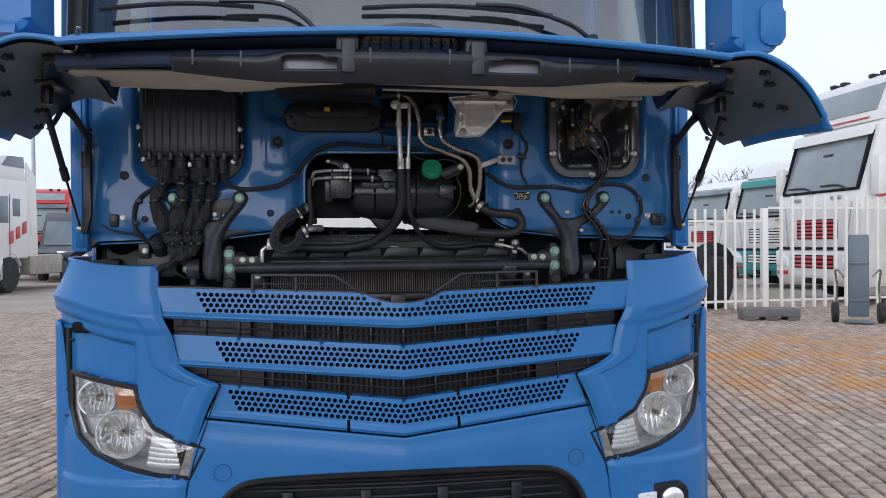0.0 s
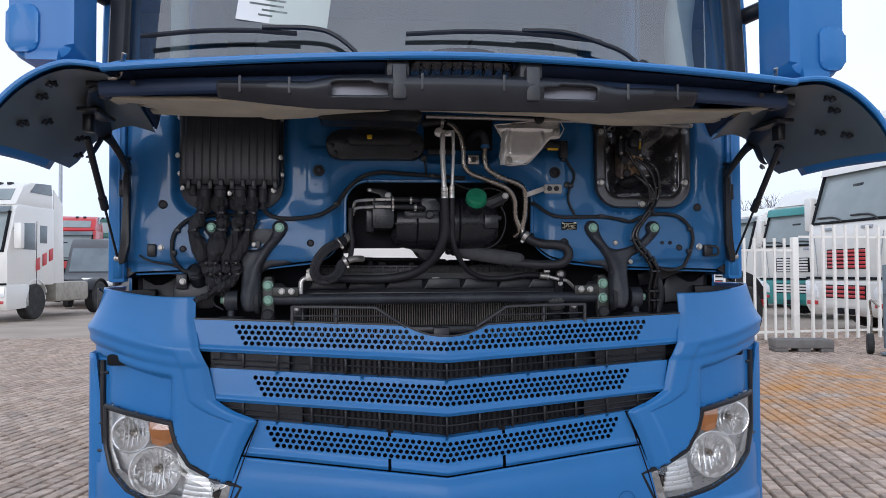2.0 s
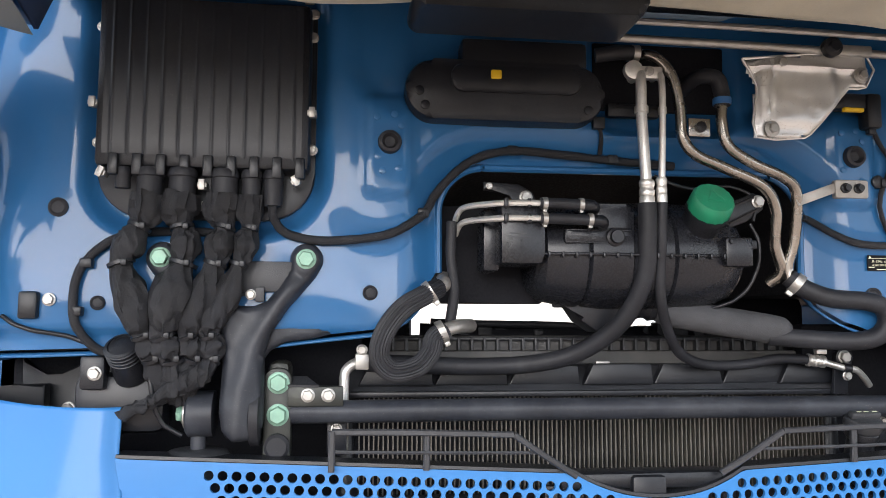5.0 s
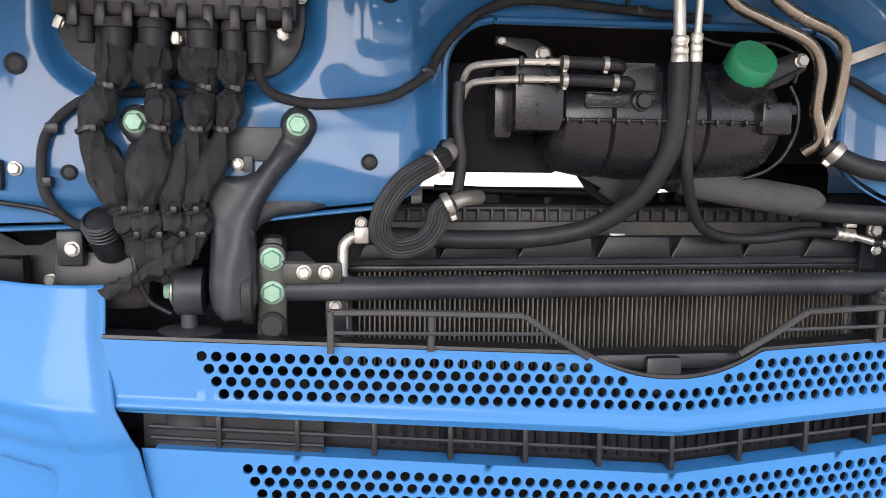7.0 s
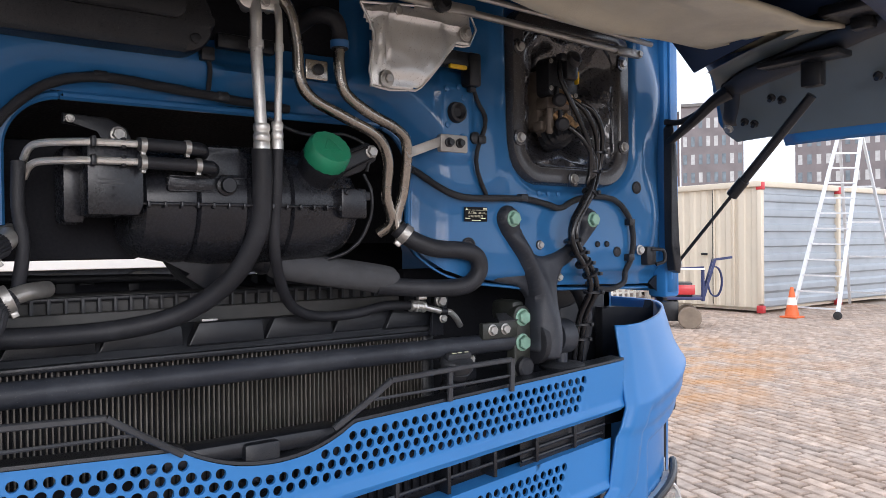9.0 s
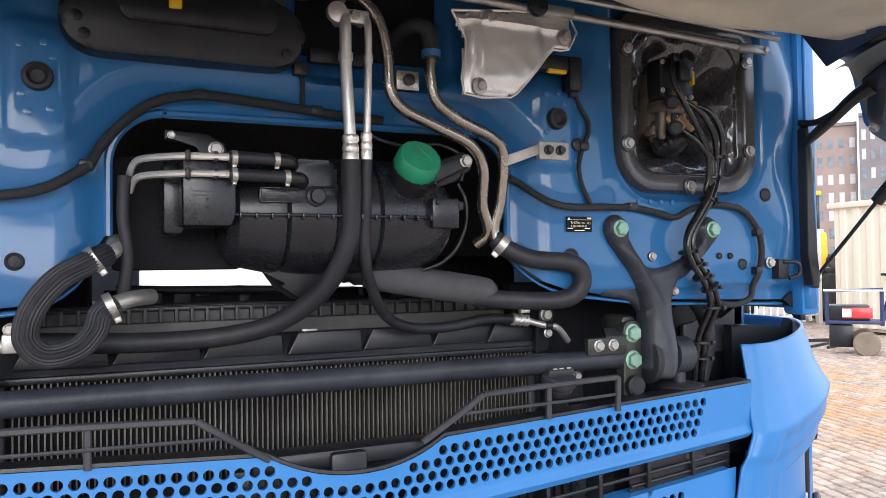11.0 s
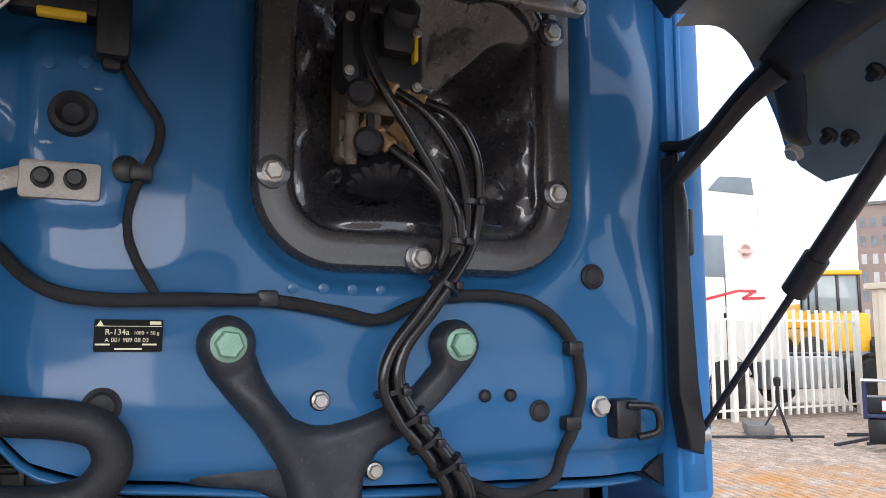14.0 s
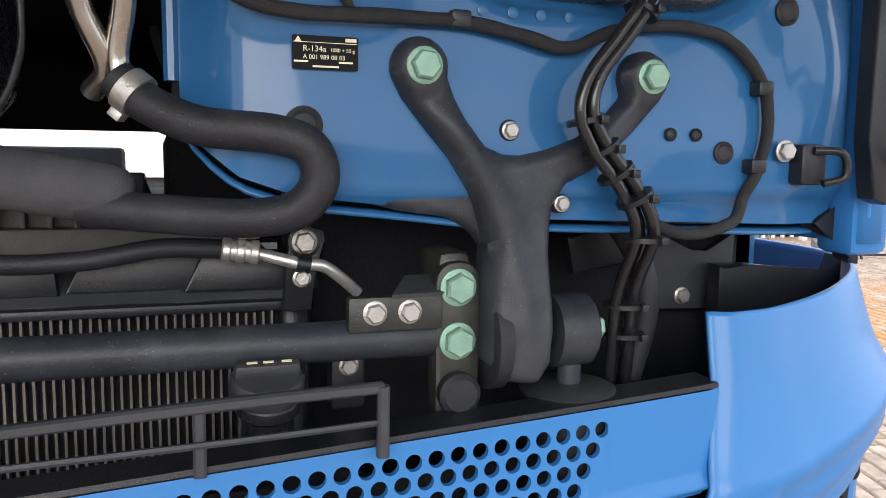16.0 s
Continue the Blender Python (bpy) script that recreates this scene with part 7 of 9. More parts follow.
    bm = bbox((min(s * 1.06, s * 1.12), -0.06, 1.828), (max(s * 1.06, s * 1.12), 0.12, 1.842), 0.005)
    box(bm, (min(s * 1.095, s * 1.122), -0.005, 1.778), (max(s * 1.095, s * 1.122), 0.04, 1.835), 0.006)
    part("arm_plate", bm, PLASTIC, arm, "black mounting plate")
    a, b = Vector((s * 1.131, 0.381, 1.400)), Vector((s * 1.115, 0.018, 1.768))
    d = b - a
    strut = part("gas_strut", hose([a + d * 0.47, a + d * 0.7, a + d * 0.985], 0.0105, sides=14), PLASTIC, truck, "black gas strut holding the flap up")
    part("strut_rod", hose([a, a + d * 0.25, a + d * 0.48], 0.0042, sides=10), PLASTIC, strut, "thin dark piston rod")
    part("strut_collar", hose([a + d * 0.44, a + d * 0.48, a + d * 0.53], 0.0135, sides=14), PLASTIC, strut)
    part("strut_ball", turned([(-0.012, 0.006), (-0.008, 0.011), (0.008, 0.011), (0.012, 0.006)], a, (1, 0, 0), 12), ZINC, strut)
    for x, y, z in ((1.20, -0.10, 1.800), (1.19, 0.13, 1.790), (1.16, -0.24, 1.842), (1.225, 0.22, 1.750), (1.225, -0.20, 1.775), (1.12, -0.28, 1.868)):
        nx = Vector((s * -0.75, 0, -0.66))
        q = part("stud", turned([(0, 0.010), (0.004, 0.010), (0.006, 0.006), (0.014, 0.005)], (s * (x - 0.006), y, z - 0.012), nx, 12), PLASTIC, flap, "black fixing stud")
        part("stud", turned([(0, 0.010), (0.004, 0.010), (0.006, 0.006), (0.014, 0.005)], (s * (x - 0.012), y + 0.022, z - 0.005), nx, 12), PLASTIC, flap)
    bm = bbox((min(s * 0.94, s * 1.05), -0.19, 1.872), (max(s * 0.94, s * 1.05), -0.08, 1.893), 0.006)
    box(bm, (min(s * 1.0, s * 1.03), -0.15, 1.85), (max(s * 1.0, s * 1.03), -0.11, 1.88), 0.006)
    part("lock_block", bm, PLASTIC, flap, "black lock mechanism")
    part("edge_hook", hose([(s * 0.90, -0.34, 1.925), (s * 0.915, -0.31, 1.890), (s * 0.935, -0.27, 1.880), (s * 0.965, -0.26, 1.880)], 0.007, sides=8, flat=0.5), STEEL, flap, "steel catch hook")
    # seal and side strip of the cab opening
    part("seal_bracket", bbox((min(s * 1.108, s * 1.126), 0.370, 1.615), (max(s * 1.108, s * 1.126), 0.39, 1.675), 0.005), PLASTIC, truck)
    part("strut_mount", prism([(s * 1.100, 1.385), (s * 1.122, 1.378), (s * 1.126, 1.41), (s * 1.112, 1.46), (s * 1.110, 1.58), (s * 1.112, 1.68), (s * 1.098, 1.745), (s * 1.088, 1.735), (s * 1.089, 1.45)], 0.362, 0.385, 0.004), PLASTIC, truck, "black hinge rail beside the cab corner")

# ---- cab above and behind ----
for s in (-1, 1):
    bm = bmesh.new()
    grid(bm, span(0.395, 2.45, 12), span(0, 1, 14), lambda u, v: (s * (1.152 - 0.03 * v * v), u + 0.10 * v * (1 if u < 0.5 else 0), 1.33 + 1.65 * v), lambda u, v: not (0.62 < u < 1.5 and 0.50 < v < 0.92))
    side = thicken(part("cab_side", bm, BLUE, truck, "blue cab side with door window", 50), 0.03)
    pane = part("door_window", bbox((s * 1.135 - 0.004, 0.62, 2.15), (s * 1.135 + 0.004, 1.5, 2.86)), PANE, side, "tinted door window")
    pane.visible_shadow = False
    part("cab_corner_strip", bbox((min(s * 1.114, s * 1.172), 0.402, 1.315), (max(s * 1.114, s * 1.172), 0.46, 2.02), 0.010), BLUE, truck, "blue cab corner strip")
    part("door_edge", bbox((min(s * 1.128, s * 1.136), 0.396, 1.36), (max(s * 1.128, s * 1.136), 0.404, 2.0), 0.003), BLUE, truck, "blue folded door edge")
    pil = part("windscreen_pillar", sweep(bmesh.new(), [(s * 1.115, 0.31, 1.99), (s * 1.11, 0.35, 2.4), (s * 1.09, 0.44, 2.95)], 0.032, sides=10, steps=4, square=0.6), PLASTIC, truck, "dark windscreen pillar")
    part("pillar_cover", sweep(bmesh.new(), [(s * 1.15, 0.36, 1.99), (s * 1.148, 0.39, 2.4), (s * 1.125, 0.47, 2.95)], 0.03, sides=10, steps=4, square=0.6), BLUE, pil, "blue pillar cover")
    bm = prism(rounded(1.155, 1.345, 2.0, 2.75, 0.05, 6) if s > 0 else [(-x, z) for x, z in rounded(1.155, 1.345, 2.0, 2.75, 0.05, 6)], 0.02, 0.22, 0.03)
    mir = part("mirror_housing", bm, BLUE, truck, "blue door mirror housing")
    part("mirror_joint", prism([(s * x, z) for x, z in rounded(1.256, 1.35, 2.02, 2.17, 0.03, 5)], 0.010, 0.10, 0.012), BLUE, mir, "blue lower mirror cap")
    part("mirror_arm", hose([(s * 1.13, 0.42, 2.3), (s * 1.2, 0.3, 2.32), (s * 1.25, 0.2, 2.33)], 0.03), PLASTIC, mir)
    part("mirror_glass", bbox((min(s * 1.17, s * 1.33), 0.222, 2.05), (max(s * 1.17, s * 1.33), 0.226, 2.7)), CHROME, mir, "mirror glass")
part("scuttle", bbox((-1.10, 0.29, 1.985), (1.10, 0.40, 2.03), 0.012), PLASTIC, truck, "black windscreen scuttle")
bm = bmesh.new()
grid(bm, span(-1.09, 1.09, 24), span(0, 1, 8), lambda u, v: (u, 0.285 + 0.05 * (u / 1.1) ** 2 + 0.13 * v, 2.02 + 0.93 * v))
ws = part("windscreen", bm, SCREEN, truck, "large curved windscreen", 60)
ws.visible_shadow = False
part("cab_roof", bbox((-1.13, 0.40, 2.93), (1.13, 2.47, 3.05), 0.05), BLUE, truck, "blue cab roof")
part("cab_back", bbox((-1.13, 2.40, 1.70), (1.13, 2.46, 2.95), 0.02), CABTRIM, truck, "grey cab rear wall")
part("dashboard", bbox((-1.08, 0.46, 1.92), (1.08, 0.80, 2.04), 0.05), DASH, truck, "dark grey dashboard")
part("dash_panel", bbox((0.05, 0.56, 2.03), (0.98, 0.85, 2.075), 0.03), DASHPALE, truck, "beige dashboard panel")
part("binnacle", sweep(bmesh.new(), [(0.28, 0.75, 2.05, 0.05), (0.45, 0.72, 2.10, 0.09), (0.62, 0.72, 2.11, 0.09), (0.78, 0.75, 2.05, 0.05)], 0.08, sides=14, steps=4), DASH, truck, "rounded instrument binnacle")
part("steering_wheel", sweep(bmesh.new(), [(0.53 + 0.22 * math.cos(a), 0.93 + 0.06 * math.sin(a), 2.10 + 0.20 * math.sin(a)) for a in span(0, 2 * math.pi, 16)], 0.016, sides=10, steps=2), PLASTIC, truck, "black steering wheel")
for x in (-0.6, 0.55):
    st = part("seat", bbox((x - 0.25, 1.3, 1.6), (x + 0.25, 1.8, 2.0), 0.06), DASH, truck, "dark cab seat")
    part("seat_back", bbox((x - 0.25, 1.72, 1.95), (x + 0.25, 1.88, 2.65), 0.06), DASH, st)
part("curtain", sweep(bmesh.new(), [(1.02, 0.55, 2.0), (1.0, 0.58, 2.3), (1.03, 0.56, 2.6), (1.02, 0.6, 2.9)], 0.055, sides=12, steps=4), CURTAIN, truck, "grey-blue curtain")
part("curtain", sweep(bmesh.new(), [(-1.0, 0.62, 2.0), (-0.98, 0.64, 2.3), (-1.0, 0.62, 2.9)], 0.035, sides=12, steps=4), CURTAIN, truck, "pale curtain")
# wipers
for pts, blade in (([(0.729, 0.262, 2.085), (0.66, 0.258, 2.135), (0.588, 0.256, 2.162), (0.50, 0.256, 2.190), (0.417, 0.258, 2.205), (0.29, 0.26, 2.205)], [(-0.124, 0.272, 2.185), (0.05, 0.266, 2.196), (0.216, 0.262, 2.198), (0.40, 0.264, 2.190), (0.578, 0.268, 2.176)]),
                   ([(-0.275, 0.262, 2.085), (-0.33, 0.258, 2.14), (-0.395, 0.256, 2.180), (-0.46, 0.256, 2.192), (-0.53, 0.258, 2.194), (-0.62, 0.26, 2.192)], [(-1.03, 0.288, 2.158), (-0.85, 0.276, 2.176), (-0.68, 0.268, 2.182), (-0.503, 0.264, 2.174)])):
    wip = part("wiper", sweep(bmesh.new(), pts, 0.0085, sides=8, steps=5), PLASTIC, truck, "black windscreen wiper")
    part("wiper_blade", sweep(bmesh.new(), blade, 0.0085, sides=6, steps=5), RUBBER, wip, "black wiper blade")
    part("wiper_pivot", turned([(0, 0.02), (0.02, 0.02), (0.025, 0.014)], pts[0], (0, -1, 0.2), 16), PLASTIC, wip)


def wheel(parent, x, y, z, r, w, s, label="black truck tyre on a steel rim"):
    t = part("wheel", turned([(-w / 2, r * 0.62), (-w / 2, r * 0.9), (-w * 0.42, r * 0.985), (-w * 0.25, r), (w * 0.25, r), (w * 0.42, r * 0.985), (w / 2, r * 0.9), (w / 2, r * 0.62)], (x, y, z), (s, 0, 0), 32), TYRE, parent, label)
    part("rim", turned([(w * 0.1, r * 0.63), (w * 0.46, r * 0.63), (w * 0.48, r * 0.56), (w * 0.30, r * 0.46), (w * 0.28, r * 0.25), (w * 0.42, r * 0.22), (w * 0.42, r * 0.08)], (x, y, z), (s, 0, 0), 24), RIM, t, "steel rim")
    return t


for s in (-1, 1):
    wheel(truck, s * 1.02, 1.25, 0.50, 0.50, 0.30, s)
    for dy in (4.6,):
        wheel(truck, s * 0.92, dy, 0.50, 0.50, 0.56, s)

sheet = thing("paper_sheet", (-0.55, 0.33, 2.2), "white paper sheet behind the windscreen", "paper")
m = Matrix.Translation((-0.55, 0.345, 2.33)) @ pose(0, 0, 0, -8, 7, 0)
pg = part("page", bbox((-0.16, -0.0006, -0.11), (0.16, 0.0006, 0.11), 0, m), PAPER, sheet)
for k, w in enumerate((0.05, 0.09, 0.12, 0.07)):
    part("print_bar", bbox((-0.06 - w / 2 + 0.03 * (k % 2), -0.0018, -0.085 + 0.02 * k), (-0.06 + w / 2 + 0.03 * (k % 2), -0.0008, -0.078 + 0.02 * k), 0, m), INK, sheet)


# ---- the yard ----
bm = bmesh.new()
grid(bm, [-400, -120, -40, -16, -9.6, 17.6, 40, 120, 400], [-400, -60, -12, -5.1, 14.6, 40, 120, 400], lambda u, v: (u, v, -0.034))
YARD = mat("worn_yard_paving", (0.36, 0.295, 0.24), 0.9, 0, 0.15, 0.8, 0.5, 60)
ground = link_mesh("ground", bm, YARD, 0)
tagged(ground, "worn grey-brown yard ground reaching the horizon", "ground", kind="structure")
bed = link_mesh("paving_bed", bbox((-9.55, -9.05, -0.0338), (17.55, 14.55, -0.024)), SANDED, 0)
tagged(bed, "dark sand between the paving bricks", "ground", kind="structure")
# added out of view: darkens the horizon in reflections and trims low light
refl_wall = link_mesh("wall_south", bbox((-70, -22.4, 0), (70, -22, 2.0), 0.05), CONCRETE, 0)
tagged(refl_wall, "unseen grey wall added behind the camera to shape reflections", "wall", kind="structure")

PAVER = mat("brick_paver", (0.40, 0.315, 0.255), 0.92, 0, 0.28, 11, 1.0, 140, dirt=(0.52, 0.25, 0.075), dirt_amount=1.0, dirt_scale=1.6, per_piece=0.22)
# a rusty orange stain in one part of the yard
pn, pl = PAVER.node_tree.nodes, PAVER.node_tree.links
mask = pn["dirt_mask"]
mask.inputs["From Min"].default_value, mask.inputs["From Max"].default_value = 0.38, 0.62
spot = pn.new("ShaderNodeMapping")
spot.inputs["Location"].default_value, spot.inputs["Scale"].default_value = (-1.30, -2.35, 0), (0.25, 0.42, 0)
pl.new(pn["Texture Coordinate"].outputs["Object"], spot.inputs["Vector"])
dist = pn.new("ShaderNodeVectorMath")
dist.operation = "LENGTH"
pl.new(spot.outputs["Vector"], dist.inputs[0])
fade = pn.new("ShaderNodeMapRange")
fade.inputs["From Min"].default_value, fade.inputs["From Max"].default_value = 1.3, 0.5
fade.inputs["To Min"].default_value, fade.inputs["To Max"].default_value = 0.12, 1.0
pl.new(dist.outputs["Value"], fade.inputs["Value"])
both = pn.new("ShaderNodeMath")
both.operation = "MULTIPLY"
target = mask.outputs["Result"].links[0].to_socket
pl.new(mask.outputs["Result"], both.inputs[0])
pl.new(fade.outputs["Result"], both.inputs[1])
pl.new(both.outputs[0], target)
PL, PW, GAP, TURN = 0.208, 0.104, 0.019, radians(-14)
pave = tagged(new("paving"), "grey-brown brick paving in running bond", "paving", kind="structure")


def paver_mesh(verts, faces, cx, cy, tilt):
    base = len(verts)
    hl, hw = (PL - GAP) / 2, (PW - GAP) / 2
    c, s = math.cos(TURN), math.sin(TURN)
    for inset, z in ((-0.002, -0.026), (0.001, -0.008), (0.0065, 0.0)):
        for sx, sy in ((-1, -1), (1, -1), (1, 1), (-1, 1)):
            x, y = sx * (hw - inset), sy * (hl - inset)
            zz = z + (tilt * (x * 0.5 + y * 0.3) if z > -0.02 else 0)
            verts.append((cx + x * c - y * s, cy + x * s + y * c, zz))
    for a in (0, 4):
        for k in range(4):
            j = (k + 1) % 4
            faces.append((base + a + k, base + a + j, base + a + 4 + j, base + a + 4 + k))
    faces.append((base + 8, base + 9, base + 10, base + 11))


rng = random.Random(5)
pav_v, pav_f, near = [], [], []
for i in range(-150, 230):
    for j in range(-75, 110):
        u, w = i * PW, j * PL + (PL / 2 if i % 2 else 0)
        x, y = u * math.cos(TURN) - w * math.sin(TURN), u * math.sin(TURN) + w * math.cos(TURN)
        if not (-9.5 < x < 17.5 and -9.0 < y < 14.5):
            continue
        if abs(x) < 1.1 and 0.9 < y < 5.5:
            continue
        if 1.55 < x < 3.15 and 0.7 < y < 4.4:
            near.append((x, y))
            continue
        paver_mesh(pav_v, pav_f, x + rng.uniform(-0.003, 0.003), y + rng.uniform(-0.006, 0.006), rng.uniform(-0.10, 0.10))
me = bpy.data.meshes.new("paving_field")
me.from_pydata(pav_v, [], pav_f)
me.materials.append(PAVER)
field = tagged(new("paving_field", me), kind="stuff")
field.parent = pave


def bar(bm, a, b, w, d=None, up=(0, 0, 1)):
    """A square bar between two points."""
    sweep(bm, [a, (Vector(a) + Vector(b)) / 2, b], w / 2 * 1.3, sides=4, steps=1, flat=(d or w) / w, up=up)
    return bm


# fence panels
def fence_panel(x0, y0, x1, y1, h=1.92, gap=0.152, width=0.030):
    a, b = Vector((x0, y0, 0)), Vector((x1, y1, 0))
    d = (b - a).normalized()
    f = thing("picket_fence", (x0, y0, 0), "white steel picket fence along the brick yard", "fence", "yard fence panels")
    part("post", bbox((x1 - 0.055, y1 - 0.055, 0), (x1 + 0.055, y1 + 0.055, h + 0.02), 0.006), FENCE, f, "thick white post")
    for z in (0.22, h - 0.22):
        part("rail", bar(bmesh.new(), a + Vector((0, 0, z)), b + Vector((0, 0, z)), 0.045, up=(0, 0, 1)), FENCE, f)
    n = int((b - a).length / gap)
    for k in range(1, n):
        p = a + d * (k * gap) - Vector((-d.y, d.x, 0)) * 0.035
        part("picket", bar(bmesh.new(), p + Vector((0, 0, 0.08)), p + Vector((0, 0, h)), width, up=(0, 1, 0)), FENCE, f)
    return f


def fence_line(x):
    return 10.85 + 0.115 * (x - 6.3)


fence_panel(3.7, fence_line(3.7), 7.6, fence_line(7.6), 1.92, 0.205, 0.040)
for xa, xb in ((7.7, 11.3), (11.4, 15.05)):
    fence_panel(xa, fence_line(xa) - 0.02 * (xa - 7.7), xb, fence_line(xb) - 0.02 * (xb - 7.7), 2.17, 0.235, 0.052)
fence_panel(20.0, 8.3, 23.6, 7.3)


def concrete_block(x, y, turn):
    m = Matrix.Translation((x, y, 0)) @ Matrix.Rotation(turn, 4, "Z")
    bm = bmesh.new()
    box(bm, (-0.46, -0.20, 0.06), (0.46, 0.20, 0.20), 0.015, m)
    for k in (-0.36, 0, 0.36):
        box(bm, (k - 0.10, -0.18, 0.0), (k + 0.10, 0.18, 0.07), 0.01, m)
    ob = link_mesh("concrete_block", bm, CONCRETE)
    tagged(ob, "weathered grey concrete block on brick paving", "concrete block", "concrete blocks")


concrete_block(6.95, 9.75, -0.2)
concrete_block(10.15, 9.6, 0.9)


# parked lorries
# glass coloured pale grey to include the sky it reflects
GLASSGREY = mat("sky_pale_glazing", (0.27, 0.31, 0.315), 0.08, 0, 0.1, 1.5, 0.0, 30)
FADEDRED = mat("faded_red_print", (0.66, 0.42, 0.38), 0.5)
def lorry(at, turn, scale, paint, name_label, grille_mat, lower=None, visor=None, stripe=None, letters_bars=None, height=3.9, tank_mat=GALV, lift=0.0):
    m = Matrix.Translation(at) @ Matrix.Rotation(radians(turn), 4, "Z") @ Matrix.Scale(scale, 4)
    t = thing("parked_lorry", at, name_label, "truck", "parked lorries")

    def put(name, bm, mt, parent=None, label="", smooth=35):
        for v in bm.verts:
            v.co = m @ v.co
        return part(name, bm, mt, parent or t, label, smooth)

    def side_shape(x0, x1, prof, bevel=0.06):
        bm = bmesh.new()
        a = [bm.verts.new((x0, y, z)) for y, z in prof]
        b = [bm.verts.new((x1, y, z)) for y, z in prof]
        n = len(prof)
        bm.faces.new(a)
        bm.faces.new(b[::-1])
        for k in range(n):
            bm.faces.new((a[k], b[k], b[(k + 1) % n], a[(k + 1) % n]))
        bmesh.ops.bevel(bm, geom=list(bm.edges), offset=bevel, segments=2, affect="EDGES", profile=0.6)
        return bm
    h = height
    wt = (2.98 if h > 3.6 else 2.80) + 0.6 * lift
    wy = 0.268 + (wt - 2.80) * 0.32
    put("cab", side_shape(-1.22, 1.22, [(0.02, 0.95), (0.0, 1.85), (wy + 0.03, wt + 0.05), (wy + 0.15, wt + 0.2), (2.25, wt + 0.2), (2.28, 0.95)], 0.08), paint, None, "")
    if h > 3.6:
        fa, fb = Vector((wy + 0.07, wt + 0.17)), Vector((0.80, h - 0.12))
        fd = (fb - fa).normalized()
        fo = Vector((-fd.y, fd.x))
        p0, p1 = fa.lerp(fb, 0.24), fa.lerp(fb, 0.80)
        put("roof_window", side_shape(-0.98, 0.98, [tuple(p0), tuple(p0 + fo * 0.02), tuple(p1 + fo * 0.02), tuple(p1)], 0.004), GLASSGREY, None, "grey roof glazing")
        q0, q1 = fa.lerp(fb, 0.08), fa.lerp(fb, 0.11)
        if stripe:
            put("roof_stripe", side_shape(-0.75, 0.85, [tuple(q0), tuple(q0 + fo * 0.02), tuple(q1 + fo * 0.02), tuple(q1)], 0.004), stripe, None, "thin coloured stripe")
        for x in (-0.7, -0.4, 0.4, 0.7):
            put("marker_lamp", bbox((x - 0.06, 0.85, h - 0.10), (x + 0.06, 1.02, h - 0.02), 0.02), PLASTIC)
    put("roof_fairing", side_shape(-1.18, 1.18, [(wy + 0.07, wt + 0.17), (0.80, h - 0.12), (1.2, h), (2.2, h - 0.02), (2.26, wt + 0.17)], 0.10), paint)
    put("bumper", side_shape(-1.24, 1.24, [(0.04, 0.30), (-0.05, 0.45), (-0.05, 0.95), (0.02, 1.0), (1.0, 1.0), (1.0, 0.35)], 0.05), lower or paint)
    win = put("windscreen", side_shape(-1.08, 1.08, [(0.008 + 0.28 * lift, 1.90 + 0.8 * lift), (-0.020 + 0.28 * lift, 1.90 + 0.8 * lift), (wy, wt), (wy + 0.02, wt)], 0.004), GLASSGREY, None, "dark windscreen")
    if visor:
        put("sun_visor", side_shape(-1.12, 1.12, [(wy - 0.03, wt - 0.08), (wy - 0.13, wt - 0.10), (wy - 0.06, wt + 0.10), (wy + 0.06, wt + 0.15)], 0.02), visor, None, "sun visor")
    else:
        put("sun_visor", side_shape(-1.1, 1.1, [(wy - 0.05, wt), (wy - 0.16, wt - 0.04), (wy - 0.04, wt + 0.12), (wy + 0.07, wt + 0.15)], 0.02), DARKWINDOW, None, "dark sun visor")
    g = put("grille", bbox((-0.60, -0.012, 1.18), (0.60, 0.03, 1.56), 0.02), DARK)
    for k in range(5):
        z = 1.20 + 0.072 * k
        put("grille_slat", bbox((-0.55, -0.035, z), (0.55, -0.005, z + 0.048), 0.01), grille_mat, g, "")
    g = put("lower_grille", bbox((-0.60, -0.062, 0.62), (0.60, -0.03, 0.88), 0.02), DARK)
    for k in range(3):
        z = 0.645 + 0.08 * k
        put("grille_slat", bbox((-0.56, -0.08, z), (0.56, -0.055, z + 0.05), 0.01), grille_mat, g)
    put("screen_frame", bbox((-1.12, -0.035 + 0.28 * lift, 1.86 + 0.8 * lift), (1.12, 0.03 + 0.28 * lift, 1.91 + 0.8 * lift), 0.01), DARK)
    put("cab_mirror", bbox((-0.16, wy - 0.12, wt - 0.46), (0.16, wy - 0.06, wt - 0.32), 0.03), PLASTIC)
    put("gap_strip", bbox((-1.2, -0.058, 0.985), (1.2, 0.02, 1.03), 0.01), DARK)
    for s in (-1, 1):
        put("headlight", prism([(s * 0.80, 0.62), (s * 1.19, 0.66), (s * 1.2, 0.95), (s * 0.95, 0.93), (s * 0.82, 0.80)], -0.075, -0.03, 0.01), LAMPBODY, None, "clear headlight")
        put("indicator", bbox((min(s * 0.82, s * 1.16), -0.075, 0.48), (max(s * 0.82, s * 1.16), -0.045, 0.56), 0.01), REDPAINT)
        mir = put("mirror", bbox((min(s * 1.30, s * 1.52), 0.12, 1.95), (max(s * 1.30, s * 1.52), 0.30, 2.65), 0.05), paint, None, "tall mirror")
        put("mirror_arm", bar(bmesh.new(), (s * 1.2, 0.30, 2.5), (s * 1.4, 0.2, 2.5), 0.05), PLASTIC, mir)
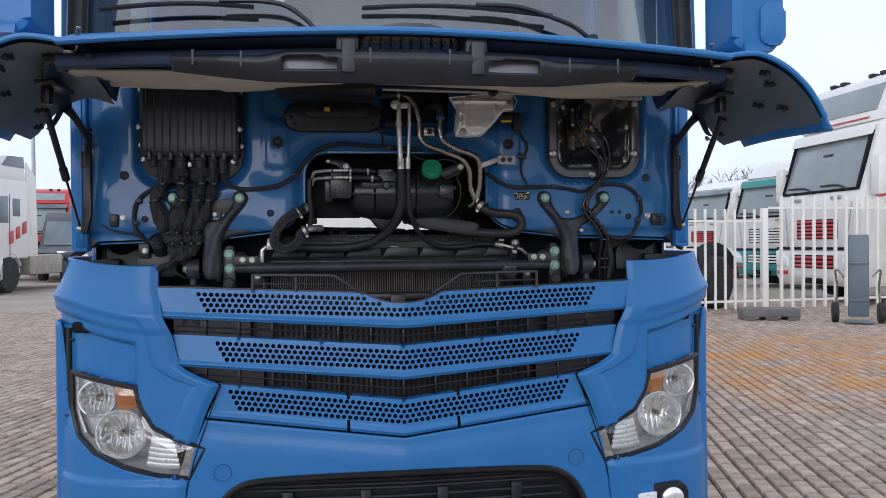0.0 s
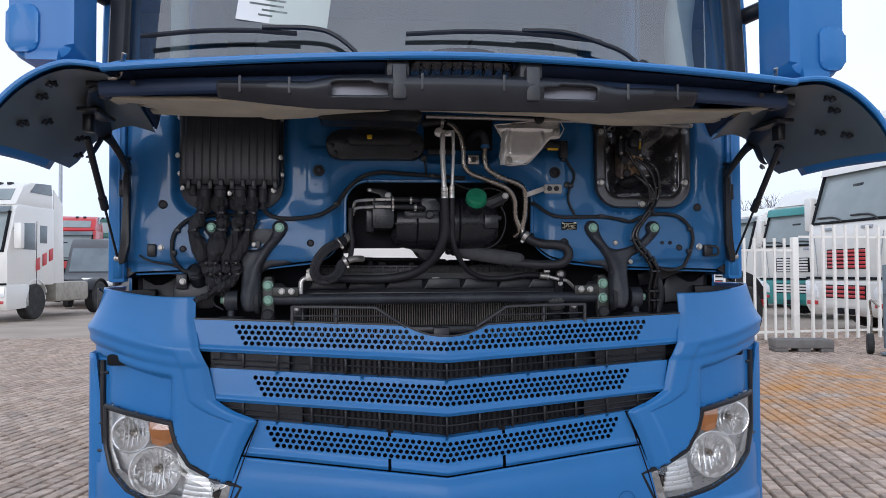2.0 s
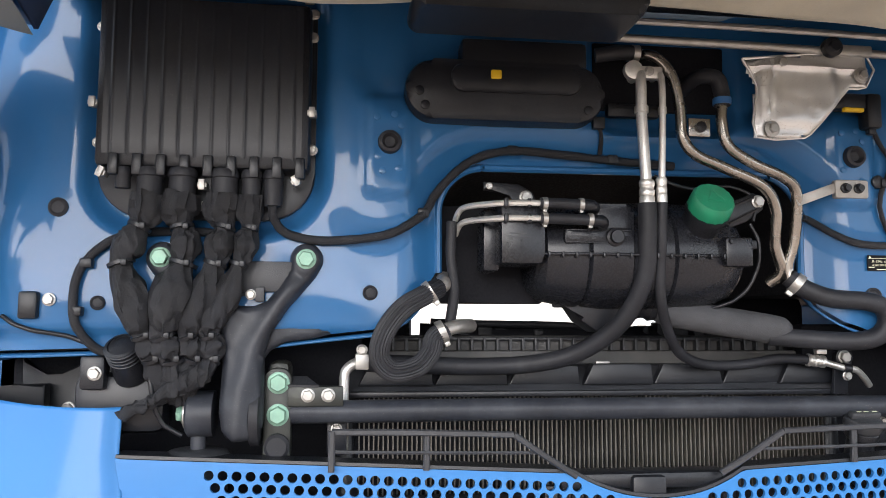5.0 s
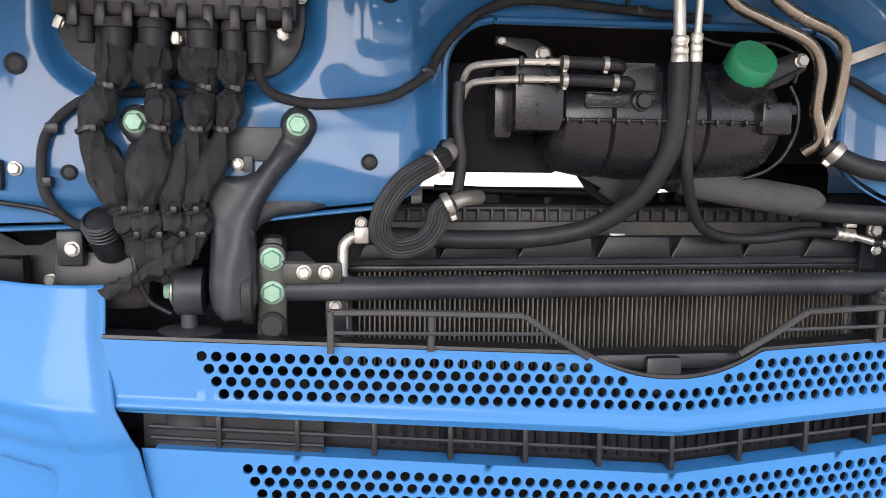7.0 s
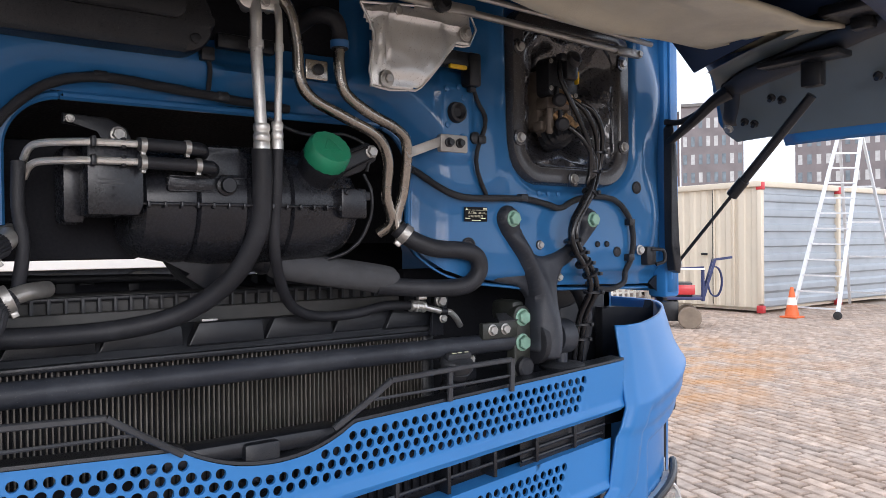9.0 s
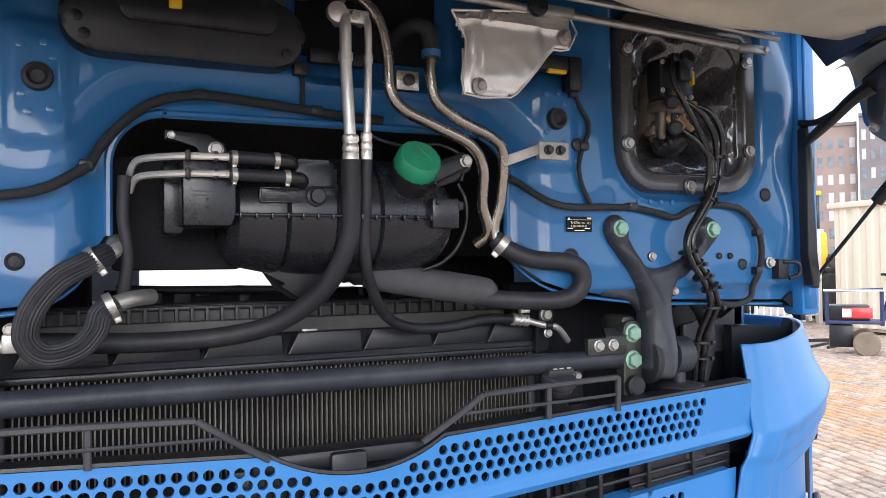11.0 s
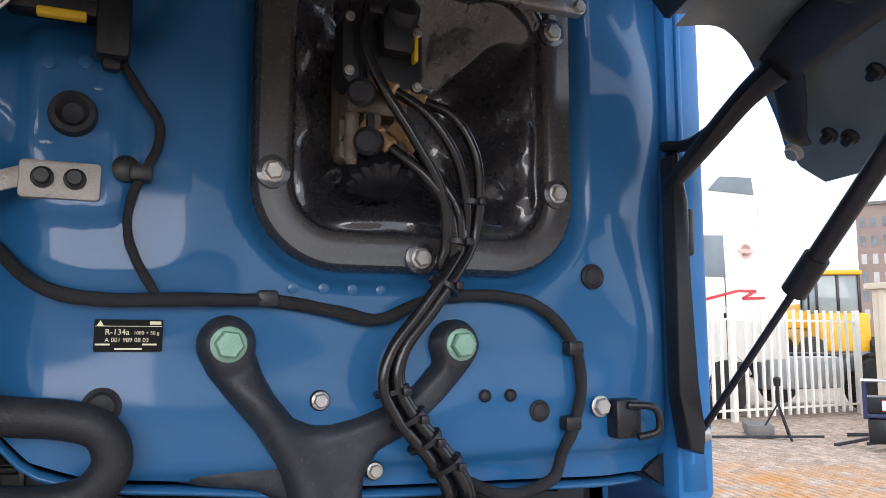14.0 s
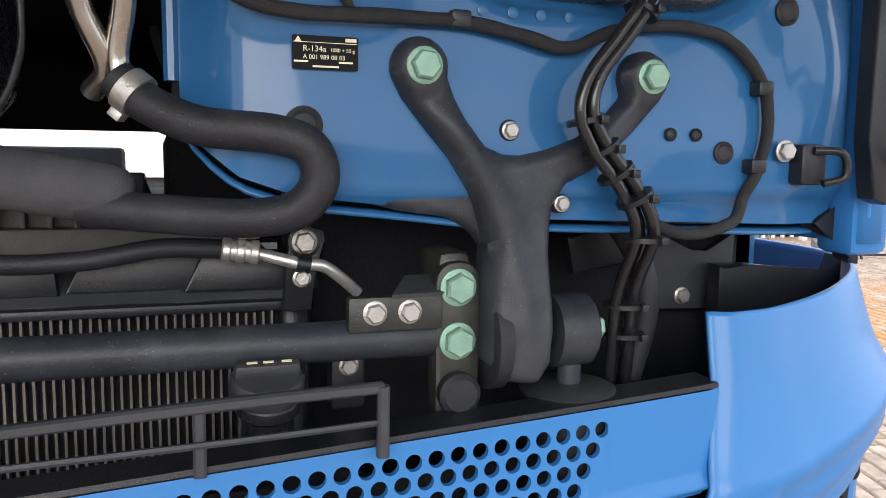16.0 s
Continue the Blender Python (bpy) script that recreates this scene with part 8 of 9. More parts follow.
        bm = side_shape(s * 1.222 - 0.01, s * 1.222 + 0.01, [(0.42 + 0.3 * lift, 1.95 + 2 * lift), (0.52 + 0.3 * lift, 2.66 + 2 * lift), (1.25 + 0.3 * lift, 2.70 + 2 * lift), (1.28 + 0.3 * lift, 1.95 + 2 * lift)], 0.005)
        put("door_window", bm, DARKWINDOW, None, "dark door window")
        if lift:
            put("round_badge", turned([(0, 0.145), (0.006, 0.145), (0.006, 0.115), (0, 0.115)], (s * 1.222, 1.86, 2.94), (s, 0, 0), 28), FADEDRED, None, "faded red ring mark")
            put("badge_bar", bbox((s * 1.222 - 0.008, 1.68, 2.905), (s * 1.222 + 0.008, 2.04, 2.975), 0.002), FADEDRED)
            put("side_lamp", bbox((s * 1.222 - 0.01, 1.28, 1.72), (s * 1.222 + 0.01, 1.46, 1.82), 0.004), DARK)
        else:
            put("bunk_window", side_shape(s * 1.222 - 0.008, s * 1.222 + 0.008, [(1.5, 2.15), (1.5, 2.65), (1.85, 2.65), (1.85, 2.15)], 0.004), DARKWINDOW)
        put("door_gap", side_shape(s * 1.224 - 0.006, s * 1.224 + 0.006, [(1.33, 1.0), (1.33, 2.75), (1.345, 2.75), (1.345, 1.0)], 0.002), DARK)
        for y in (1.30, 5.0):
            w = s * 1.08
            wh = turned([(-0.16, 0.31), (-0.16, 0.46), (-0.12, 0.51), (0.12, 0.51), (0.16, 0.46), (0.16, 0.31)], (w, y, 0.51), (s, 0, 0), 26)
            ty = put("wheel", wh, TYRE, None, "truck tyre")
            put("rim", turned([(0.0, 0.32), (0.15, 0.32), (0.15, 0.27), (0.08, 0.20), (0.14, 0.10), (0.14, 0.03)], (w, y, 0.51), (s, 0, 0), 20), RIM, ty)
            put("wheel_arch", sweep(bmesh.new(), [(w, y + 0.60 * math.cos(a), 0.52 + 0.60 * math.sin(a)) for a in span(0, math.pi, 8)], 0.17, sides=8, steps=2, flat=0.12, up=(0, 0, 1)), paint if y < 2 else PLASTIC)
        put("fuel_tank", side_shape(s * 0.75, s * 1.2, [(2.4, 0.45), (2.4, 1.05), (4.3, 1.05), (4.3, 0.45)], 0.12), tank_mat, None, "long side tank")
        put("roof_vane", side_shape(s * 1.185 - 0.012, s * 1.185 + 0.012, [(1.05, h - 0.30), (1.35, h - 0.02), (2.1, h + 0.02), (2.15, h - 0.30)], 0.006), DARKWINDOW, None, "dark side vane")
        put("side_fairing", side_shape(s * 1.16 - 0.02, s * 1.16 + 0.02, [(2.26, 1.0), (2.26, h - 0.1), (2.75, h - 0.5), (2.85, 1.0)], 0.012), paint)
        if stripe:
            bm = bmesh.new()
            pts = [(s * 1.237, 0.3, 1.93), (s * 1.237, 0.99, 2.08), (s * 1.237, 1.61, 2.22), (s * 1.237, 2.05, 2.23), (s * 1.237, 1.72, 2.085), (s * 1.237, 2.26, 2.11)] if lift else [(s * 1.237, 0.75, 1.46), (s * 1.237, 1.3, 1.56), (s * 1.237, 1.75, 1.58), (s * 1.237, 1.45, 1.46), (s * 1.237, 2.2, 1.50)]
            for a, b in zip(pts, pts[1:]):
                bar(bm, a, b, 0.05, 0.016, up=(1, 0, 0))
            put("side_stripe", bm, stripe, None, "coloured stripe")
        if letters_bars:
            for k in range(3):
                z = 1.35 + 0.14 * k
                bm = side_shape(s * 1.232 - 0.008, s * 1.232 + 0.008, [(1.30 + 0.33 * k, z), (1.30 + 0.33 * k, z + 0.34), (1.50 + 0.33 * k, z + 0.40), (1.50 + 0.33 * k, z + 0.06)], 0.004)
                put("sign_bar", bm, letters_bars)
    put("number_plate", bbox((-0.28, -0.075, 0.33), (0.28, -0.055, 0.44), 0.005), DARK, None, "dark number plate")
    for s in (-1, 1):
        dz, dy = 0.8 * lift, 0.28 * lift
        put("wiper", sweep(bmesh.new(), [(s * 0.5 + 0.35, -0.05 + dy, 1.88 + dz), (s * 0.5 + 0.05, -0.03 + dy, 1.98 + dz), (s * 0.5 - 0.45, -0.01 + dy, 1.99 + dz)], 0.02, sides=6, steps=3), PLASTIC)
        put("screen_frame", bar(bmesh.new(), (s * 1.09, -0.02 + dy, 1.89 + dz), (s * 1.09, wy - 0.02, wt), 0.06), DARK)
        put("panel_line", bar(bmesh.new(), (s * 0.86, -0.02, 1.05), (s * 1.0, 0.0, 1.86), 0.014), GALV)
        put("vent_slot", bbox((s * 0.55 - 0.14, -0.04 + 0.4 * dy, 1.76 + dz * 0.8), (s * 0.55 + 0.14, 0.06 + dy, 1.82 + dz * 0.8), 0.01), GALV)
    put("chassis", bbox((-0.45, 0.8, 0.65), (0.45, 6.0, 0.95), 0.03), CAST, None, "dark chassis")
    put("coupling_plate", bbox((-0.45, 4.4, 0.95), (0.45, 5.4, 1.1), 0.05), CAST)
    return t


white = lorry((10.15, 13.3, 0), -88, 1.15, WHITEPAINT, "white lorry with red grille slats behind the fence", REDPAINT, visor=WHITEPAINT, stripe=REDPAINT, height=4.3, lift=0.25)
lorry((12.0, 18.6, 0), -78, 1.08, WHITEPAINT, "white and teal lorry with a red band", WHITEPAINT, lower=TEALPAINT, visor=TEALPAINT, stripe=REDPAINT, height=3.5)
lorry((13.2, 25.0, 0), -78, 1.1, WHITEPAINT, "white lorry with red grille in a row", REDPAINT, stripe=REDPAINT, height=3.3)
lorry((15.0, 31.0, 0), -78, 1.08, WHITEPAINT, "white lorry at the end of the row", GALV, height=3.2)
lorry((-11.35, 20.4, 0), -9, 1.05, WHITEPAINT, "white tractor lorry with red lettering on its cab", DARK, letters_bars=REDPAINT, height=3.85, tank_mat=mat("dirty_skirt", (0.36, 0.33, 0.28), 0.6, dirt=(0.2, 0.17, 0.13), dirt_amount=0.5))
lorry((-12.6, 31.0, 0), 10, 1.0, REDPAINT, "red lorry parked behind the white one", DARK, height=3.8)
lorry((-12.8, 37.5, 0), 10, 1.0, mat("dark_green_paint", (0.02, 0.10, 0.075), 0.4), "dark green lorry parked far behind", DARK, height=4.2)

van = thing("panel_van", (-10.8, 29.0, 0), "dark grey panel van with a windscreen facing the yard", "van")
vm = Matrix.Translation((-10.85, 28.8, 0)) @ Matrix.Rotation(radians(6), 4, "Z")
for nm, prof, mt, w in (("body", [(0, 0.4), (0, 1.0), (0.9, 1.35), (1.6, 2.5), (1.9, 2.75), (5.6, 2.75), (5.6, 0.4)], GREYVAN, 1.02), ("windscreen", [(0.93, 1.42), (0.90, 1.42), (1.50, 2.36), (1.54, 2.36)], DARKWINDOW, 0.9)):
    bm = bmesh.new()
    a = [bm.verts.new((-w, y, z)) for y, z in prof]
    b = [bm.verts.new((w, y, z)) for y, z in prof]
    bm.faces.new(a)
    bm.faces.new(b[::-1])
    for k in range(len(prof)):
        j = (k + 1) % len(prof)
        bm.faces.new((a[k], b[k], b[j], a[j]))
    bmesh.ops.bevel(bm, geom=list(bm.edges), offset=0.10 if nm == "body" else 0.004, segments=2, affect="EDGES", profile=0.6)
    for v in bm.verts:
        v.co = vm @ v.co
    part(nm, bm, mt, van)
for s in (-1, 1):
    for y in (0.85, 4.6):
        part("wheel", turned([(-0.1, 0.2), (-0.1, 0.33), (0.1, 0.33), (0.1, 0.2)], vm @ Vector((s * 0.9, y, 0.34)), (s, 0, 0), 20), TYRE, van)
    part("headlight", bbox((s * 0.75 - 0.16, -0.05, 0.85), (s * 0.75 + 0.16, 0.08, 1.05), 0.03, vm), LAMPBODY, van)
part("badge_bars", bbox((-0.28, 0.28, 1.06), (0.28, 0.36, 1.17), 0.01, vm), LAMPBODY, van, "pale badge bar")
part("grille", bbox((-0.5, -0.03, 0.75), (0.5, 0.05, 1.0), 0.02, vm), DARK, van)

# rear of a chassis behind the fence
tr = thing("trailer_chassis", (7.0, 12.4, 0), "dark trailer chassis with a twin tyre behind the fence", "trailer")
for x, y in ((7.12, 12.1), (5.8, 12.4)):
    t = part("wheel", turned([(-0.2, 0.3), (-0.2, 0.46), (-0.15, 0.52), (0.15, 0.52), (0.2, 0.46), (0.2, 0.3)], (x, y, 0.52), (0.55, -0.83, 0), 28), TYRE, tr, "large trailer tyre")
    part("rim", turned([(0.05, 0.31), (0.19, 0.31), (0.19, 0.26), (0.08, 0.18), (0.08, 0.03)], (x, y, 0.52), (0.55, -0.83, 0), 22), RIM, t, "pale steel rim")
part("chassis_beam", bbox((3.0, 12.3, 0.75), (7.4, 12.6, 0.98), 0.02), CAST, tr)
part("mudguard", sweep(bmesh.new(), [(7.12 + 0.62 * math.cos(a) * 0.9, 12.1 + 0.62 * math.cos(a) * 0.5, 0.52 + 0.62 * math.sin(a)) for a in span(0.1, math.pi - 0.1, 8)], 0.2, sides=8, steps=2, flat=0.1), PLASTIC, tr, "black mudguard")
part("tail_lamp", bbox((7.62, 12.2, 0.62), (7.70, 12.5, 0.76), 0.02), REDPAINT, tr, "red tail lamp")

# box trailer standing behind the truck
btr = thing("box_trailer", (-2.0, 15.0, 0), "white box trailer with an orange stripe parked behind the truck", "trailer")
part("box", bbox((-3.6, 14.2, 1.05), (4.9, 16.7, 3.9), 0.03), WHITEPAINT, btr)
part("stripe", bbox((-3.5, 14.185, 1.14), (-1.9, 14.198, 1.20)), ORANGE, btr, "orange stripe")
part("chassis", bbox((-3.5, 14.6, 0.75), (4.8, 16.3, 1.05), 0.02), CAST, btr)
for x in (2.2, 3.6):
    for y in (14.45, 16.45):
        part("wheel", turned([(-0.15, 0.3), (-0.15, 0.46), (-0.1, 0.5), (0.1, 0.5), (0.15, 0.46), (0.15, 0.3)], (x, y, 0.5), (0, -1, 0), 24), TYRE, btr, "trailer tyre")
part("landing_leg", bbox((-3.0, 14.9, 0), (-2.85, 15.1, 0.8), 0.01), CAST, btr)

# sack trolley
tro = thing("sack_trolley", (8.0, 8.9, 0), "grey steel sack trolley standing upright by the fence", "trolley")
m = Matrix.Translation((8.0, 8.9, 0)) @ Matrix.Rotation(radians(-30), 4, "Z")
part("back_plate", bbox((-0.15, 0.0, 0.1), (0.15, 0.05, 1.42), 0.03, m), TROLLEY, tro, "grey back plate")
for z in (0.35, 0.95):
    part("cross_rib", bbox((-0.15, -0.03, z), (0.15, 0.0, z + 0.03), 0.005, m), TROLLEY, tro)
part("toe_plate", bbox((-0.2, -0.26, 0.02), (0.2, 0.0, 0.05), 0.005, m), TROLLEY, tro)
for s in (-1, 1):
    part("wheel", turned([(-0.05, 0.06), (-0.05, 0.15), (-0.03, 0.165), (0.03, 0.165), (0.05, 0.15), (0.05, 0.06)], m @ Vector((s * 0.33, 0.10, 0.165)), m.to_3x3() @ Vector((s, 0, 0)), 20), TYRE, tro, "small rubber wheel")
    part("handle", sweep(bmesh.new(), [m @ Vector(p) for p in ((s * 0.20, 0.05, 0.75), (s * 0.32, 0.10, 0.85), (s * 0.30, 0.12, 0.55), (s * 0.33, 0.10, 0.17))], 0.018, sides=8), STEEL, tro)

# container
con = thing("storage_container", (16.5, 8.9, 0), "cream and grey steel storage container with red corners", "container")
bm = bmesh.new()
grid(bm, span(7.75, 10.05, 92), [0.12, 2.52], lambda u, v: (13.52 - 0.03 * (0.5 + 0.5 * math.tanh(6 * math.sin(2 * math.pi * (u - 7.75) / 0.29))), u, v))
part("end_wall", bm, CREAM, con, "cream corrugated end wall", 20)
bm = bmesh.new()
grid(bm, [13.6, 19.6], span(0.12, 2.5, 96), lambda u, v: (u, 7.74 - 0.04 * (0.5 + 0.5 * math.tanh(6 * math.sin(2 * math.pi * (v - 0.12) / 0.30))), v))
part("side_wall", bm, GALV, con, "grey horizontally ribbed side wall", 20)
part("core", bbox((13.6, 7.8, 0.05), (19.6, 10.0, 2.5)), CREAM, con)
part("roof", bbox((13.42, 7.64, 2.5), (19.7, 10.15, 2.62), 0.02), CREAM, con, "cream roof edge")
part("door_gap", bbox((13.484, 8.75, 0.15), (13.50, 8.77, 2.5)), DARK, con)
for y in (8.70, 8.25):
    part("lock_bar", bbox((13.45, y, 0.15), (13.48, y + 0.03, 2.5), 0.005), CREAM, con)
for x in (13.5, 16.5, 19.5):
    for z in (0.0, 2.42):
        part("corner_casting", bbox((x - 0.06, 7.63, z + 0.02), (x + 0.06, 7.76, z + 0.17), 0.01), REDPAINT, con, "red corner casting")
    part("corner_post", bbox((x - 0.05, 7.65, 0.2), (x + 0.05, 7.75, 2.45), 0.01), CREAM, con)
part("door_handle", bbox((13.42, 8.86, 1.15), (13.46, 9.0, 1.20), 0.005), PLASTIC, con)

# rolling step ladder
lad = thing("step_ladder", (14.3, 6.7, 0), "tall aluminium rolling step ladder beside the container", "ladder")
fl, fr, tl, tr_ = Vector((13.30, 6.94, 0.10)), Vector((13.50, 6.20, 0.08)), Vector((14.80, 6.80, 3.545)), Vector((15.07, 6.50, 3.53))
for a, b in ((fl, tl), (fr, tr_)):
    part("stile", bar(bmesh.new(), a, b, 0.075, 0.035), LADDERALU, lad, "aluminium stile")
for k in range(12):
    f = 0.03 + 0.085 * k
    part("rung", bar(bmesh.new(), fl + (tl - fl) * f, fr + (tr_ - fr) * f, 0.07, 0.03), LADDERALU, lad)
for a, b in ((Vector((16.0, 7.20, 0.1)), tl), (Vector((16.1, 6.25, 0.1)), tr_)):
    part("rear_leg", bar(bmesh.new(), a, b, 0.06, 0.03), LADDERALU, lad)
for z in (0.25, 1.0, 1.7, 2.4):
    f = z / 3.45
    part("rear_brace", bar(bmesh.new(), Vector((16.0, 7.20, 0.1)) + (tl - Vector((16.0, 7.20, 0.1))) * f, Vector((16.1, 6.25, 0.1)) + (tr_ - Vector((16.1, 6.25, 0.1))) * f, 0.04), LADDERALU, lad)
for p in (fr, Vector((16.1, 6.25, 0.1)), fl):
    part("castor", turned([(-0.025, 0.04), (-0.02, 0.075), (0.02, 0.075), (0.025, 0.04)], (p.x, p.y, 0.075), (1, 0.3, 0), 16), TYRE, lad)

cone = thing("traffic_cone", (13.3, 6.95, 0), "orange traffic cone with a white band", "cone")
part("base", bbox((13.14, 6.79, 0), (13.46, 7.11, 0.035), 0.01), ORANGE, cone)
part("body", turned([(0.03, 0.13), (0.18, 0.10), (0.56, 0.03), (0.57, 0.02)], (13.3, 6.95, 0), (0, 0, 1), 24), ORANGE, cone)
part("band", turned([(0.24, 0.0915), (0.38, 0.0665)], (13.3, 6.95, 0), (0, 0, 1), 24), FENCE, cone, "white band")

# starter cart
cart = thing("battery_cart", (10.55, 7.38, 0), "blue battery cart on two wheels with a red box", "cart")
m = Matrix.Translation((10.55, 7.38, 0)) @ Matrix.Rotation(radians(-50), 4, "Z") @ Matrix.Scale(0.9, 4)
part("tray", bbox((-0.45, -0.28, 0.52), (0.42, 0.28, 0.58), 0.01, m), CARTBLUE, cart)
part("battery_box", bbox((-0.42, -0.25, 0.58), (0.20, 0.25, 0.84), 0.02, m), PLASTIC, cart, "black battery box")
part("front_panel", bbox((-0.22, -0.28, 0.62), (0.24, -0.252, 0.80), 0.008, m), REDPAINT, cart, "red panel with a white patch")
part("white_patch", bbox((-0.22, -0.286, 0.64), (-0.08, -0.278, 0.78), 0.003, m), PAPER, cart)
part("lower_box", bbox((-0.42, -0.22, 0.12), (-0.05, 0.22, 0.50), 0.02, m), PLASTIC, cart)
for p, q in (((-0.45, -0.26, 0.5), (-0.45, -0.26, 1.08)), ((0.38, -0.26, 0.5), (0.38, -0.26, 1.08)), ((-0.45, -0.26, 1.08), (0.40, -0.26, 1.12)), ((0.38, 0.2, 0.5), (0.60, 0.2, 1.25)), ((0.38, -0.2, 0.5), (0.60, -0.2, 1.25)), ((0.60, -0.2, 1.25), (0.60, 0.2, 1.25)), ((0.60, 0.2, 1.25), (0.95, 0.2, 1.30))):
    part("frame_tube", bar(bmesh.new(), m @ Vector(p), m @ Vector(q), 0.045), CARTBLUE, cart)
part("lid_board", bbox((-0.50, -0.30, 1.08), (0.42, -0.05, 1.11), 0.005, m), PAPER, cart, "white board")
for s in (-1, 1):
    w = part("wheel", turned([(-0.05, 0.09), (-0.05, 0.17), (-0.03, 0.19), (0.03, 0.19), (0.05, 0.17), (0.05, 0.09)], m @ Vector((0.14, s * 0.34, 0.19)), m.to_3x3() @ Vector((0, s, 0)), 24), TYREDUST, cart, "dusty rubber wheel")
    part("rim", turned([(0.0, 0.09), (0.045, 0.09), (0.045, 0.03)], m @ Vector((0.14, s * 0.34, 0.19)), m.to_3x3() @ Vector((0, s, 0)), 18), CARTBLUE, w)
part("cable_coil", sweep(bmesh.new(), [m @ Vector((0.62 + 0.12 * math.sin(a), -0.1 + 0.02 * a, 0.85 + 0.28 * math.cos(a))) for a in span(0, 4 * math.pi, 24)], 0.014, sides=6, steps=2), CARTBLUE, cart, "coiled cable")

tri_stand = thing("tripod_stand", (10.1, 9.1, 0), "small dark tripod stand on the paving", "stand")
for a in (0.3, 2.4, 4.5):
    part("leg", bar(bmesh.new(), (10.1 + 0.32 * math.cos(a), 9.1 + 0.32 * math.sin(a), 0), (10.1, 9.1, 0.55), 0.03), PLASTIC, tri_stand)
part("stem", bar(bmesh.new(), (10.1, 9.1, 0.5), (10.1, 9.1, 0.85), 0.035), PLASTIC, tri_stand)
part("head", turned([(0, 0.05), (0.12, 0.06), (0.15, 0.03)], (10.1, 9.1, 0.82), (0, 0, 1), 14), PLASTIC, tri_stand)
for a, b, w in (((9.2, 9.6, 0.02), (10.6, 8.7, 0.06), 0.04), ((10.2, 8.15, 0.02), (11.3, 8.5, 0.02), 0.05), ((10.75, 8.05, 0.02), (11.6, 8.3, 0.02), 0.05), ((11.4, 8.95, 0.03), (12.4, 8.6, 0.03), 0.06)):
    ob = link_mesh("steel_bar", bar(bmesh.new(), a, b, w), CAST)
    tagged(ob, "dark steel bar lying on the paving", "bar", "loose steel bars")

# wheel loader
ldr = thing("wheel_loader", (25.5, 21.65, 0), "yellow wheel loader with a glazed cab behind the fence", "loader")
m = Matrix.Translation((25.5, 21.65, 0)) @ Matrix.Rotation(radians(62), 4, "Z") @ Matrix.Scale(1.15, 4)
part("body", bbox((-1.5, -0.8, 1.0), (2.0, 0.8, 2.25), 0.15, m), LOADER, ldr)
part("bonnet", bbox((0.5, -0.7, 2.2), (2.1, 0.7, 2.65), 0.12, m), LOADER, ldr)
part("cab_glass", bbox((-1.0, -0.66, 2.2), (0.35, 0.66, 3.50), 0.05, m), GLASSGREY, ldr, "glazed cab")
for x in (-1.0, -0.3, 0.35):
    for s in (-1, 0, 1):
        part("cab_post", bbox((x - 0.05, s * 0.66 - 0.04, 2.2), (x + 0.05, s * 0.66 + 0.04, 3.52), 0.01, m), PLASTIC, ldr)
part("cab_roof", bbox((-1.15, -0.76, 3.48), (0.45, 0.76, 3.64), 0.06, m), LOADER, ldr)
part("lift_arm", bbox((-0.6, 0.68, 1.75), (0.2, 1.65, 2.35), 0.1, m), LOADER, ldr)
part("exhaust", bar(bmesh.new(), m @ Vector((1.2, 0, 2.6)), m @ Vector((1.2, 0, 3.3)), 0.12), PLASTIC, ldr)
for x in (-1.2, 1.5):
    for s in (-1, 1):
        part("wheel", turned([(-0.29, 0.46), (-0.29, 0.78), (-0.17, 0.8625), (0.17, 0.8625), (0.29, 0.78), (0.29, 0.46)], m @ Vector((x, s * 0.95, 0.75)), m.to_3x3() @ Vector((0, s, 0)), 24), TYRE, ldr)


# office blocks
def block(name_label, bearing0, bearing1, dist, height, wallmat, floors, cols):
    a = Vector((dist * math.sin(radians(bearing0)), dist * math.cos(radians(bearing0)), 0))
    b = Vector((dist * math.sin(radians(bearing1)), dist * math.cos(radians(bearing1)), 0))
    d = (b - a).normalized()
    back = Vector((-d.y, d.x, 0))
    if back.dot(a) < 0:
        back = -back
    w = (b - a).length
    t = thing("office_block", a, name_label, "building", "office blocks")
    bm = bmesh.new()
    vs = [bm.verts.new(p + Vector((0, 0, z))) for z in (0, height) for p in (a, b, b + back * 14, a + back * 14)]
    for k in range(4):
        bm.faces.new((vs[k], vs[(k + 1) % 4], vs[4 + (k + 1) % 4], vs[4 + k]))
    bm.faces.new(vs[4:])
    part("wall", bm, wallmat, t, "", 0)
    part("parapet", bar(bmesh.new(), a + Vector((0, 0, height)) - back * 0.2, b + Vector((0, 0, height)) - back * 0.2, 0.6), CONCRETE, t)
    r = random.Random(int(bearing0 * 10))
    for f in range(floors):
        for c in range(cols):
            x0 = w * (c + 0.3) / cols
            x1 = x0 + w / cols * 0.48
            z0 = 2.2 + (height - 3.2) * f / floors
            z1 = z0 + (height - 3.2) / floors * 0.55
            p, q = a + d * x0 - back * 0.05, a + d * x1 - back * 0.05
            bm = bmesh.new()
            k = [bm.verts.new(v) for v in (p + Vector((0, 0, z0)), q + Vector((0, 0, z0)), q + Vector((0, 0, z1)), p + Vector((0, 0, z1)))]
            k2 = [bm.verts.new(v.co + back * 0.6) for v in k]
            bm.faces.new(k)
            for i in range(4):
                bm.faces.new((k[i], k[(i + 1) % 4], k2[(i + 1) % 4], k2[i]))
            part("window", bm, LITWINDOW if r.random() < 0.45 else DARKWINDOW, t, "", 0)
    return t


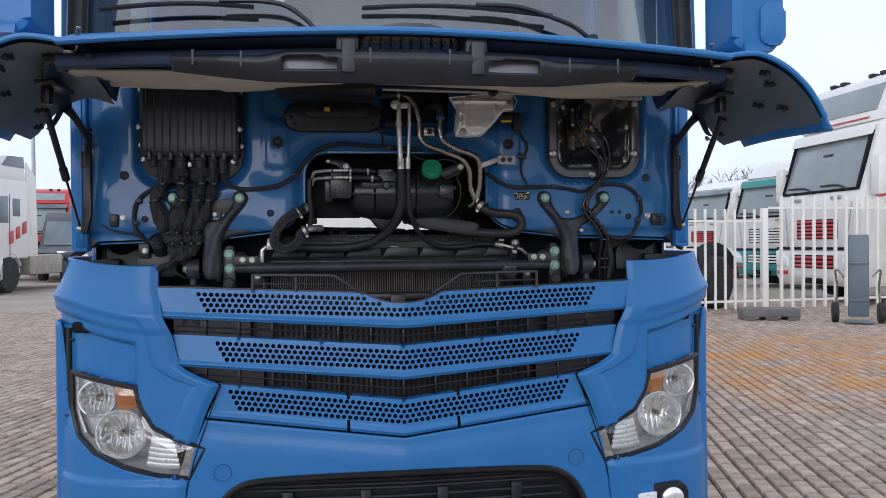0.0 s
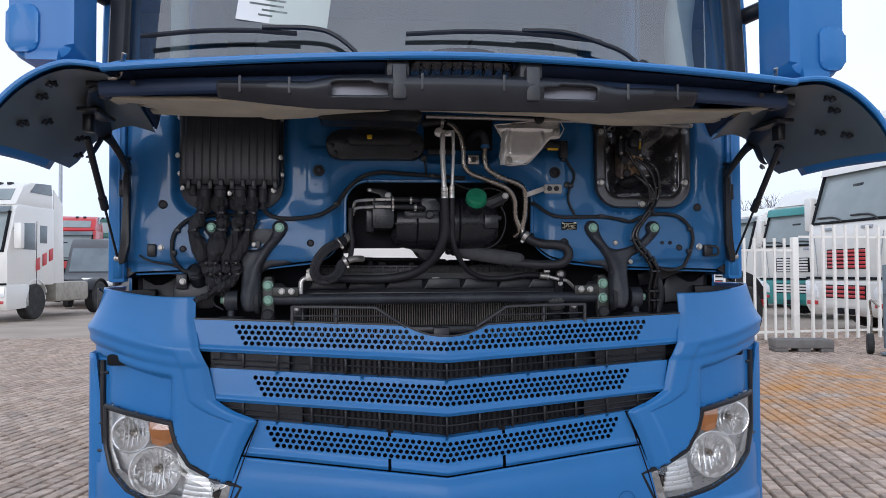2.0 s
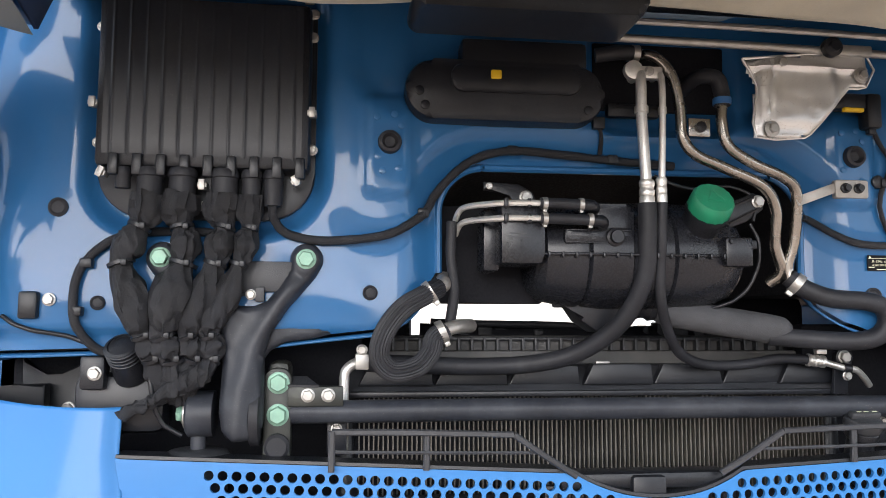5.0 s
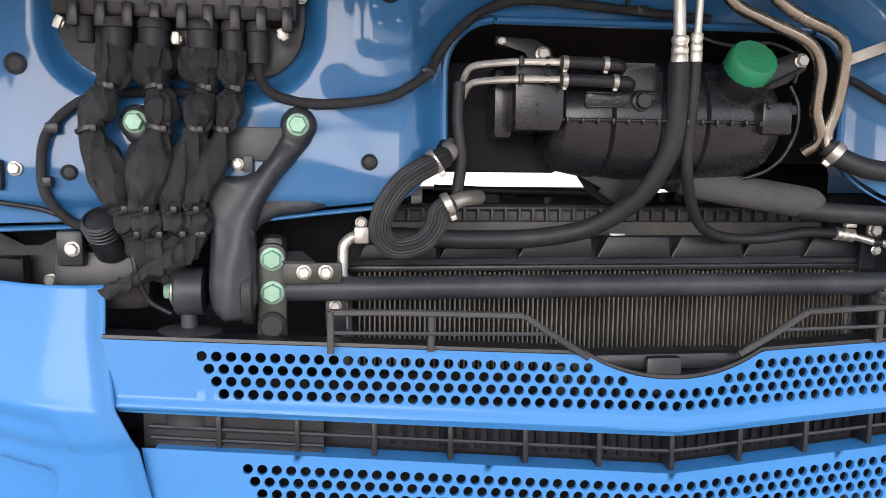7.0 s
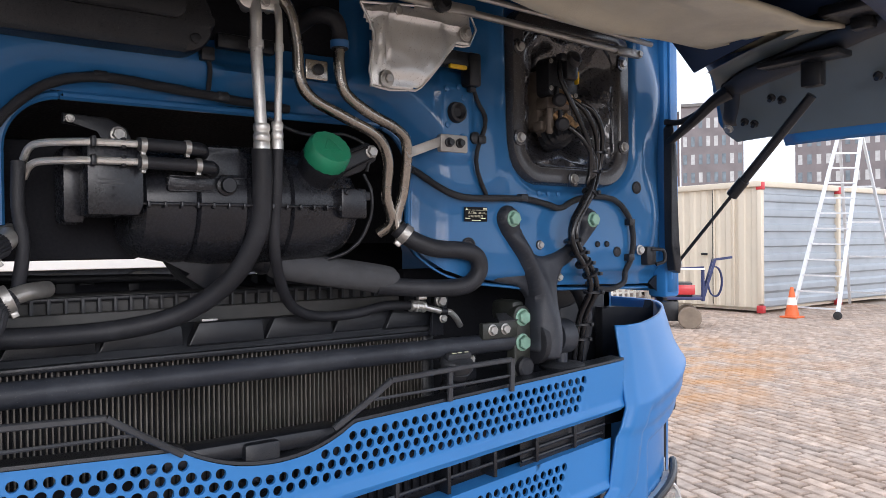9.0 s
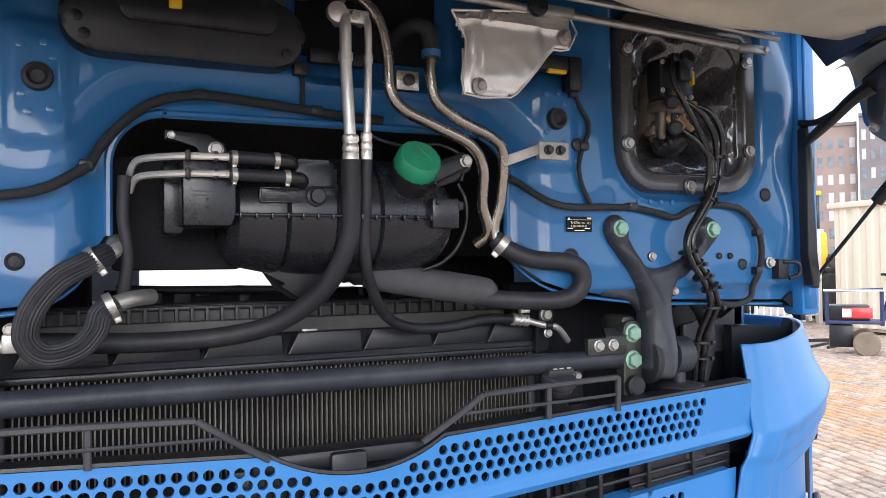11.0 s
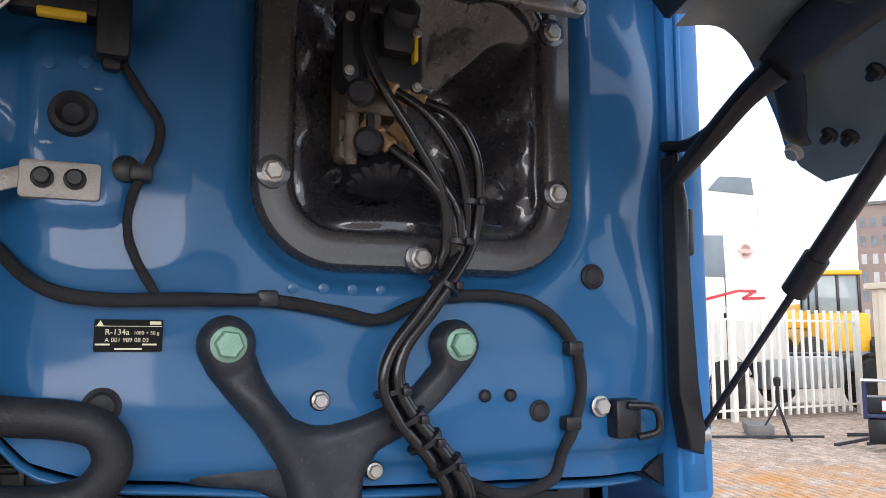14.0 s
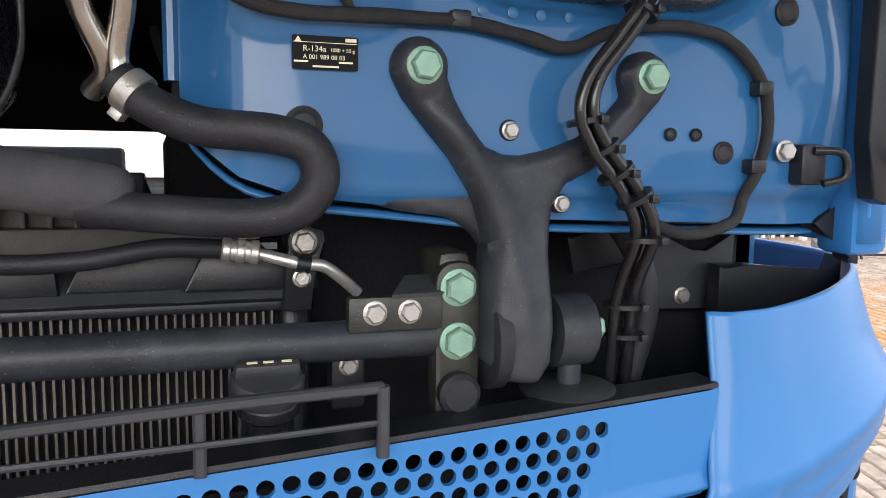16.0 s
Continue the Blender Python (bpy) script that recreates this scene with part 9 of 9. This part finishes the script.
block("dark brick office block with rows of windows", 53.6, 57.75, 150, 26.5, BRICKDARK, 7, 8)
block("brown brick office block with rows of windows", 50.9, 53.5, 152, 25.5, BRICKBROWN, 7, 4)
block("dark brick office block standing apart", 61.0, 69.0, 150, 25.0, BRICKDARK, 7, 14)
block("low brown office block far off", 36.0, 40.0, 190, 9.0, BRICKBROWN, 2, 8)

# light mast and bare trees
mast = thing("light_mast", (-20.5, 52.0, 0), "tall thin light mast far behind the lorries", "mast")
part("pole", turned([(0, 0.16), (16.5, 0.07)], (-20.5, 52.0, 0), (0, 0, 1), 12), GALV, mast)
for k in range(4):
    part("floodlight", bbox((-21.4 + 0.5 * k, 51.8, 16.3), (-21.05 + 0.5 * k, 52.2, 16.7), 0.03), PLASTIC, mast)


def bare_tree(x, y, h, seed):
    t = thing("bare_tree", (x, y, 0), "leafless tree behind the parked lorries", "tree", "bare trees")
    r = random.Random(seed)
    trunk = bmesh.new()
    sweep(trunk, [(x, y, 0, h * 0.03), (x + 0.1, y, h * 0.2, h * 0.024), (x, y, h * 0.4, h * 0.02)], 0.2, sides=8, steps=3)
    part("trunk", trunk, BARK, t)
    bm = bmesh.new()

    def grow(p, d, l, w, lev):
        q = p + d * l
        sweep(bm, [(*p, w), (*((p + q) / 2 + Vector((r.uniform(-1, 1), r.uniform(-1, 1), 0)) * l * 0.06), w * 0.85), (*q, w * 0.6)], w, sides=4, steps=1, caps=False)
        if lev:
            for k in range(r.choice((3, 3, 4))):
                nd = (d + Vector((r.uniform(-1, 1), r.uniform(-1, 1), r.uniform(-0.25, 0.8))) * 0.75).normalized()
                grow(p + d * l * r.uniform(0.5, 1.0), nd, l * r.uniform(0.55, 0.8), w * 0.55, lev - 1)
    for k in range(5):
        a = 2 * math.pi * k / 5 + r.random()
        grow(Vector((x, y, h * r.uniform(0.22, 0.4))), Vector((math.cos(a) * 0.7, math.sin(a) * 0.7, 1)).normalized(), h * 0.24, h * 0.012, 4)
    part("crown", bm, BARK, t, "bare branches", 0)


bare_tree(33.0, 58.0, 9.0, 3)
bare_tree(36.5, 60.0, 8.0, 9)
bare_tree(29.0, 62.0, 8.5, 12)

# single pavers beside the truck
pav_meshes = []
for k in range(6):
    v_, f_ = [], []
    paver_mesh(v_, f_, 0, 0, (k - 2.5) * 0.018)
    me = bpy.data.meshes.new("brick")
    me.from_pydata(v_, [], f_)
    me.materials.append(PAVER)
    pav_meshes.append(me)
for k, (x, y) in enumerate(near):
    ob = new("brick", pav_meshes[k % 6])
    ob.location = (x, y, 0)
    ob.parent = pave
